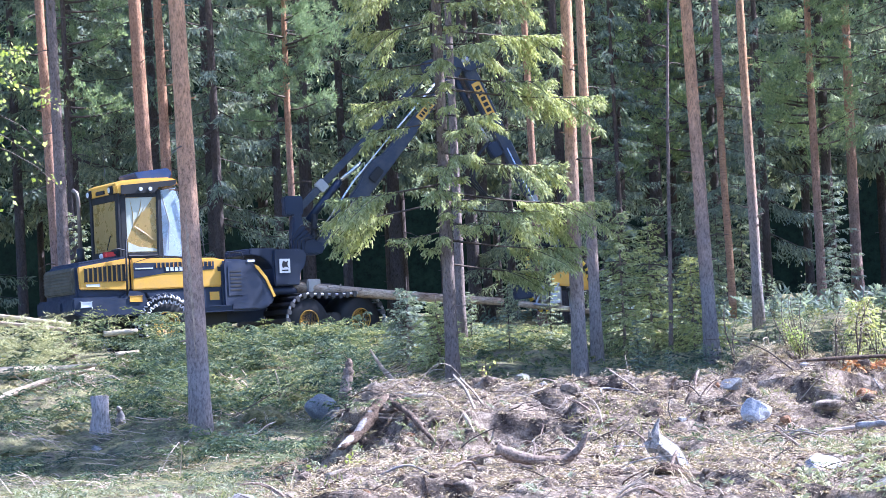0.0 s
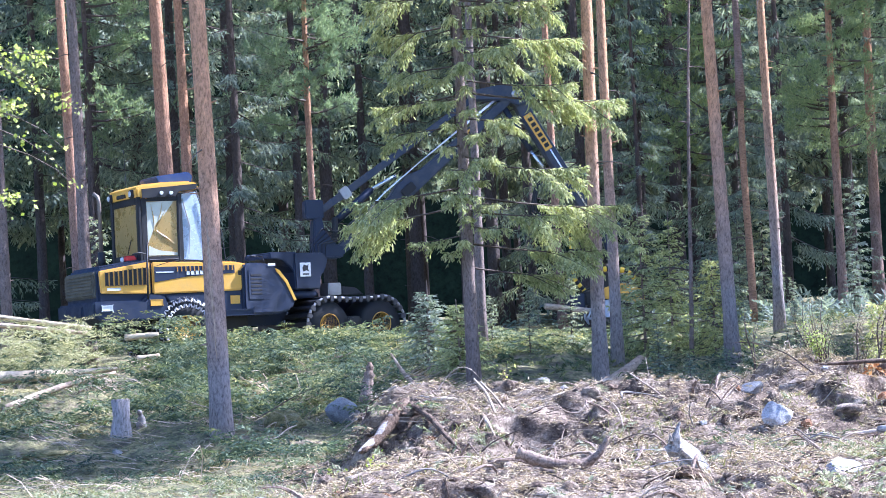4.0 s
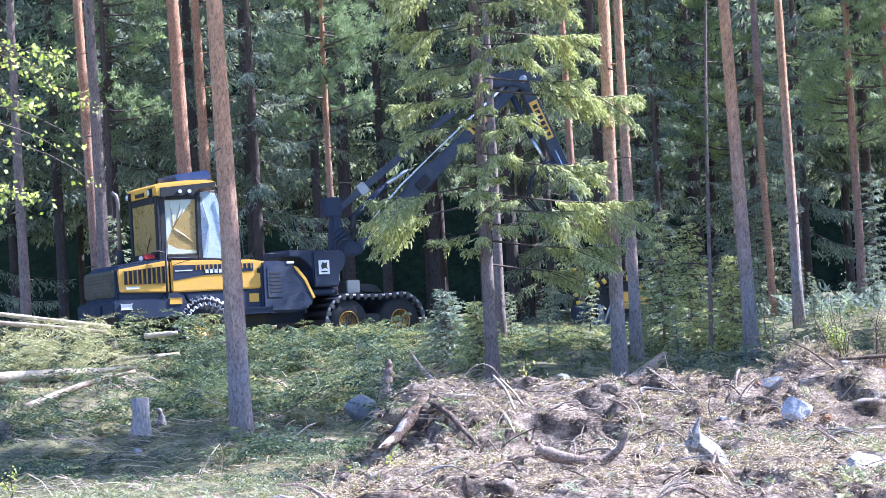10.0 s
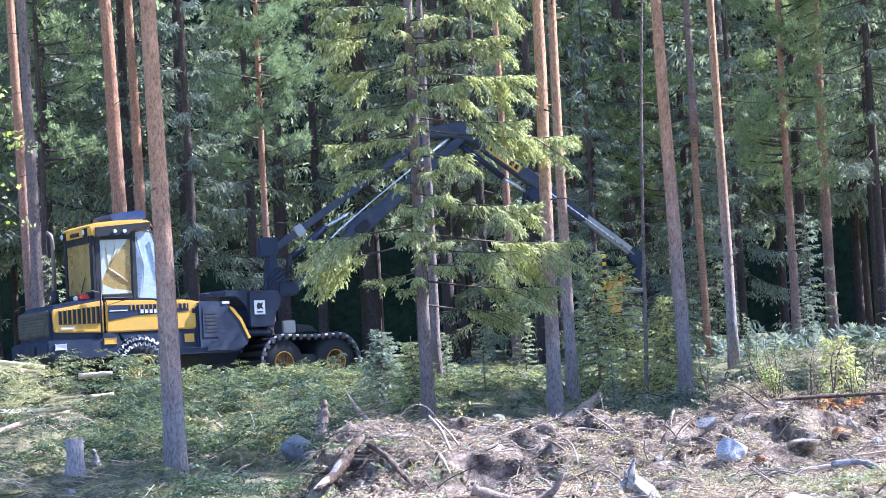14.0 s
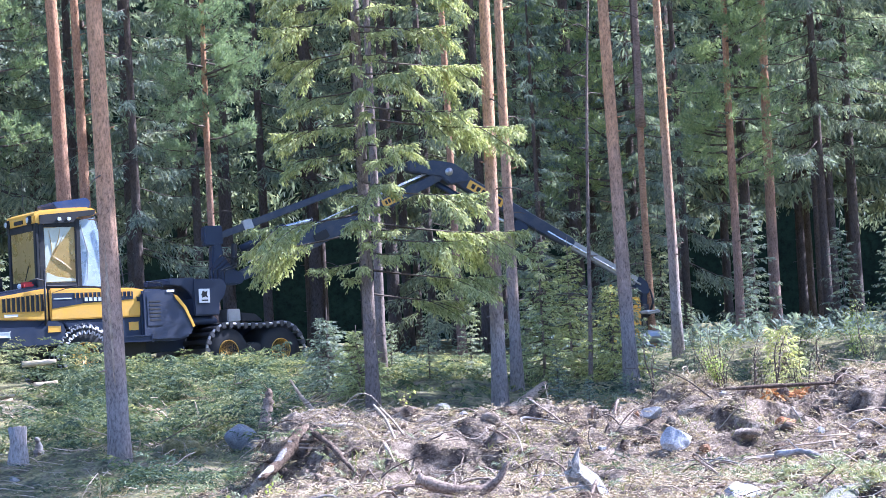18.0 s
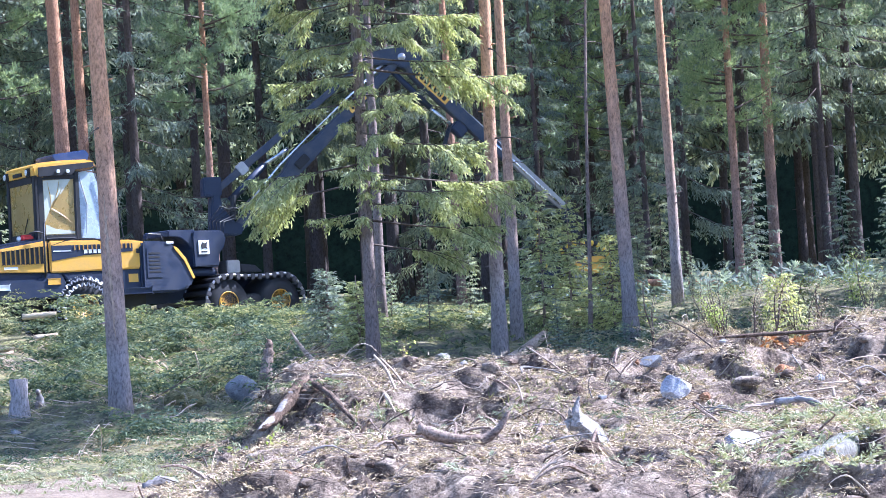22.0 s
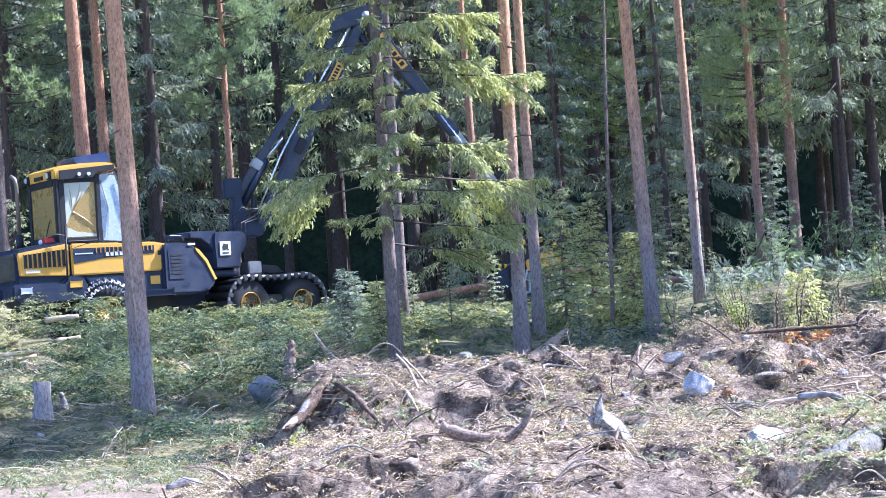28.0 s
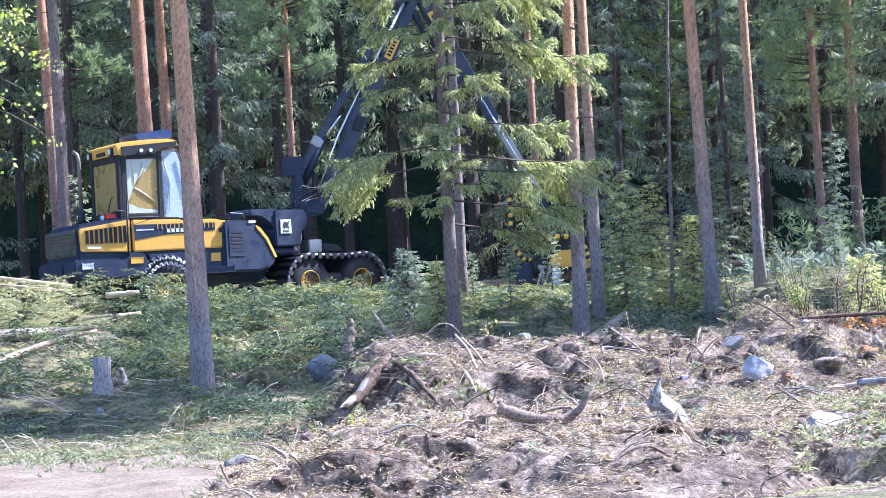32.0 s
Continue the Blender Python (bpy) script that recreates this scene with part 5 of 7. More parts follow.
M_STEM = bark("felled_pine_bark", (0.40, 0.235, 0.145), (0.40, 0.235, 0.145), 50, 60)
log_first = stem("log", 5.0, 0.26, 0.17, 1, M_LOGBARK, "freshly cut pine log held by the harvester head")
log_second = stem("log", 4.4, 0.15, 0.10, 2, M_LOGBARK, "thin freshly cut pine log fed through the head")
butt_log = stem("log", 5.5, 0.19, 0.15, 3, M_STEM, "reddish pine stem cut and hauled by the harvester")
pine_top = new("felled_pine_top")
tagged(pine_top, "felled pine stem with its green crown", "felled tree")
pt_line, pt_wood, pt_crown = pine_parts(9.5, 0.19, 3.2, 1.7, 40, 10, (0.2, 0.045), 61, bend=0.03, dead=5)
UP_TO_X = pose(0, 0, 0, 0, 90, 0)
for nm, me in (("trunk", trunk_mesh("trunk", pt_line, 0.19, M_PINE_RED, 12, 6, 61)), ("branch_wood", np_mesh("branch_wood", *joined(pt_wood), M_TWIG_DARK)), ("crown", np_mesh("crown", *pt_crown, M_PINE_NEEDLE))):
    me.transform(UP_TO_X)
    ob = child(nm, me, pine_top)
    if nm != "trunk":
        tagged(ob, kind="stuff")

# seconds, boom angle, jib angle, reach of the tip from the elbow
CRANE_ROWS = [
    (0, 48.9, -65.4, 4.82),
    (3, 36.9, -59.3, 3.59),
    (6, 44.5, -59.4, 4.14),
    (9, 42.3, -67.0, 4.39),
    (11, 42.8, -66.5, 4.41),
    (12, 52.1, -58.2, 4.26),
    (12.6, 48.5, -52.2, 4.06),
    (13, 46.0, -51.1, 3.81),
    (13.5, 42.7, -42.8, 4.45),
    (14, 38.7, -37.8, 4.86),
    (14.5, 29.4, -32.2, 4.71),
    (15, 24.8, -28.5, 5.21),
    (17.5, 23.9, -31.4, 5.36),
    (18.5, 24.0, -30.8, 5.29),
    (19.5, 37.0, -36.9, 5.46),
    (20, 40.4, -38.7, 5.14),
    (20.5, 42.5, -40.7, 5.34),
    (21, 43.0, -43.0, 5.17),
    (23, 43.0, -45.0, 5.39),
    (25, 45.0, -43.9, 5.24),
    (27.5, 58.8, -51.2, 4.98),
    (28, 59.5, -54.9, 5.46),
    (29, 62.0, -58.9, 5.51),
    (30, 61.2, -59.9, 5.39),
    (32, 62.0, -61.6, 5.50),
]
# seconds, reach, height and tilt of the head
HEAD_ROWS = [
    (0, 5.45, 2.89, -4),
    (3, 6.19, 2.55, -4),
    (6, 6.11, 2.81, -3),
    (7, 5.9, 2.42, -3),
    (9, 5.92, 2.33, -3),
    (11, 5.75, 2.42, 0),
    (12, 5.59, 3.81, 30),
    (12.6, 5.87, 3.71, 60),
    (13, 6.85, 3.78, 86),
    (13.5, 6.91, 3.45, 92),
    (14, 7.81, 3.41, 80),
    (14.5, 9.21, 2.96, 88),
    (15, 9.53, 2.85, 90),
    (17.5, 9.60, 2.63, 90),
    (18.5, 9.60, 2.53, 88),
    (19, 9.86, 2.71, 75),
    (19.5, 9.44, 2.77, 48),
    (20, 8.73, 2.50, 8),
    (20.5, 8.31, 2.80, 0),
    (21, 7.96, 2.73, 0),
    (23, 7.97, 2.51, 0),
    (25, 8.25, 2.87, 0),
    (27.5, 6.33, 2.93, -3),
    (28, 6.31, 2.67, 6),
    (29, 5.45, 2.38, 4),
    (30, 5.45, 2.29, 2),
    (32, 5.39, 2.38, 2),
]
# seconds, reach and height of the butt, tilt
FIRST_ROWS = [
    (0, -0.88, 3.39, -6.6),
    (0.5, -0.35, 3.50, -8.2),
    (1, 0.35, 3.06, -6.9),
    (1.5, 1.36, 2.43, -1.4),
    (2, 1.77, 2.10, 1.1),
    (2.5, 1.69, 2.01, 1.1),
]
# seconds, butt and top of the first log as it is let go and slides down the bank
FALL_ROWS = [
    (2, (-0.94, 56.9, 2.09), (3.1, 57.9, 2.17)),
    (2.4, (-0.92, 56.5, 2.05), (3.02, 57.5, 2.16)),
    (2.6, (-0.75, 50.34, 1.74), (2.77, 53.76, 2.05)),
    (2.8, (-0.5, 44.41, 1.49), (2.4, 47.75, 1.75)),
    (3, (-0.47, 42.59, 1.41), (2.35, 47.37, 1.76)),
    (3.2, (-0.33, 41.26, 1.27), (2.4, 46.41, 1.68)),
    (3.5, (0.24, 40.68, 1.15), (2.45, 47.08, 1.8)),
    (4.1, (1.82, 40.43, 0.82), (3.18, 44.93, 1.42)),
    (32, (1.82, 40.43, 0.82), (3.18, 44.93, 1.42)),
]
SECOND_ROWS = [
    (0, 4.49, 2.77, -8.1),
    (1.5, 5.42, 2.34, -7.5),
    (3.5, 5.27, 2.54, -8.1),
    (5.5, 1.28, 3.63, -9.2),
    (6, 1.21, 2.98, -4.2),
    (6.5, 1.21, 2.60, -1.8),
    (7, 1.39, 2.48, -3.2),
    (9, 1.97, 2.46, -3.6),
    (10, 2.39, 2.20, -3.6),
    (11, 2.4, 2.12, -1.5), (32, 2.4, 2.12, -1.5),
]
BUTT_ROWS = [
    (0, 9.72, 2.2, 90), (18.3, 9.72, 2.2, 89.5), (18.6, 9.75, 2.4, 81), (19.0, 9.85, 2.6, 70), (19.25, 9.65, 2.62, 60), (19.5, 9.35, 2.6, 48),
    (19.8, 8.9, 2.5, 24), (20.05, 8.5, 2.35, 2), (20.4, 7.9, 2.6, 0), (21, 7.05, 2.65, -3), (23, 7.1, 2.6, -3), (25, 7.3, 2.68, -3), (25.7, 7.0, 2.75, -3),
    (27.3, 1.0, 3.15, -4), (27.5, 0.95, 3.15, -4), (27.8, 2.55, 2.5, 2), (28, 2.5, 2.4, 5), (28.6, 2.2, 2.42, 3), (29, 2.1, 2.42, 0), (30, 1.98, 2.36, 0), (32, 2.1, 2.3, 1),
]


def top_row(row):
    """The upper stem stays in line with the butt log until it lies on the ground."""
    t, s, z, a = row
    if a > 1.5 and t < 20.2:
        return t, in_plane(s + 5.5 * math.cos(radians(a)), z + 5.5 * math.sin(radians(a)), a)
    return t, in_plane(s + 5.5, 2.45 if t < 27 else 2.5, -0.5)


def along(p, q):
    """A pose at p whose x axis points at q."""
    d = Vector(q) - Vector(p)
    return Matrix.LocRotScale(Vector(p), d.to_track_quat("X", "Z"), None)


def motions():
    boom_r, link_r, knuckle_r, jib_r, ext_r, hang_r, loop_r = [], [], [], [], [], [], []
    heads = np.array(HEAD_ROWS)
    for t, a, j, reach in CRANE_ROWS:
        ar, jr = radians(a), radians(j)
        ex, ez = FOOT[0] + BOOM * math.cos(ar), FOOT[1] + BOOM * math.sin(ar)
        la = radians(a - 5.2)
        hx, hz = GS + LINK_LEN * math.cos(la), GZ + LINK_LEN * math.sin(la)
        dx, dz = ex + reach * math.cos(jr), ez + reach * math.sin(jr)
        boom_r.append((t, TO_H @ in_plane(*FOOT, a)))
        link_r.append((t, TO_H @ in_plane(GS, GZ, a - 5.2)))
        knuckle_r.append((t, TO_H @ in_plane(ex, ez, math.degrees(math.atan2(ez - hz, ex - hx)))))
        jib_r.append((t, TO_H @ in_plane(ex, ez, j)))
        ext_r.append((t, TO_H @ in_plane(dx, dz, j)))
        tilt = float(np.interp(t, heads[:, 0], heads[:, 3]))
        hang_r.append((t, TO_H @ in_plane(dx + 0.12, dz - 0.1, -0.15 * tilt + 6)))
        loop_r.append((t, TO_H @ in_plane(dx, dz, 0)))
    for ob, rows in ((boom, boom_r), (link_arm, link_r), (knuckle, knuckle_r), (jib, jib_r), (extension, ext_r), (hanger, hang_r), (hose_loop, loop_r)):
        walk(ob, rows)
    walk(head, [(t, TO_H @ in_plane(s, z, a)) for t, s, z, a in HEAD_ROWS])
    walk(log_first, [(t, in_plane(s, z, a, -0.25)) for t, s, z, a in FIRST_ROWS if t < 2] + [(t, along(p, q)) for t, p, q in FALL_ROWS])
    walk(log_second, [(t, in_plane(s, z, a, -0.25)) for t, s, z, a in SECOND_ROWS])
    walk(butt_log, [(t, in_plane(s, z, a)) for t, s, z, a in BUTT_ROWS])
    walk(pine_top, [top_row(r) for r in BUTT_ROWS])


# ---- stones, stumps and fallen wood ----
def rock(name, x, y, size, material, seed, label, sink=0.25, turn=0.0, category="rock", cut=0.92, smooth=False):
    """A broken boulder: a ball cut by a few planes, roughened, sunk into the soil."""
    r = np.random.default_rng(seed)
    bm = bmesh.new()
    bmesh.ops.create_icosphere(bm, subdivisions=4, radius=1.0)
    cuts = [(unit(r.normal(size=3)), r.uniform(0.5, 0.82)) for _ in range(12)]
    for v in bm.verts:
        p = np.array(v.co)
        for n, d in cuts:
            k = p @ n - d
            if k > 0:
                p = p - n * k * cut
        w = noise.noise(Vector(p * 2.2) + Vector((seed, 0, 0))) * 0.08 + noise.noise(Vector(p * 7)) * 0.025
        v.co = Vector(p * (1 + w)) * 1.0
        v.co = Vector((v.co.x * size[0] / 2, v.co.y * size[1] / 2, v.co.z * size[2] / 2))
    me = bpy.data.meshes.new(name)
    bm.to_mesh(me)
    bm.free()
    me.materials.append(material)
    for f in me.polygons:
        f.use_smooth = smooth
    ob = new(name, me)
    ob.matrix_basis = pose(x, y, ground_at(x, y) + size[2] * (0.5 - sink), 0, 0, turn)
    return tagged(ob, label, category)


rock("boulder", -1.93, 39.5, (0.6, 0.5, 0.52), M_STONE, 71, "rounded blue-grey granite boulder on the bank", 0.12, cut=0.45, smooth=True)
rock("rock", 3.58, 29.1, (0.40, 0.33, 0.36), M_STONE_PALE, 72, "pale angular granite rock in the soil heap", 0.12, 30)
rock("rock", 3.57, 31.15, (0.34, 0.28, 0.22), M_STONE, 73, "flat grey-blue rock on the soil heap", 0.2, 10)
rock("rock", 4.99, 29.8, (0.31, 0.27, 0.28), M_STONE_RUST, 74, "rusty brown and white stone on the soil heap", 0.15)
rock("rock", 4.27, 24.00, (0.34, 0.28, 0.22), M_STONE, 75, "blue-grey stone half sunk in soil", 0.2)
rock("rock", 3.30, 25.35, (0.16, 0.14, 0.12), M_STONE, 86, "small grey stone in the heap", 0.2)
rock("rock", 3.22, 21.8, (0.42, 0.34, 0.34), M_STONE_PALE, 76, "pale granite rock at the road edge", 0.1)
rock("rock", -3.15, 37.2, (0.30, 0.2, 0.12), M_STONE_PALE, 78, "small pale stone in the grass", 0.3)
rock("rock", -3.3, 44.3, (0.5, 0.4, 0.26), M_STONE, 79, "flat grey stone on the bank", 0.35)
rock("rock", 6.75, 31.2, (0.5, 0.4, 0.26), M_STONE_PALE, 80, "pale flat rock on top of the heap", 0.3)
rock("rock", 1.0, 32.0, (0.24, 0.2, 0.14), M_HUMP, 82, "grey stone in the crest of the heap", 0.3)
rock("rock", -5.3, 38.0, (0.2, 0.18, 0.12), M_STONE, 83, "small bluish stone beside the stump", 0.3)
spots = np.random.default_rng(21)
for k in range(26):
    x, y, s = spots.uniform(-1.8, 8.5), spots.uniform(22.5, 33.0), spots.uniform(0.06, 0.17)
    rock("stone", x, y, (s, s * 0.85, s * 0.7), (M_STONE, M_STONE_PALE)[k % 2], 90 + k, "small granite stone lying in the dug soil", 0.3, spots.uniform(0, 360), "stone")


def stump(x, y, d, h, material, label, seed, tilt=0):
    root = new("stump")
    root.matrix_basis = pose(x, y, ground_at(x, y), tilt, 0, 0)
    line = np.array([(0, 0, -0.15), (0, 0, 0.05), (0.01, 0, h * 0.5), (0.0, 0.01, h)])
    v, f = tube(line, [d * 0.75, d * 0.6, d * 0.5, d * 0.48], 16)
    v = v + np.random.default_rng(seed).normal(size=v.shape) * 0.008
    child("bark", np_mesh("bark", v, f, material, True), root, "grey ridged bark")
    child("sawn_top", np_mesh("sawn_top", *tube([(0, 0.01, h - 0.005), (0, 0.01, h + 0.006)], d * 0.45, 16), M_WOOD), root, "pale sawn top")
    return tagged(root, label, "stump")


stump(-5.33, 38.8, 0.27, 0.56, M_STUMP, "grey sawn tree stump on the bank", 1)
stump(-8.0, 41.5, 0.32, 0.35, M_SPRUCE, "low dark stump in the brush", 2)
stump(-0.75, 39.6, 0.3, 0.22, M_GREYWOOD, "low pale freshly cut stump", 3)


def branch(name, points, radii, material, label, category="branch", sides=9, seed=0, wobble=0.1):
    """A crooked piece of root or branch through a few points."""
    r = np.random.default_rng(seed)
    p = np.asarray(points, float)
    t = np.linspace(0, len(p) - 1, max(10, len(p) * 4))
    q = np.stack([np.interp(t, range(len(p)), p[:, i]) for i in range(3)], 1)
    for _ in range(3):
        q[1:-1] = (q[:-2] + 2 * q[1:-1] + q[2:]) / 4
    rad = np.interp(t, np.linspace(0, len(p) - 1, len(radii)), radii)
    rad = rad * (1 + wobble * r.normal(size=len(rad)))
    v, f = tube(q, rad, sides)
    v = v + r.normal(size=v.shape) * np.mean(radii) * 0.08
    c = q[0].copy()
    ob = new(name, np_mesh(name, v - c, f, material, True))
    ob.location = c
    return tagged(ob, label, category)


def lay(pairs, lift=0.05):
    """Points on the ground from (x, y, height above it)."""
    return [(x, y, ground_at(x, y) + h + lift) for x, y, h in pairs]


branch("root", [(-1.26, 29.6, 0.62), (-1.1, 30.0, 0.71), (-0.92, 30.3, 0.93), (-0.82, 30.5, 1.07), (-0.71, 30.7, 1.17)], [0.03, 0.06, 0.08, 0.08, 0.05], M_PEAT, "thick dark root torn from the soil", "root", 10, 1, 0.25)
branch("wood_splinter", [(-1.29, 29.53, 0.62), (-1.13, 29.93, 0.71), (-0.95, 30.23, 0.93), (-0.85, 30.43, 1.07)], [0.012, 0.042, 0.045, 0.015], M_GREYWOOD, "pale broken splinter along the dark root", "splinter", 7, 35, 0.25)
branch("root", [(-0.67, 30.6, 1.12), (-0.43, 30.0, 0.97), (-0.27, 29.3, 0.78), (-0.08, 28.6, 0.59)], [0.04, 0.035, 0.028, 0.015], M_PEAT, "dark root torn out of the heap", "root", 9, 33, 0.15)
branch("root", [(-0.4, 31.0, 1.16), (-0.05, 30.9, 1.14), (0.21, 30.0, 0.96), (0.32, 29.0, 0.73)], [0.035, 0.03, 0.025, 0.01], M_LOGBARK, "brown root torn out of the heap", "root", 9, 34, 0.15)
branch("root", [(-0.95, 31.2, 1.0), (-0.6, 31.4, 1.08), (-0.3, 31.3, 1.16), (0.0, 31.2, 1.05)], [0.06, 0.06, 0.05, 0.03], M_PEAT, "dark crooked root on the heap", "root", 9, 2)
branch("root", [(0.45, 23.4, 0.74), (0.71, 23.4, 0.63), (1.02, 23.4, 0.57), (1.21, 23.4, 0.67), (1.31, 23.4, 0.85)], [0.06, 0.06, 0.055, 0.04, 0.015], M_ROOT, "brown curved root arching out of the soil", "root", 10, 3)
splinters = [([(1.76, 22.35, 0.71), (1.87, 22.35, 0.75), (1.99, 22.35, 0.66), (2.12, 22.35, 0.51)], [0.05, 0.09, 0.08, 0.03]), ([(1.82, 22.32, 0.71), (1.85, 22.32, 0.83), (1.87, 22.32, 0.92)], [0.06, 0.045, 0.006]), ([(1.76, 22.3, 0.74), (1.8, 22.3, 0.81), (1.79, 22.3, 0.87)], [0.04, 0.03, 0.006]), ([(1.88, 22.25, 0.73), (1.99, 22.25, 0.63), (2.09, 22.25, 0.51)], [0.03, 0.04, 0.01]), ([(1.86, 22.3, 0.65), (1.93, 22.3, 0.57), (2.01, 22.3, 0.52)], [0.04, 0.05, 0.02])]
stub = new("stump_splinter", np_mesh("stump_splinter", *joined([tube(np.array(p) - [1.8, 22.35, 0.5], r, 5) for p, r in splinters]), M_SILVER))
stub.location = (1.8, 22.35, 0.5)
tagged(stub, "splintered silver-grey stub of a torn stump", "stump")
branch("log", [(-9.52, 46.2, 1.77), (-8.38, 46.8, 1.76), (-7.44, 47.6, 1.78), (-6.72, 48.6, 1.83)], [0.125, 0.115, 0.08, 0.04], M_WOOD, "peeled pale log lying on the bank", "log", 12, 6, 0.02)
branch("log", [(-8.21, 44.6, 1.19), (-7.52, 45.2, 1.46), (-6.93, 45.6, 1.64), (-6.37, 46.0, 1.75)], [0.075, 0.065, 0.05, 0.03], M_LOGBARK, "thin weathered pole lying up the bank", "log", 10, 7, 0.03)
branch("log", [(-10.22, 51.6, 3.16), (-8.98, 51.8, 2.94), (-7.66, 52.0, 2.71)], [0.05, 0.045, 0.04], M_WOOD, "pale log resting on the brush pile", "log", 10, 8, 0.03)
branch("log", [(-10.03, 51.2, 2.94), (-8.8, 51.4, 2.76), (-7.68, 51.6, 2.6)], [0.055, 0.05, 0.045], M_LOGBARK, "brown log resting on the brush pile", "log", 10, 9, 0.03)
branch("log", [(-7.0, 52.2, 2.48), (-6.3, 52.2, 2.5)], [0.07, 0.06], M_WOOD, "short pale log end in the brush", "log", 9, 10, 0.03)
branch("log", [(-6.55, 50.5, 2.02), (-6.1, 50.6, 2.05)], [0.06, 0.05], M_WOOD, "short pale log end in the brush", "log", 9, 11, 0.03)
branch("pole", [(4.5, 32.3, 1.33), (5.12, 32.3, 1.34), (5.74, 32.3, 1.34), (6.48, 32.3, 1.34)], [0.02, 0.025, 0.02], M_PEAT, "thin grey-brown pole lying along the crest", "branch", 8, 13, 0.05)
branch("snag", [(-1.62, 40.3, 0.7), (-1.6, 40.3, 1.15), (-1.52, 40.4, 1.5), (-1.5, 40.4, 1.68)], [0.10, 0.09, 0.075, 0.03], M_ROOT, "broken brown snag leaning on the bank", "snag", 9, 14, 0.15)
branch("snag", [(-0.5, 39.6, 0.85), (-0.7, 39.8, 1.2), (-0.95, 40.0, 1.45), (-1.15, 40.1, 1.8)], [0.045, 0.04, 0.035, 0.015], M_LOGBARK, "pale leaning broken branch", "branch", 8, 15, 0.1)
branch("snag", [(-5.1, 39.3, 0.7), (-5.06, 39.3, 0.98), (-5.1, 39.25, 1.12)], [0.07, 0.06, 0.035], M_GREYWOOD, "pale split stub behind the stump", "snag", 9, 16, 0.2)
branch("plank_shard", [(-0.98, 22.0, 0.25), (-0.97, 22.05, 0.36), (-0.97, 22.1, 0.5)], [0.04, 0.045, 0.01], M_GREYWOOD, "upright pale wood splinter", "splinter", 7, 17, 0.1)
branch("plank_shard", lay([(-2.35, 26.0, 0.02), (-2.15, 26.1, 0.06), (-2.0, 26.2, 0.02)]), [0.04, 0.07, 0.03], M_GREYWOOD, "pale wood chunk beside the road", "splinter", 7, 18, 0.1)
branch("stick", lay([(0.12, 31.0, 0.32), (0.26, 30.7, 0.2), (0.4, 30.3, 0.03)]), [0.012, 0.018, 0.02], M_TWIG, "pale thick stick standing out of the crest", "branch", 8, 19, 0.05)
branch("stick", lay([(0.2, 31.1, 0.28), (0.34, 30.8, 0.18), (0.46, 30.5, 0.03)]), [0.01, 0.014, 0.016], M_TWIG, "pale thick stick standing out of the crest", "branch", 8, 20, 0.05)
branch("stick", lay([(2.15, 32.6, 0.5), (2.5, 32.2, 0.3), (2.8, 31.8, 0.05)]), [0.01, 0.014, 0.014], M_TWIG, "pale stick lying on the crest", "branch", 7, 21, 0.05)
branch("stick", lay([(4.2, 28.4, 0.03), (4.45, 28.3, 0.05), (4.7, 28.2, 0.03)]), [0.02, 0.026, 0.02], M_TWIG, "pale broken stick on the soil", "branch", 7, 22, 0.05)
branch("root", lay([(4.6, 28.2, 0.05), (4.9, 27.9, 0.1), (5.15, 27.6, 0.05)]), [0.045, 0.04, 0.02], M_GREYWOOD, "pale root chunk in the soil", "root", 9, 23, 0.15)
branch("root", [(1.8, 22.35, 0.74), (1.84, 22.35, 0.85), (1.89, 22.35, 0.97)], [0.055, 0.035, 0.012], M_GREYWOOD, "pale splinter standing from the root stub", "root", 6, 24, 0.25)
branch("log", [(3.23, 20.5, 0.19), (3.59, 20.5, 0.34), (4.25, 21.95, 0.41), (5.04, 23.75, 0.43)], [0.11, 0.12, 0.12, 0.1], M_HUMP, "thick weathered grey log among pale sprigs", "log", 12, 25, 0.06)
for k in range(34):
    x, y = spots.uniform(-1.9, 8.0), spots.uniform(25.0, 33.8)
    a, l, up = spots.uniform(0, 6.28), spots.uniform(0.4, 1.3), spots.uniform(-0.05, 0.45)
    z = ground_at(x, y)
    d = np.array([math.cos(a), math.sin(a) * 0.6, up])
    p = np.array([x, y, z + 0.03])
    pts = [p + d * l * u + np.array([0, 0, 0.12 * l * math.sin(u * 3.1)]) + spots.normal(size=3) * 0.03 for u in (0, 0.35, 0.7, 1.0)]
    branch("dead_branch", pts, [spots.uniform(0.006, 0.012), 0.008, 0.006, 0.003], (M_TWIG, M_TWIG_DARK, M_GREYWOOD, M_TWIG_DARK)[k % 4], "dry dead branch sticking out of the soil heap", "branch", 6, 200 + k, 0.08)
for k in range(16):
    x, y = spots.uniform(-9.5, -1.5), spots.uniform(36.5, 50.0)
    a, l = spots.uniform(0, 6.28), spots.uniform(0.5, 1.4)
    p = np.array([x, y, ground_at(x, y) + 0.08])
    d = np.array([math.cos(a), math.sin(a), spots.uniform(0.0, 0.5)])
    pts = [p + d * l * u + spots.normal(size=3) * 0.04 for u in (0, 0.35, 0.7, 1.0)]
    branch("dead_branch", pts, [0.016, 0.013, 0.009, 0.004], (M_TWIG, M_TWIG_DARK)[k % 2], "dry grey branch lying in the slash", "branch", 6, 300 + k, 0.08)


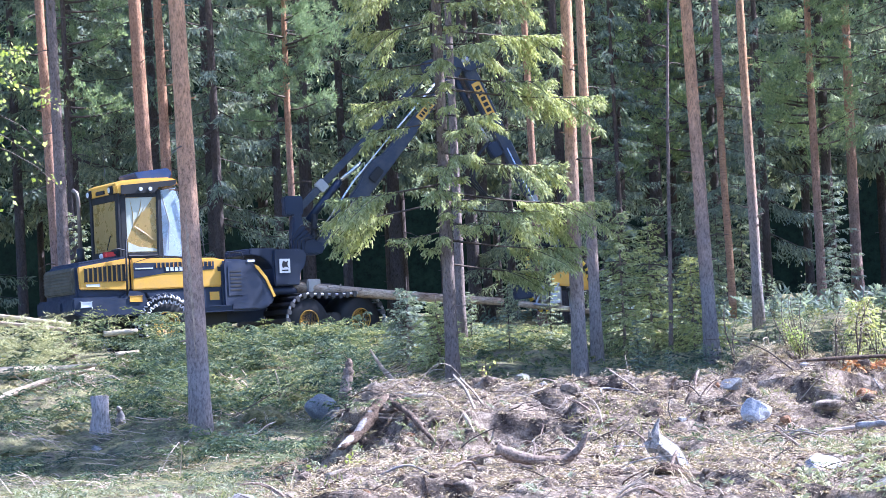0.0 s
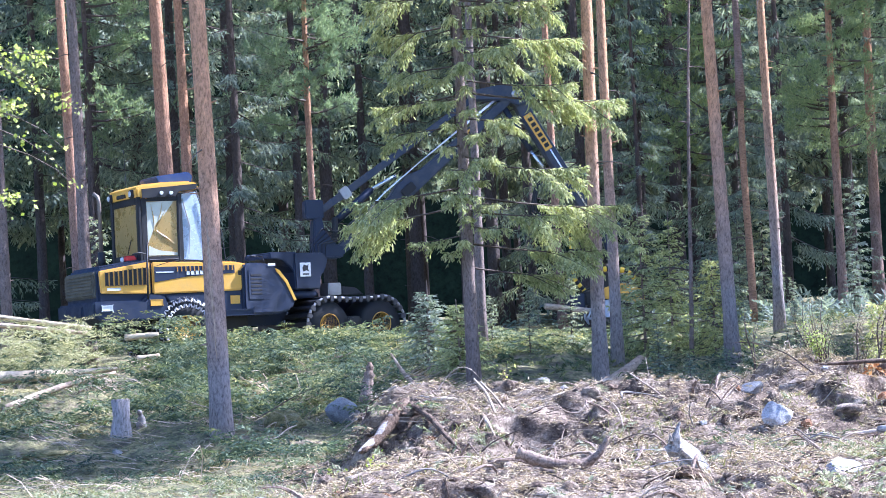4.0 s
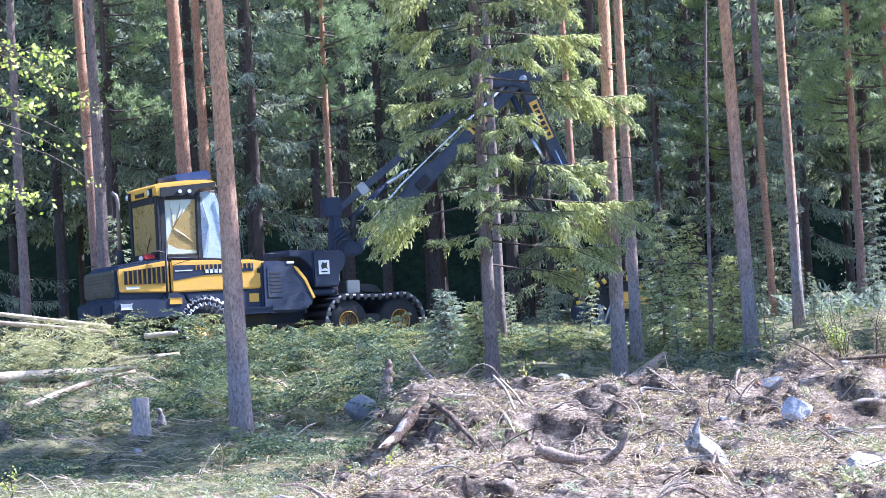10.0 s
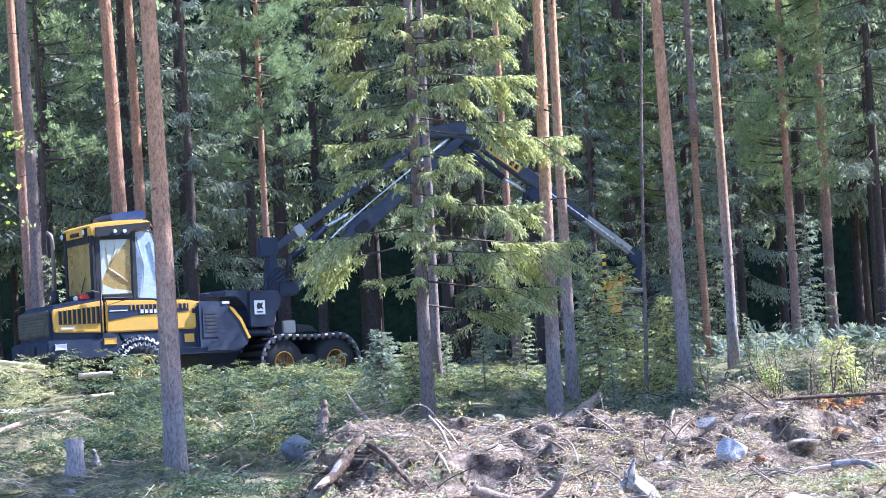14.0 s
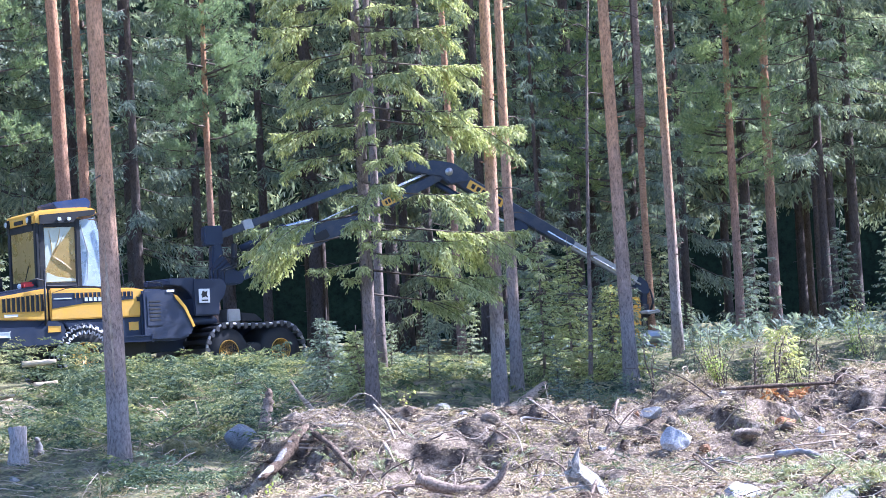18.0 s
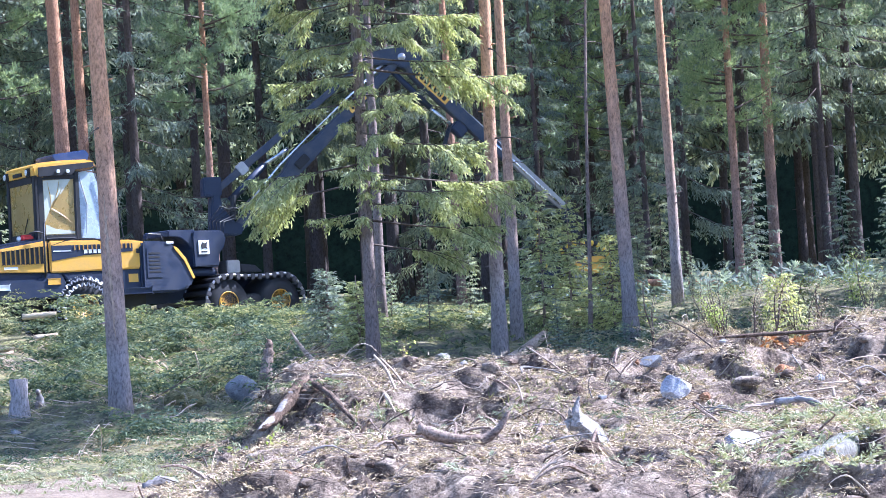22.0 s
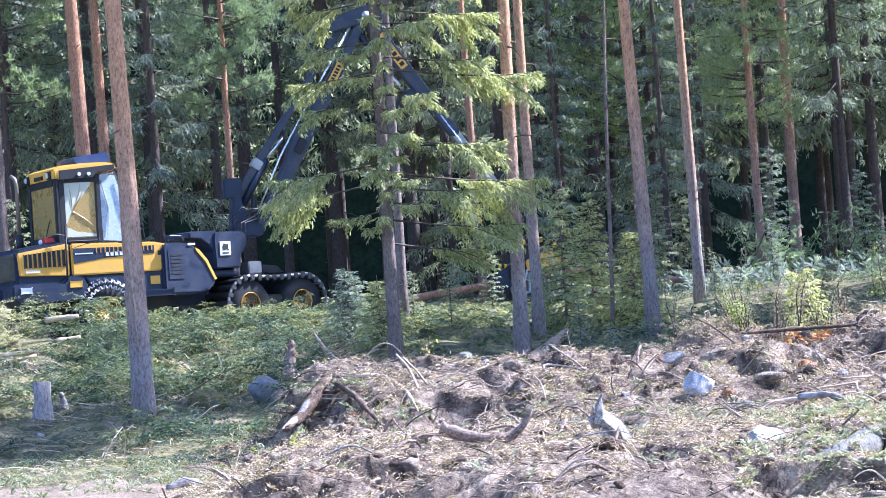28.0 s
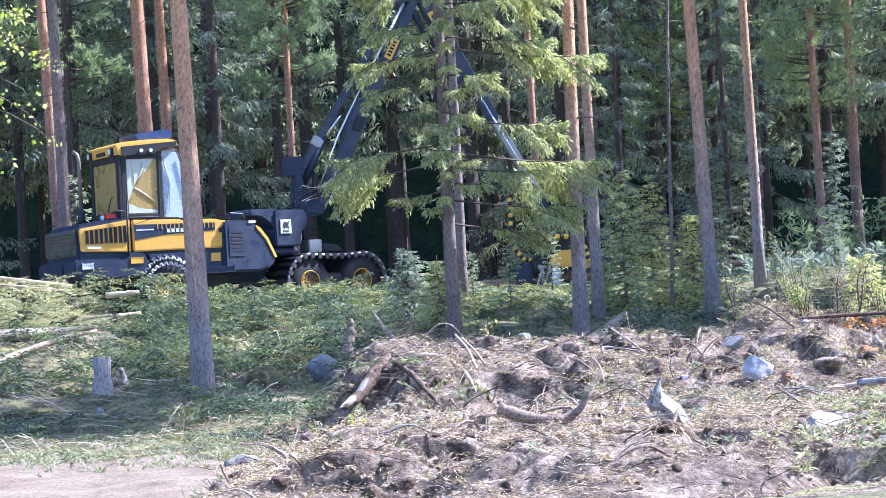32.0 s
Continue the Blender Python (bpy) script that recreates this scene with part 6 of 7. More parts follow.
# torn roots that lie and arch over the heap
for k in range(84):
    x, y = spots.uniform(-1.6, 6.8), spots.uniform(20.8, 33.2)
    a, l = spots.uniform(-0.5, 0.5) + (math.pi if k % 2 else 0), spots.uniform(0.3, 0.75)
    rr = spots.uniform(0.006, 0.018)
    u = np.linspace(0, 1, 5)
    px_, py_ = x + np.cos(a) * l * u + 0.2 * l * np.sin(u * 6 + k), y + np.sin(a) * l * u + 0.2 * l * np.cos(u * 5 + 2 * k)
    pz_ = [ground_at(p, q) for p, q in zip(px_, py_)]
    pts = [(p, q, zz + 0.02 + 0.16 * l * math.sin(w * 3.0)) for p, q, zz, w in zip(px_, py_, pz_, u)]
    branch("torn_root", pts, [rr, rr * 0.9, rr * 0.7, rr * 0.4, 0.004], (M_PEAT, M_TWIG, M_GREYWOOD, M_TWIG)[k % 4], "crooked torn root lying on the heap", "root", 6, 500 + k, 0.15)


def sod(x, y, size, material, seed, tilt):
    """A slab of turf torn up with its roots: a ragged lump with a fringe of rootlets."""
    r = np.random.default_rng(seed)
    bm = bmesh.new()
    bmesh.ops.create_icosphere(bm, subdivisions=3, radius=1.0)
    for v in bm.verts:
        q = v.co * (1 + noise.noise(v.co * 1.6 + Vector((seed, 0, 0))) * 0.45 + noise.noise(v.co * 4.5 + Vector((0, seed, 0))) * 0.22 + noise.noise(v.co * 11) * 0.08)
        v.co = Vector((q.x * size * 0.5, q.y * size * 0.42, max(q.z, -0.5) * size * 0.19))
    me = bpy.data.meshes.new("sod_lump")
    bm.to_mesh(me)
    bm.free()
    me.materials.append(material)
    ob = new("sod_lump", me)
    ob.matrix_basis = pose(x, y, ground_at(x, y) + size * 0.06, *tilt)
    n = int(260 * size)
    a = r.random(n) * 6.283
    o = np.stack([np.cos(a) * size * 0.45, np.sin(a) * size * 0.38, r.uniform(-0.08, 0.2, n) * size], 1)
    d = np.stack([np.cos(a), np.sin(a), r.uniform(-1.2, 0.4, n)], 1) + r.normal(size=(n, 3)) * 0.5
    child("root_fringe", np_mesh("root_fringe", *ribbons(o, d, r.uniform(0.06, 0.22, n), r.uniform(0.004, 0.009, n), r.normal(size=(n, 3)), 0.3), M_FIBRE), ob, "fringe of pale rootlets")
    return tagged(ob, "slab of torn turf bristling with rootlets on the heap", "sod", "torn sods of the heap")


spots = np.random.default_rng(29)
for k in range(64):
    x, y = spots.uniform(-1.5, 7.2), spots.uniform(20.6, 33.3)
    sod(x, y, spots.uniform(0.14, 0.34), (M_PEAT, M_SOIL)[k % 2], 600 + k, (spots.uniform(-10, 14), spots.uniform(-10, 10), spots.uniform(0, 360)))


# ---- moss hummocks ----
def hummock(x, y, w, h, seed, material=M_MOSSPAD, name="moss_hummock", label="yellow-green mossy hummock on the bank", category="moss", group="moss hummocks"):
    bm = bmesh.new()
    bmesh.ops.create_icosphere(bm, subdivisions=4, radius=1.0)
    for v in bm.verts:
        n = noise.noise(v.co * 2.0 + Vector((seed, 0, 0))) * 0.25 + noise.noise(v.co * 6 + Vector((seed, 3, 0))) * 0.1 + noise.noise(v.co * 16) * 0.05
        v.co = v.co * (1 + n)
        v.co = Vector((v.co.x * w / 2, v.co.y * w * 0.45, v.co.z * h))
    me = bpy.data.meshes.new(name)
    bm.to_mesh(me)
    bm.free()
    me.materials.append(material)
    ob = new(name, me)
    ob.location = (x, y, ground_at(x, y))
    tagged(ob, label, category, group)


spots = np.random.default_rng(33)
for k in range(18):
    x, y = spots.uniform(-9.5, -1.6), spots.uniform(37.0, 50.0)
    hummock(x, y, spots.uniform(0.35, 0.8), spots.uniform(0.06, 0.14), k * 7)
hummock(-5.95, 39.3, 0.5, 0.2, 3)
hummock(-2.8, 38.6, 0.6, 0.2, 5)
hummock(-8.2, 46.0, 1.1, 0.16, 9)
hummock(-6.6, 44.0, 0.9, 0.16, 19)


# ---- loose cover ----
def heights(x, y):
    return np.maximum(base_height(x, y), mound_height(x, y))


def stuff(name, verts, faces, material, label, category, smooth=False):
    return tagged(new(name, np_mesh(name, verts, faces, material, smooth)), label, category, kind="stuff")


def brush(x, y, z, length, rise, blade, m=16, seed=0):
    """Cut twigs with their needles: from each (x, y, z) a bent twig with sprays on both sides."""
    r = np.random.default_rng(seed)
    n = len(x)
    a = r.random(n) * 6.283
    el = r.uniform(*rise, n)
    d = np.stack([np.cos(a) * np.cos(el), np.sin(a) * np.cos(el), np.sin(el)], 1)
    side = unit(np.stack([-d[:, 1], d[:, 0], r.normal(size=n) * 0.3], 1))
    L = r.uniform(*length, n)
    u = np.linspace(0.1, 1, m)
    base = np.stack([x, y, z], 1)
    axis = base[:, None] + d[:, None] * (L[:, None] * u)[..., None]
    axis[..., 2] -= 0.35 * L[:, None] * u ** 2 * np.maximum(el, 0.1)[:, None]
    O = np.repeat(axis[:, :, None], 2, 2)
    sg = np.array([-1, 1])[None, None, :, None]
    w = (1.25 - u)[None, :, None, None]
    D = d[:, None, None] * 0.8 + side[:, None, None] * sg * 0.9 + r.normal(size=(n, m, 2, 3)) * 0.3
    O = O + side[:, None, None] * sg * r.uniform(0, 0.16, (n, m, 2, 1)) * L[:, None, None, None] * w
    l = blade[0] * r.uniform(0.6, 1.4, n * m * 2)
    return ribbons(O.reshape(-1, 3), D.reshape(-1, 3), l, l * blade[1] / blade[0], np.array([0, -0.35, 1.0]) + r.normal(size=(n * m * 2, 3)) * 0.6)


def cut_boughs(x, y, z, length, rise, finger, seed, twig=0.12, step=0.1):
    """Cut spruce boughs thrown down every way."""
    r = np.random.default_rng(seed)
    s = np.linspace(0, 1, 5)
    O, D, L, F = [], [], [], []
    for px_, py_, pz_ in zip(x, y, z):
        a, el, l = r.random() * 6.283, r.uniform(*rise), r.uniform(*length)
        pts = np.array([px_, py_, pz_]) + np.outer(s * l, [math.cos(a) * math.cos(el), math.sin(a) * math.cos(el), math.sin(el)])
        pts[:, 2] -= 0.4 * l * max(el, 0.1) * s ** 2
        o, d, q, f = bough_sprays(pts, r, twig, step, finger[0], 0.35, 0.1, 0.36, 0.4)
        O.append(o), D.append(d), L.append(q), F.append(f + r.normal(size=3) * 0.3)
    O, D, L, F = (np.concatenate(q) for q in (O, D, L, F))
    return ribbons(O, D, L, finger[1] * r.uniform(0.7, 1.3, len(O)), F)


def scatter(n, x0, x1, y0, y1, seed, keep=None):
    r = np.random.default_rng(seed)
    x, y = r.uniform(x0, x1, n), r.uniform(y0, y1, n)
    if keep is not None:
        k = keep(x, y, r)
        x, y = x[k], y[k]
    return x, y, heights(x, y)


bare = lambda x, y: (x > -9.4) & (x < -6.1) & (y > 44.5) & (y < 51.9)
patch = lambda x, y, r: (vnoise(x, y, 1.5, 6) + 0.18 * r.random(len(x)) > 0.61) & (~bare(x, y) | (r.random(len(x)) < 0.12))
# the heap of cut spruce tops in front of the machine
x, y, z = scatter(1300, -12.5, 1.5, 49.6, 53.4, 31, lambda x, y, r: (x > -6.2) | (y > 52.2))
heap = np.interp(y, [49.6, 51.2, 52.3, 53.4], [0.15, 0.55, 0.85, 0.6]) * np.interp(x, [-12, -9, -8, -7.2, -5.4, -4.6, -0.6, 0.4, 1.5], [0.8, 0.85, 1.05, 1.5, 1.0, 0.5, 0.4, 0.3, 0.2]) * (0.6 + 0.7 * vnoise(x, y, 1.4, 5))
stuff("cut_brush", *cut_boughs(x, y, z + np.random.default_rng(1).random(len(x)) * heap, (0.4, 1.1), (-0.1, 0.7), (0.085, 0.020), 41, 0.11, 0.085), M_SLASH, "heaped green spruce tops left from cutting", "brush")
x, y, z = scatter(950, -12.0, -0.5, 39.5, 50.0, 32, patch)
stuff("cut_brush", *cut_boughs(x, y, z + 0.05 + np.random.default_rng(2).random(len(x)) * 0.3, (0.35, 0.9), (0.0, 0.9), (0.10, 0.024), 42, 0.11, 0.085), M_SLASH, "green spruce slash scattered down the bank", "brush")
x, y, z = scatter(900, -10.5, -0.4, 30.0, 40.0, 33, patch)
stuff("cut_brush", *cut_boughs(x, y, z + 0.02 + np.random.default_rng(3).random(len(x)) * 0.1, (0.2, 0.55), (-0.05, 0.35), (0.06, 0.014), 43, 0.09, 0.07), M_SLASH, "low green slash at the foot of the bank", "brush")
x, y, z = scatter(1000, -10.5, -1.2, 28.9, 40.0, 38, lambda x, y, r: vnoise(x, y, 0.9, 5) + 0.5 * r.random(len(x)) > 0.55)
stuff("cut_brush", *cut_boughs(x, y, z + 0.01, (0.15, 0.4), (-0.05, 0.5), (0.045, 0.010), 48, 0.08, 0.06), M_SLASH, "low tufts of slash and sprigs beside the road", "brush")
x, y, z = scatter(1000, -12, 0.5, 29.0, 51.0, 34, lambda x, y, r: vnoise(x, y, 1.2, 0) + 0.3 * r.random(len(x)) > 0.6)
stuff("dry_brush", *brush(x, y, z + 0.03, (0.2, 0.6), (-0.05, 0.4), (0.055, 0.009), 16, 44), M_DRYSLASH, "dry yellow-brown slash among the green", "brush")
x, y, z = scatter(520, -11.5, -7.4, 49.6, 52.6, 134)
stuff("pale_sprigs", *brush(x, y, z + 0.15 + 0.85 * np.random.default_rng(5).random(len(x)), (0.3, 0.8), (-0.1, 0.7), (0.06, 0.010), 30, 144), M_PALEGREEN, "pale dry spruce tops behind the machine", "brush")
x, y, z = scatter(900, -3.5, 4.5, 52.0, 60.0, 135)
stuff("undergrowth", *brush(x, y, z, (0.12, 0.3), (0.1, 1.0), (0.05, 0.013), 14, 145), M_SLASH, "low green undergrowth behind the soil heap", "undergrowth")
x, y, z = scatter(520, -0.8, 3.6, 36.4, 49.0, 40)
stuff("undergrowth", *brush(x, y, z, (0.08, 0.24), (0.1, 1.2), (0.05, 0.014), 18, 51), M_SLASH, "ankle-high green growth behind the soil heap", "undergrowth")
x, y, z = scatter(420, 3.4, 10.0, 35.8, 44.0, 54, lambda x, y, r: vnoise(x, y, 1.1, 2) + 0.4 * r.random(len(x)) > 0.6)
stuff("dry_brush", *brush(x, y, z, (0.2, 0.6), (0.2, 1.3), (0.055, 0.011), 18, 55), M_DRYSLASH, "dry brown brush behind the crest", "brush")
x, y, z = scatter(360, 3.4, 11.0, 36.5, 46.0, 56, lambda x, y, r: vnoise(x, y, 1.3, 5) + 0.4 * r.random(len(x)) > 0.65)
stuff("undergrowth", *brush(x, y, z, (0.25, 0.7), (0.3, 1.3), (0.06, 0.017), 22, 57), M_PALEGREEN, "light green bushes behind the crest", "undergrowth")
# separate heaps of tops further down the bank
hr = np.random.default_rng(9)
hx, hy, hz = [], [], []
for cx, cy, rad, hgt in [(-5.67, 51.7, 0.7, 0.42), (-9.8, 49.0, 1.1, 0.5), (-5.4, 49.6, 0.9, 0.2), (-4.4, 48.4, 0.8, 0.22), (-3.0, 49.4, 1.0, 0.2), (-1.6, 48.4, 0.9, 0.2), (-0.4, 49.4, 0.9, 0.2), (-2.4, 46.2, 0.7, 0.35), (-4.9, 45.6, 0.7, 0.4),
                         (-5.0, 42.2, 0.55, 0.5), (-4.3, 41.2, 0.5, 0.25), (-7.4, 41.4, 0.8, 0.3), (-9.2, 43.0, 0.9, 0.35), (-2.7, 42.6, 0.6, 0.3), (-8.6, 36.5, 0.8, 0.2), (-6.4, 35.0, 0.7, 0.18), (-3.0, 34.6, 0.6, 0.2), (-1.9, 33.4, 0.6, 0.2), *[(hr.uniform(-10.5, -0.8), hr.uniform(38.5, 49.5), hr.uniform(0.3, 0.55), hr.uniform(0.25, 0.5)) for _ in range(34)]]:
    q = int(100 * rad ** 2)
    rr, aa = rad * np.sqrt(hr.random(q)), hr.random(q) * 6.283
    px_, py_ = cx + rr * np.cos(aa), cy + rr * np.sin(aa)
    hx.append(px_), hy.append(py_), hz.append(heights(px_, py_) + 1.7 * hgt * (1 - (rr / rad) ** 2) * hr.uniform(0.3, 1, q))
stuff("cut_brush", *cut_boughs(np.concatenate(hx), np.concatenate(hy), np.concatenate(hz), (0.3, 0.8), (-0.3, 0.6), (0.085, 0.019), 47, 0.11, 0.085), M_SLASH, "small heaps of green spruce tops on the bank", "brush")
x, y, z = scatter(420, -8.0, 0.5, 26.2, 29.8, 52, lambda x, y, r: vnoise(x, y, 0.7, 1) + 0.4 * r.random(len(x)) > 0.62)
stuff("grass_tufts", *brush(x, y, z, (0.08, 0.3), (0.4, 1.4), (0.05, 0.011), 16, 53), M_PALEGREEN, "pale yellow-green tufts at the road edge", "grass")
# undergrowth behind the heap and to the forest edge
x, y, z = scatter(520, -1.6, 5.0, 47.8, 53.0, 37, lambda x, y, r: vnoise(x, y, 0.9, 3) + 0.4 * r.random(len(x)) > 0.55)
stuff("undergrowth", *cut_boughs(x, y, z, (0.25, 0.6), (0.3, 1.2), (0.08, 0.02), 50, 0.11, 0.09), M_SLASH, "dark green shrubs on the shelf below the machine", "undergrowth")
x, y, z = scatter(420, -1.2, 7.0, 37.2, 45.5, 39, lambda x, y, r: (x < -0.7) | (x > 3.0))
stuff("undergrowth", *cut_boughs(x, y, z, (0.25, 0.7), (0.3, 1.2), (0.08, 0.02), 49, 0.11, 0.09), M_SLASH, "leafy green shrubs close behind the soil heap", "undergrowth")
x, y, z = scatter(1900, 0.2, 14.0, 37.5, 60.0, 35, lambda x, y, r: (vnoise(x, y, 2.6, 2) + 0.5 * r.random(len(x)) > 0.5) & ((y < 52.0) | (x > 4.5)) & ((x > 3.0) | (y > 49.0)))
stuff("undergrowth", *brush(x, y, z, (0.2, 0.55), (0.2, 1.2), (0.05, 0.014), 20, 45), M_SLASH, "knee-high green undergrowth at the forest edge", "undergrowth")
x, y, z = scatter(800, -16, 16, 53.5, 66.0, 36, lambda x, y, r: (x > 4.0) | (y > 63.0))
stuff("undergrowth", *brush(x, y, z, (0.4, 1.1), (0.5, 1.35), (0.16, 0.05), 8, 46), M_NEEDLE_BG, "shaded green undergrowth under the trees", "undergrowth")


def turf(x, y, z, size, seed, spread=0.5):
    r = np.random.default_rng(seed)
    n = len(x)
    D = np.stack([r.normal(size=n) * spread, r.normal(size=n) * spread, np.ones(n)], 1)
    l = r.uniform(*size, n)
    return diamonds(np.stack([x, y, z - 0.02], 1), D, l, l * 0.09)


x, y, z = scatter(52000, -11, 0.3, 28.8, 51.5, 51, lambda x, y, r: (vnoise(x, y, 1.1, 4) + 0.3 * r.random(len(x)) > 0.72) | (bare(x, y) & (r.random(len(x)) < 0.7)))
stuff("grass", *turf(x, y, z, (0.03, 0.10), 52, 1.0), M_MOSS, "short pale grass and moss on the bank", "grass")
x, y, z = scatter(20000, -2.6, 9.0, 21.4, 30.5, 53, lambda x, y, r: vnoise(x, y, 1.0, 7) + 0.3 * r.random(len(x)) + np.interp(x, [3, 5], [0, 0.3]) * (y < 25) > 0.85)
stuff("grass", *turf(x, y, z, (0.05, 0.18), 54, 0.8), M_MOSS, "tufts of dry grass on the dug soil", "grass")
x, y, z = scatter(420, -2.2, 9.0, 23.5, 34.0, 55, lambda x, y, r: vnoise(x, y, 1.0, 1) + 0.3 * r.random(len(x)) > 0.78)
stuff("dry_brush", *brush(x, y, z, (0.12, 0.35), (0.0, 0.6), (0.05, 0.008), 16, 56), M_DRYSLASH, "dry yellow-green moss and twigs on the heap", "brush")
x, y, z = scatter(420, 2.0, 9.0, 22.5, 27.5, 57, lambda x, y, r: vnoise(x, y, 1.4, 3) + 0.3 * r.random(len(x)) > 0.6)
stuff("cut_brush", *brush(x, y, z, (0.2, 0.45), (0.0, 0.6), (0.05, 0.009), 20, 58), M_SLASH, "grey-green juniper-like slash at the heap's foot", "brush")


def sticks(n, x0, x1, y0, y1, length, radius, rise, seed, keep=None, rings=5):
    """Many bent twigs and rootlets lying every way."""
    r = np.random.default_rng(seed)
    x, y, z = scatter(n, x0, x1, y0, y1, seed, keep)
    n = len(x)
    a, el, L = r.random(n) * 6.283, r.uniform(*rise, n), r.uniform(*length, n) * r.uniform(0.5, 1, n)
    d = np.stack([np.cos(a) * np.cos(el), np.sin(a) * np.cos(el), np.sin(el)], 1)
    side = unit(np.cross(d, r.normal(size=(n, 3))))
    side2 = np.cross(d, side)
    u = np.linspace(0, 1, rings)
    bend = r.normal(size=n) * 0.24 * L
    c = np.stack([x, y, z + 0.01], 1)[:, None] + d[:, None] * (L[:, None] * u)[..., None] + side[:, None] * (bend[:, None] * np.sin(u * 3.1))[..., None]
    rad = (r.uniform(*radius, n)[:, None] * (1 - 0.7 * u))[..., None]
    ring = np.stack([c + side[:, None] * rad, c + (-0.5 * side + 0.87 * side2)[:, None] * rad, c + (-0.5 * side - 0.87 * side2)[:, None] * rad], 2)
    v = ring.reshape(-1, 3)
    i = np.arange(n * 3 * rings).reshape(n, rings, 3)
    j = np.roll(i, -1, axis=2)
    f = np.stack([i[:, :-1], i[:, 1:], j[:, 1:], j[:, :-1]], -1).reshape(-1, 4)
    return v, f


def matted(x, y):
    """How thickly roots and stalks cover the heap, 0 to 1: on humps, seldom in hollows."""
    wx, wy = x + 0.5 * (vnoise(x, y, 0.6, 1) - 0.5), y + 0.5 * (vnoise(x, y, 0.6, 2) - 0.5)
    hump = 1 - np.abs(2 * vnoise(wx, wy * 1.3, 0.75, 4) - 1)
    return np.clip((0.55 * hump + 0.6 * vnoise(x, y, 0.5, 6) - 0.42) * 4.0, 0.04, 1)


def fibres(n, x0, x1, y0, y1, length, seed):
    """Matted rootlets and needles: thin slivers that lie together in swirls."""
    r = np.random.default_rng(seed)
    x, y, z = scatter(n, x0, x1, y0, y1, seed, lambda x, y, r: (mound_height(x, y) > base_height(x, y) - 0.02) & (r.random(len(x)) < matted(x, y)))
    n = len(x)
    a = 9 * vnoise(x, y, 0.9, 2) + r.normal(size=n) * 1.1
    D = np.stack([np.cos(a), np.sin(a), r.normal(size=n) * 0.35 + 0.1], 1)
    l = r.uniform(*length, n) * r.uniform(0.4, 1, n)
    return diamonds(np.stack([x, y, z + r.uniform(-0.01, 0.07, n)], 1), D, l, r.uniform(0.004, 0.011, n))


on_heap = lambda x, y, r: (mound_height(x, y) > base_height(x, y) - 0.02)
on_mats = lambda x, y, r: on_heap(x, y, r) & (r.random(len(x)) < 0.15 + matted(x, y))
stuff("twig_litter", *sticks(8000, -2.4, 7.8, 19.2, 35.0, (0.08, 0.4), (0.002, 0.006), (-0.15, 0.3), 61, on_mats, 4), M_TWIG, "pale dry twigs and rootlets strewn over the heap", "twigs")
stuff("twig_litter", *sticks(3000, -2.4, 7.8, 19.2, 35.0, (0.1, 0.45), (0.003, 0.008), (-0.15, 0.35), 62, on_heap, 4), M_TWIG_DARK, "dark dry twigs and rootlets in the heap", "twigs")
r = np.random.default_rng(64)
x, y, z = scatter(60000, -10.5, 0.2, 28.6, 50.5, 164, lambda x, y, r: vnoise(x, y, 0.6, 3) + 0.4 * r.random(len(x)) > 0.5)
D = np.stack([r.normal(size=len(x)), r.normal(size=len(x)), r.normal(size=len(x)) * 0.3 + 0.15], 1)
stuff("needle_litter", *diamonds(np.stack([x, y, z + r.uniform(0, 0.04, len(x))], 1), D, r.uniform(0.03, 0.11, len(x)), r.uniform(0.005, 0.012, len(x))), M_LITTER, "dry litter of needles, stalks and bark on the bank", "litter")
x, y, z = scatter(4600, -2.2, 7.7, 19.4, 35.2, 165, on_mats)
stuff("heather_roots", *brush(x, y, z, (0.06, 0.24), (-0.2, 0.7), (0.045, 0.009), 12, 166), M_HEATH, "dry brown heather and matted roots on the heap", "roots")


def root_arcs(n, seed, thick):
    """Curved torn roots that leave the soil and bend back into it."""
    r = np.random.default_rng(seed)
    x, y, z = scatter(n, -1.9, 7.6, 19.4, 34.6, seed, on_heap)
    out = []
    for px_, py_, pz_ in zip(x, y, z):
        a, bend, l = r.random() * 6.283, r.normal() * 1.3, r.uniform(0.25, 0.8)
        t = np.linspace(0, 1, 8)
        h = a + bend * t + 0.35 * np.sin(9 * t + a)
        q = np.cumsum(np.stack([np.cos(h), np.sin(h), np.zeros(8)], 1) * l / 7, 0)
        q[:, 2] = np.sin(math.pi * t) * l * r.uniform(0.05, 0.4) + t * r.uniform(-0.1, 0.2) - 0.02
        out.append(tube(q + [px_, py_, pz_], r.uniform(*thick) * (1.15 - 0.85 * t), 5))
    return joined(out)


stuff("torn_roots", *root_arcs(70, 71, (0.004, 0.013)), M_TWIG, "pale curved roots torn out of the soil", "roots")
stuff("torn_roots", *root_arcs(110, 72, (0.008, 0.024)), M_ROOT, "brown curved roots torn out of the soil", "roots")
stuff("root_fibres", *fibres(190000, -2.3, 7.6, 19.0, 35.0, (0.02, 0.10), 63), M_FIBRE, "fine pale root fibres in the dug soil", "fibres")
stuff("twig_litter", *sticks(2600, -11.5, 0.0, 30.0, 51.0, (0.2, 0.9), (0.004, 0.012), (-0.05, 0.5), 64), M_TWIG, "dry grey twigs in the slash", "twigs")
stuff("twig_litter", *sticks(420, -0.5, 12.0, 33.0, 37.0, (0.2, 0.8), (0.003, 0.009), (0.0, 0.9), 65), M_TWIG, "dry twigs standing along the crest", "twigs")


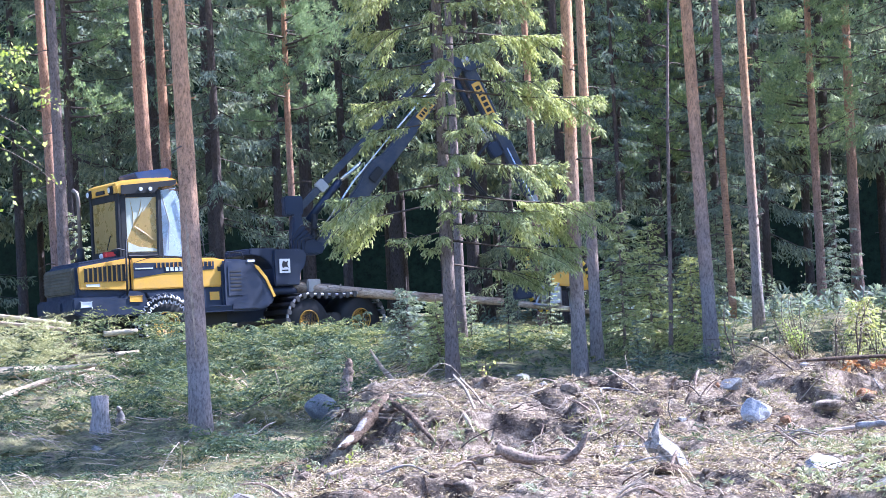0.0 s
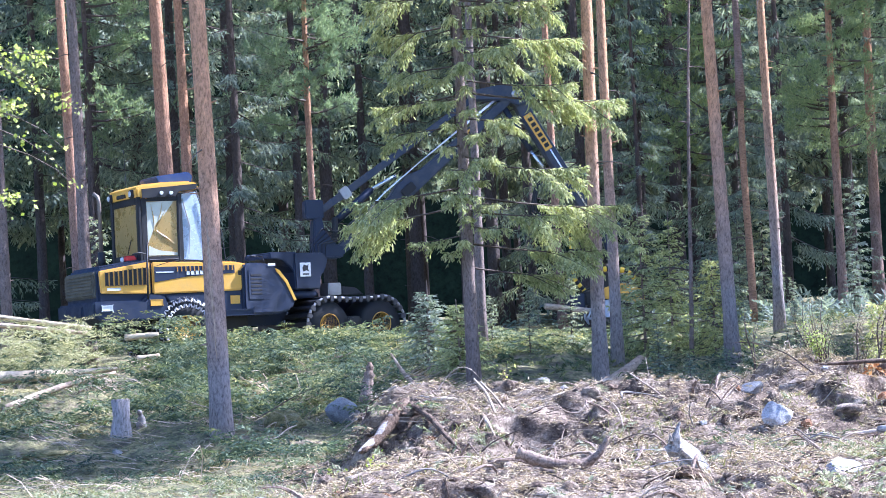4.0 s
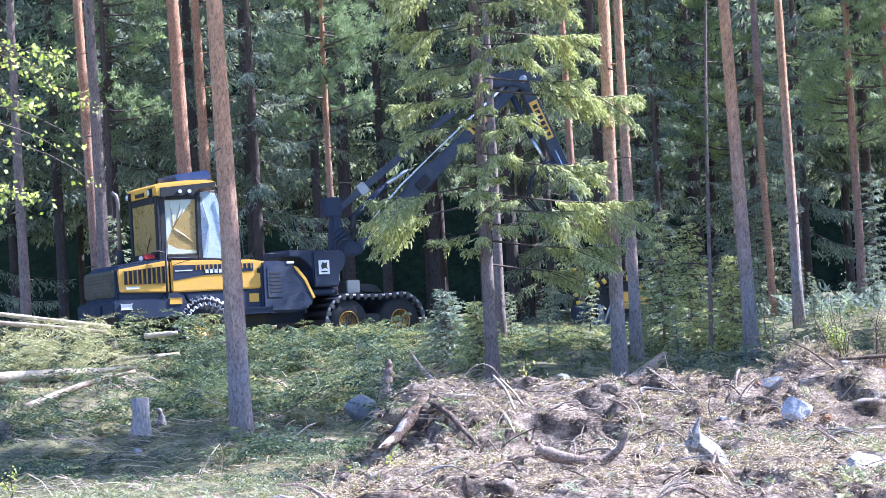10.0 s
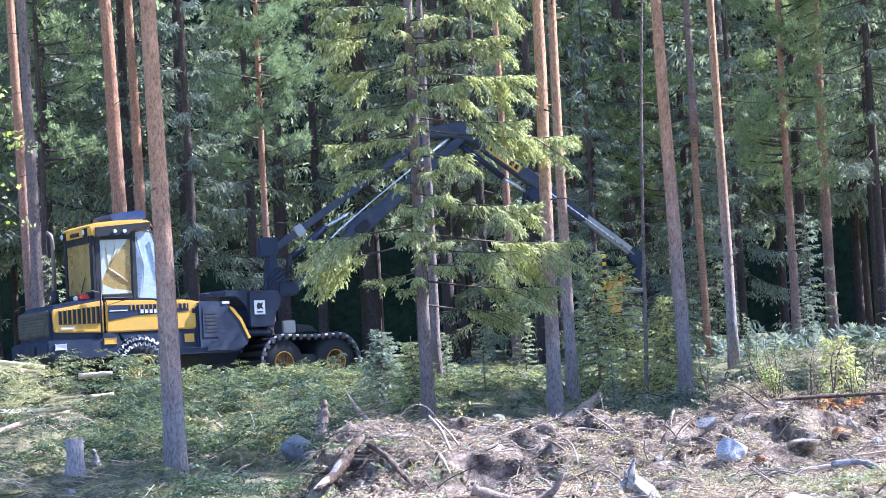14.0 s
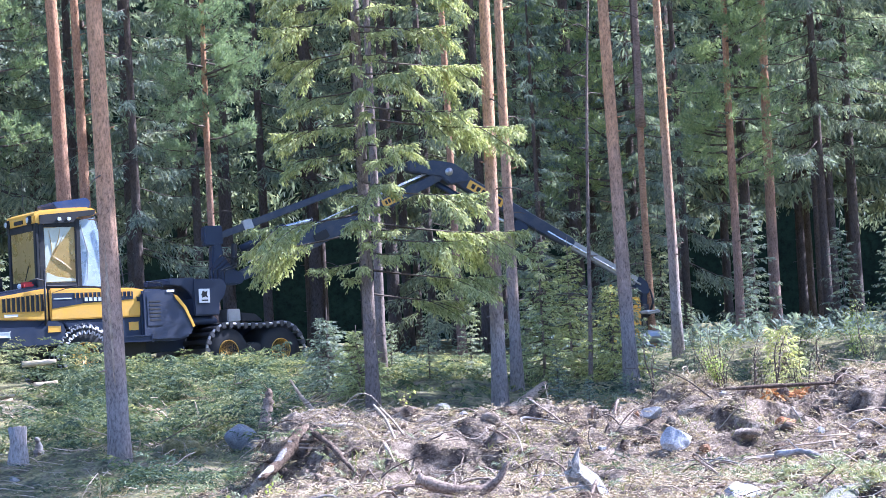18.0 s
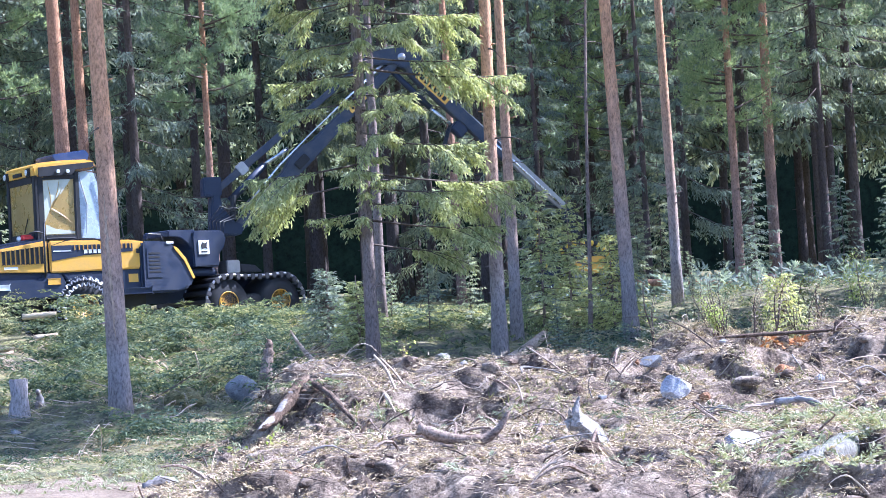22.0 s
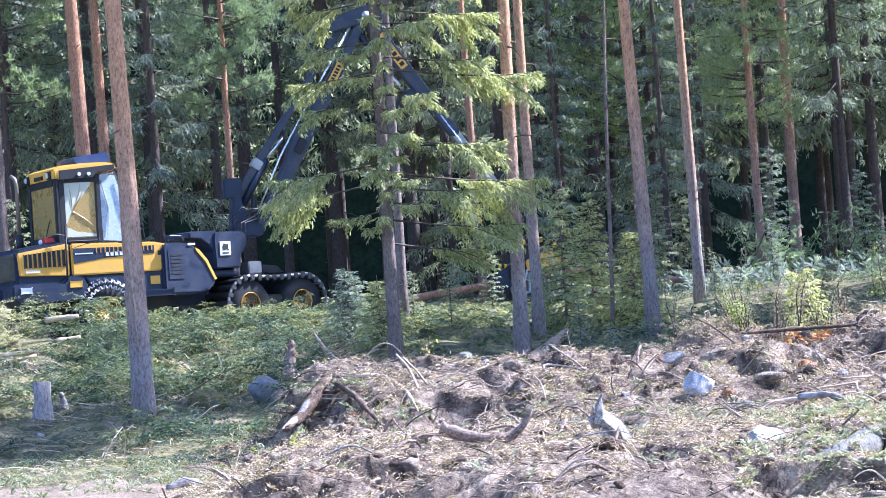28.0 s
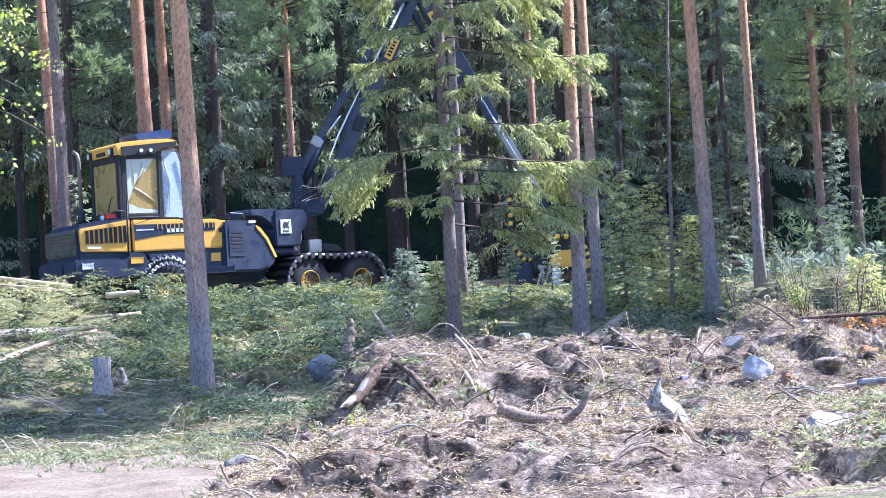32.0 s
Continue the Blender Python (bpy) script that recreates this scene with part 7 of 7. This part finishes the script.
def clods(n, size, seed, keep=None):
    """Lumps of torn soil."""
    r = np.random.default_rng(seed)
    bm = bmesh.new()
    bmesh.ops.create_icosphere(bm, subdivisions=2, radius=1.0)
    v0 = np.array([v.co[:] for v in bm.verts])
    f0 = np.array([[v.index for v in f.verts] for f in bm.faces])
    bm.free()
    x, y, z = scatter(n, -2.2, 7.8, 19.2, 34.6, seed, keep)
    n = len(x)
    s = r.uniform(*size, n) * r.uniform(0.4, 1, n)
    wave = r.normal(size=(n, 3, 3)) * 2.2
    swell = np.sin(v0 @ wave + r.random((n, 1, 3)) * 6.283).sum(-1, keepdims=True)
    shape = v0[None] * (1 + 0.17 * swell + 0.09 * r.normal(size=(n, len(v0), 1))) * r.uniform(0.6, 1.4, (n, 1, 3)) * np.array([1, 1, 0.7]) * s[:, None, None]
    v = shape + np.stack([x, y, z - s * 0.22], 1)[:, None]
    f = f0[None] + (np.arange(n) * len(v0))[:, None, None]
    return v.reshape(-1, 3), f.reshape(-1, 3)


stuff("soil_clods", *clods(330, (0.07, 0.17), 70, on_mats), M_CLUMP, "clumps of matted roots and soil on the heap", "soil", True)
stuff("soil_clods", *clods(700, (0.02, 0.09), 66, on_heap), M_SOIL, "dry crumbling soil clods", "soil", True)
stuff("soil_clods", *clods(420, (0.05, 0.12), 69, lambda x, y, r: on_heap(x, y, r) & (r.random(len(x)) > matted(x, y) * 0.8)), M_PEAT, "big dark clods of torn peat in the hollows", "soil", True)
stuff("soil_clods", *clods(500, (0.02, 0.10), 67, on_heap), M_PEAT, "dark peaty clods torn up with the roots", "soil")
stuff("soil_clods", *clods(60, (0.03, 0.10), 68, lambda x, y, r: on_heap(x, y, r) & (vnoise(x, y, 1.2, 7) > 0.55)), M_RUST, "rust-coloured lumps of mineral soil", "soil")


# loose stones and crumbs on the road
r = np.random.default_rng(88)
bm = bmesh.new()
bmesh.ops.create_icosphere(bm, subdivisions=1, radius=1.0)
v0, f0 = np.array([v.co[:] for v in bm.verts]), np.array([[v.index for v in f.verts] for f in bm.faces])
bm.free()
x, y, z = scatter(1600, -7.5, -0.5, 26.0, 29.4, 88)
s = r.uniform(0.006, 0.02, len(x)) * r.random(len(x))
v = v0[None] * (1 + 0.2 * r.normal(size=(len(x), len(v0), 1))) * r.uniform(0.5, 1.3, (len(x), 1, 3)) * s[:, None, None] + np.stack([x, y, np.maximum(z, road_height(x, y))], 1)[:, None]
f = f0[None] + (np.arange(len(x)) * len(v0))[:, None, None]
stuff("gravel", v.reshape(-1, 3), f.reshape(-1, 3), M_ROAD, "loose stones and crumbs on the road", "gravel")


# ---- leafy saplings ----
def sapling(x, y, height, leaves, size, seed, material, label, spread=0.35, stems=3, z=None):
    r = np.random.default_rng(seed)
    root = new("sapling")
    root.location = (x, y, ground_at(x, y) if z is None else z)
    wood, O, D = [], [], []
    for _ in range(stems):
        a = r.random() * 6.283
        u = np.linspace(0, 1, 6)
        h = height * r.uniform(0.6, 1.0)
        line = np.stack([np.cos(a) * spread * u ** 1.5 * h + 0.03 * np.sin(u * 7) * h, np.sin(a) * spread * u ** 1.5 * h, u * h], 1)
        wood.append(tube(line, 0.012 * (1 - 0.8 * u), 5))
        for _ in range(leaves // stems):
            k = r.uniform(0.3, 1.0)
            p = np.array([np.interp(k, u, line[:, i]) for i in range(3)])
            O.append(p + r.normal(size=3) * 0.055 * height ** 0.5)
            D.append(r.normal(size=3) + np.array([0, 0, -0.2]))
    L = size * r.uniform(0.6, 1.3, len(O))
    for w in wood:
        child("stem", np_mesh("stem", *w, M_TWIG_DARK), root)
    child("foliage", np_mesh("foliage", *diamonds(np.array(O), np.array(D), L, L * 0.62), material), root, "small fresh leaves")
    return tagged(root, label, "sapling", "saplings on the heap")


sapling(4.75, 33.6, 0.55, 420, 0.035, 1, M_LEAF, "low bright green leafy bush on the crest")
sapling(5.5, 34.6, 0.9, 150, 0.05, 2, M_MOSS, "dry leafless-looking bush with sparse leaves")
sapling(6.2, 35.2, 1.0, 130, 0.055, 3, M_LEAF, "thin birch sapling with pale leaves")
sapling(6.5, 35.0, 0.95, 100, 0.05, 4, M_LEAF, "thin birch sapling with pale leaves")
sapling(7.0, 36.0, 1.3, 120, 0.055, 5, M_LEAF, "thin birch sapling with pale leaves")
sapling(0.58, 33.6, 0.62, 26, 0.05, 6, M_LEAF, "thin sapling with few fresh leaves", 0.15, 2)
sapling(-1.35, 26.8, 0.4, 60, 0.06, 7, M_LEAF, "small fresh green plant at the heap's foot", 0.4)
sapling(-0.9, 25.8, 0.35, 40, 0.06, 8, M_LEAF, "small fresh green plant at the heap's foot", 0.4)
sapling(3.95, 34.4, 1.15, 20, 0.035, 9, M_LEAF, "thin bare stems on the crest", 0.12, 4)
sapling(9.2, 47.0, 1.5, 800, 0.04, 10, M_LEAF, "leafy birch bush at the forest edge")
sapling(8.0, 46.0, 1.2, 700, 0.04, 11, M_MOSS, "pale budding bush at the forest edge")
sapling(-5.9, 31.0, 0.45, 70, 0.05, 12, M_LEAF, "small leafy plant beside the road")

for k in range(26):
    x, y = spots.uniform(4.2, 7.2), spots.uniform(33.5, 35.2)
    h = spots.uniform(0.6, 1.3)
    kind = k % 4
    sapling(x, y, h, int(260 * h) if kind < 2 else int(160 * h), 0.032, 400 + k, (M_PALEGREEN, M_HEATH, M_DRYSLASH, M_PALEGREEN)[kind], ("birch seedling with fresh leaves on the crest", "budding pale bush on the crest", "dry brown bush on the crest", "thin birch sapling with pale leaves")[kind], 0.3, 4)
spruce("small bright young spruce on the crest", 8.2, 36.5, 1.5, 0.55, 0.1, 0.04, 36, 39, M_NEEDLE, **AIRY)
x, y, z = scatter(420, 3.4, 7.4, 32.9, 34.8, 73)
stuff("heather_roots", *brush(x, y, z, (0.15, 0.4), (0.2, 1.2), (0.04, 0.007), 16, 74), M_HEATH, "dry brown bushes along the crest", "brush")
x, y, z = scatter(60, 5.15, 6.0, 33.0, 33.4, 75)
stuff("dry_brush", *brush(x, y, z + 0.12, (0.2, 0.5), (0.2, 0.8), (0.07, 0.03), 12, 76), M_RUSTBOUGH, "rust-red dead spruce bough on the crest", "brush")
spruce("small bright young spruce on the crest", 5.9, 34.9, 1.75, 0.62, 0.1, 0.04, 44, 40, M_NEEDLE, **AIRY)
spruce("small bright young spruce on the crest", 4.75, 35.2, 1.2, 0.5, 0.1, 0.04, 36, 42, M_NEEDLE, **AIRY)
# pale sprigs over the right foot of the heap
x, y, z = scatter(1400, 1.8, 6.4, 20.0, 27.0, 77, lambda x, y, r: (x > 1.6 + 0.62 * (y - 20.5) + 1.4 * vnoise(x, y, 0.8, 3)) & (vnoise(x, y, 0.6, 4) + 0.35 * r.random(len(x)) > 0.5))
stuff("pale_sprigs", *brush(x, y, z, (0.12, 0.34), (0.1, 1.0), (0.045, 0.014), 18, 78), M_PALEGREEN, "pale grey-green juniper sprigs over the heap's foot", "brush")
x, y, z = scatter(420, -2.2, 4.0, 20.0, 33.0, 79, lambda x, y, r: vnoise(x, y, 0.8, 2) + 0.3 * r.random(len(x)) > 0.8)
stuff("pale_sprigs", *brush(x, y, z, (0.1, 0.3), (0.1, 1.0), (0.045, 0.009), 16, 80), M_PALEGREEN, "pale green sprigs among the roots", "brush")
x, y, z = scatter(520, 4.0, 11.0, 33.0, 38.5, 71)
stuff("dry_brush", *brush(x, y, z, (0.2, 0.5), (0.1, 1.1), (0.05, 0.008), 18, 72), M_DRYSLASH, "dry brown brush along the crest", "brush")

# the birch whose twigs hang into view beside the road
birch = new("birch_tree")
birch.location = (-7.15, 34.0, ground_at(-7.15, 34.0))
bl = np.array([(0, 0, -0.2), (0.03, 0, 2.5), (-0.02, 0.05, 5.0), (0.05, 0, 7.5), (0.0, 0, 9.5)])
child("trunk", np_mesh("trunk", *tube(bl, [0.075, 0.065, 0.05, 0.03, 0.008], 10), M_STONE_PALE, True), birch, "pale birch trunk")
r = np.random.default_rng(77)
wood, O, D = [], [], []
for k in range(26):
    h = 3.9 + 5.2 * (k + r.random()) / 26
    a, l = r.normal() * 1.3, r.uniform(1.0, 2.6) * (1 - 0.55 * (h - 3.4) / 6)
    u = np.linspace(0, 1, 7)
    p = np.stack([np.cos(a) * l * u, np.sin(a) * l * u, h + 0.25 * l * u - 0.6 * l * u ** 2.2 + 0.03 * np.sin(u * 9)], 1)
    wood.append(tube(p, 0.012 * (1 - 0.85 * u) + 0.002, 4))
    for _ in range(int(12 * l)):
        q = r.uniform(0.3, 1.0)
        O.append(np.array([np.interp(q, u, p[:, i]) for i in range(3)]) + r.normal(size=3) * 0.07)
        D.append(r.normal(size=3) * 0.7 + np.array([0, 0, -0.5]))
# twigs that hang out over the road
for line in [[(-6.92, 34.0, 6.6), (-6.18, 34.0, 6.01), (-5.65, 34.0, 5.67), (-5.09, 34.0, 5.33)], [(-6.93, 34.0, 6.44), (-6.17, 34.0, 6.2), (-5.71, 34.0, 6.1), (-5.42, 34.0, 6.06)], [(-7.02, 34.0, 4.59), (-6.42, 34.0, 4.29), (-6.11, 34.0, 4.19), (-5.89, 34.0, 4.12)], [(-6.8, 34.0, 5.89), (-6.35, 34.0, 5.56), (-6.05, 34.0, 5.42), (-5.9, 34.0, 5.37)]]:
    p = np.array(line) - np.array(birch.location)
    u = np.linspace(0, 1, 4)
    q = np.stack([np.interp(np.linspace(0, 1, 9), u, p[:, i]) for i in range(3)], 1)
    wood.append(tube(q, np.linspace(0.01, 0.003, 9), 4))
    for _ in range(95):
        k = r.choice([0.3, 0.42, 0.55, 0.63, 0.75, 0.84, 0.93, 1.0]) + r.normal() * 0.02
        O.append(np.array([np.interp(k, u, p[:, i]) for i in range(3)]) + r.normal(size=3) * [0.07, 0.12, 0.06])
        D.append(r.normal(size=3) * 0.8 + np.array([0, 0, -0.4]))
L = 0.075 * r.uniform(0.6, 1.3, len(O))
for w in wood:
    child("branch", np_mesh("branch", *w, M_TWIG_DARK), birch)
tagged(child("foliage", np_mesh("foliage", *diamonds(np.array(O), np.array(D), L, L * 0.85), M_LEAF), birch, "fresh yellow-green leaves"), kind="stuff")
tagged(birch, "young birch with fresh yellow-green spring leaves", "tree")


motions()
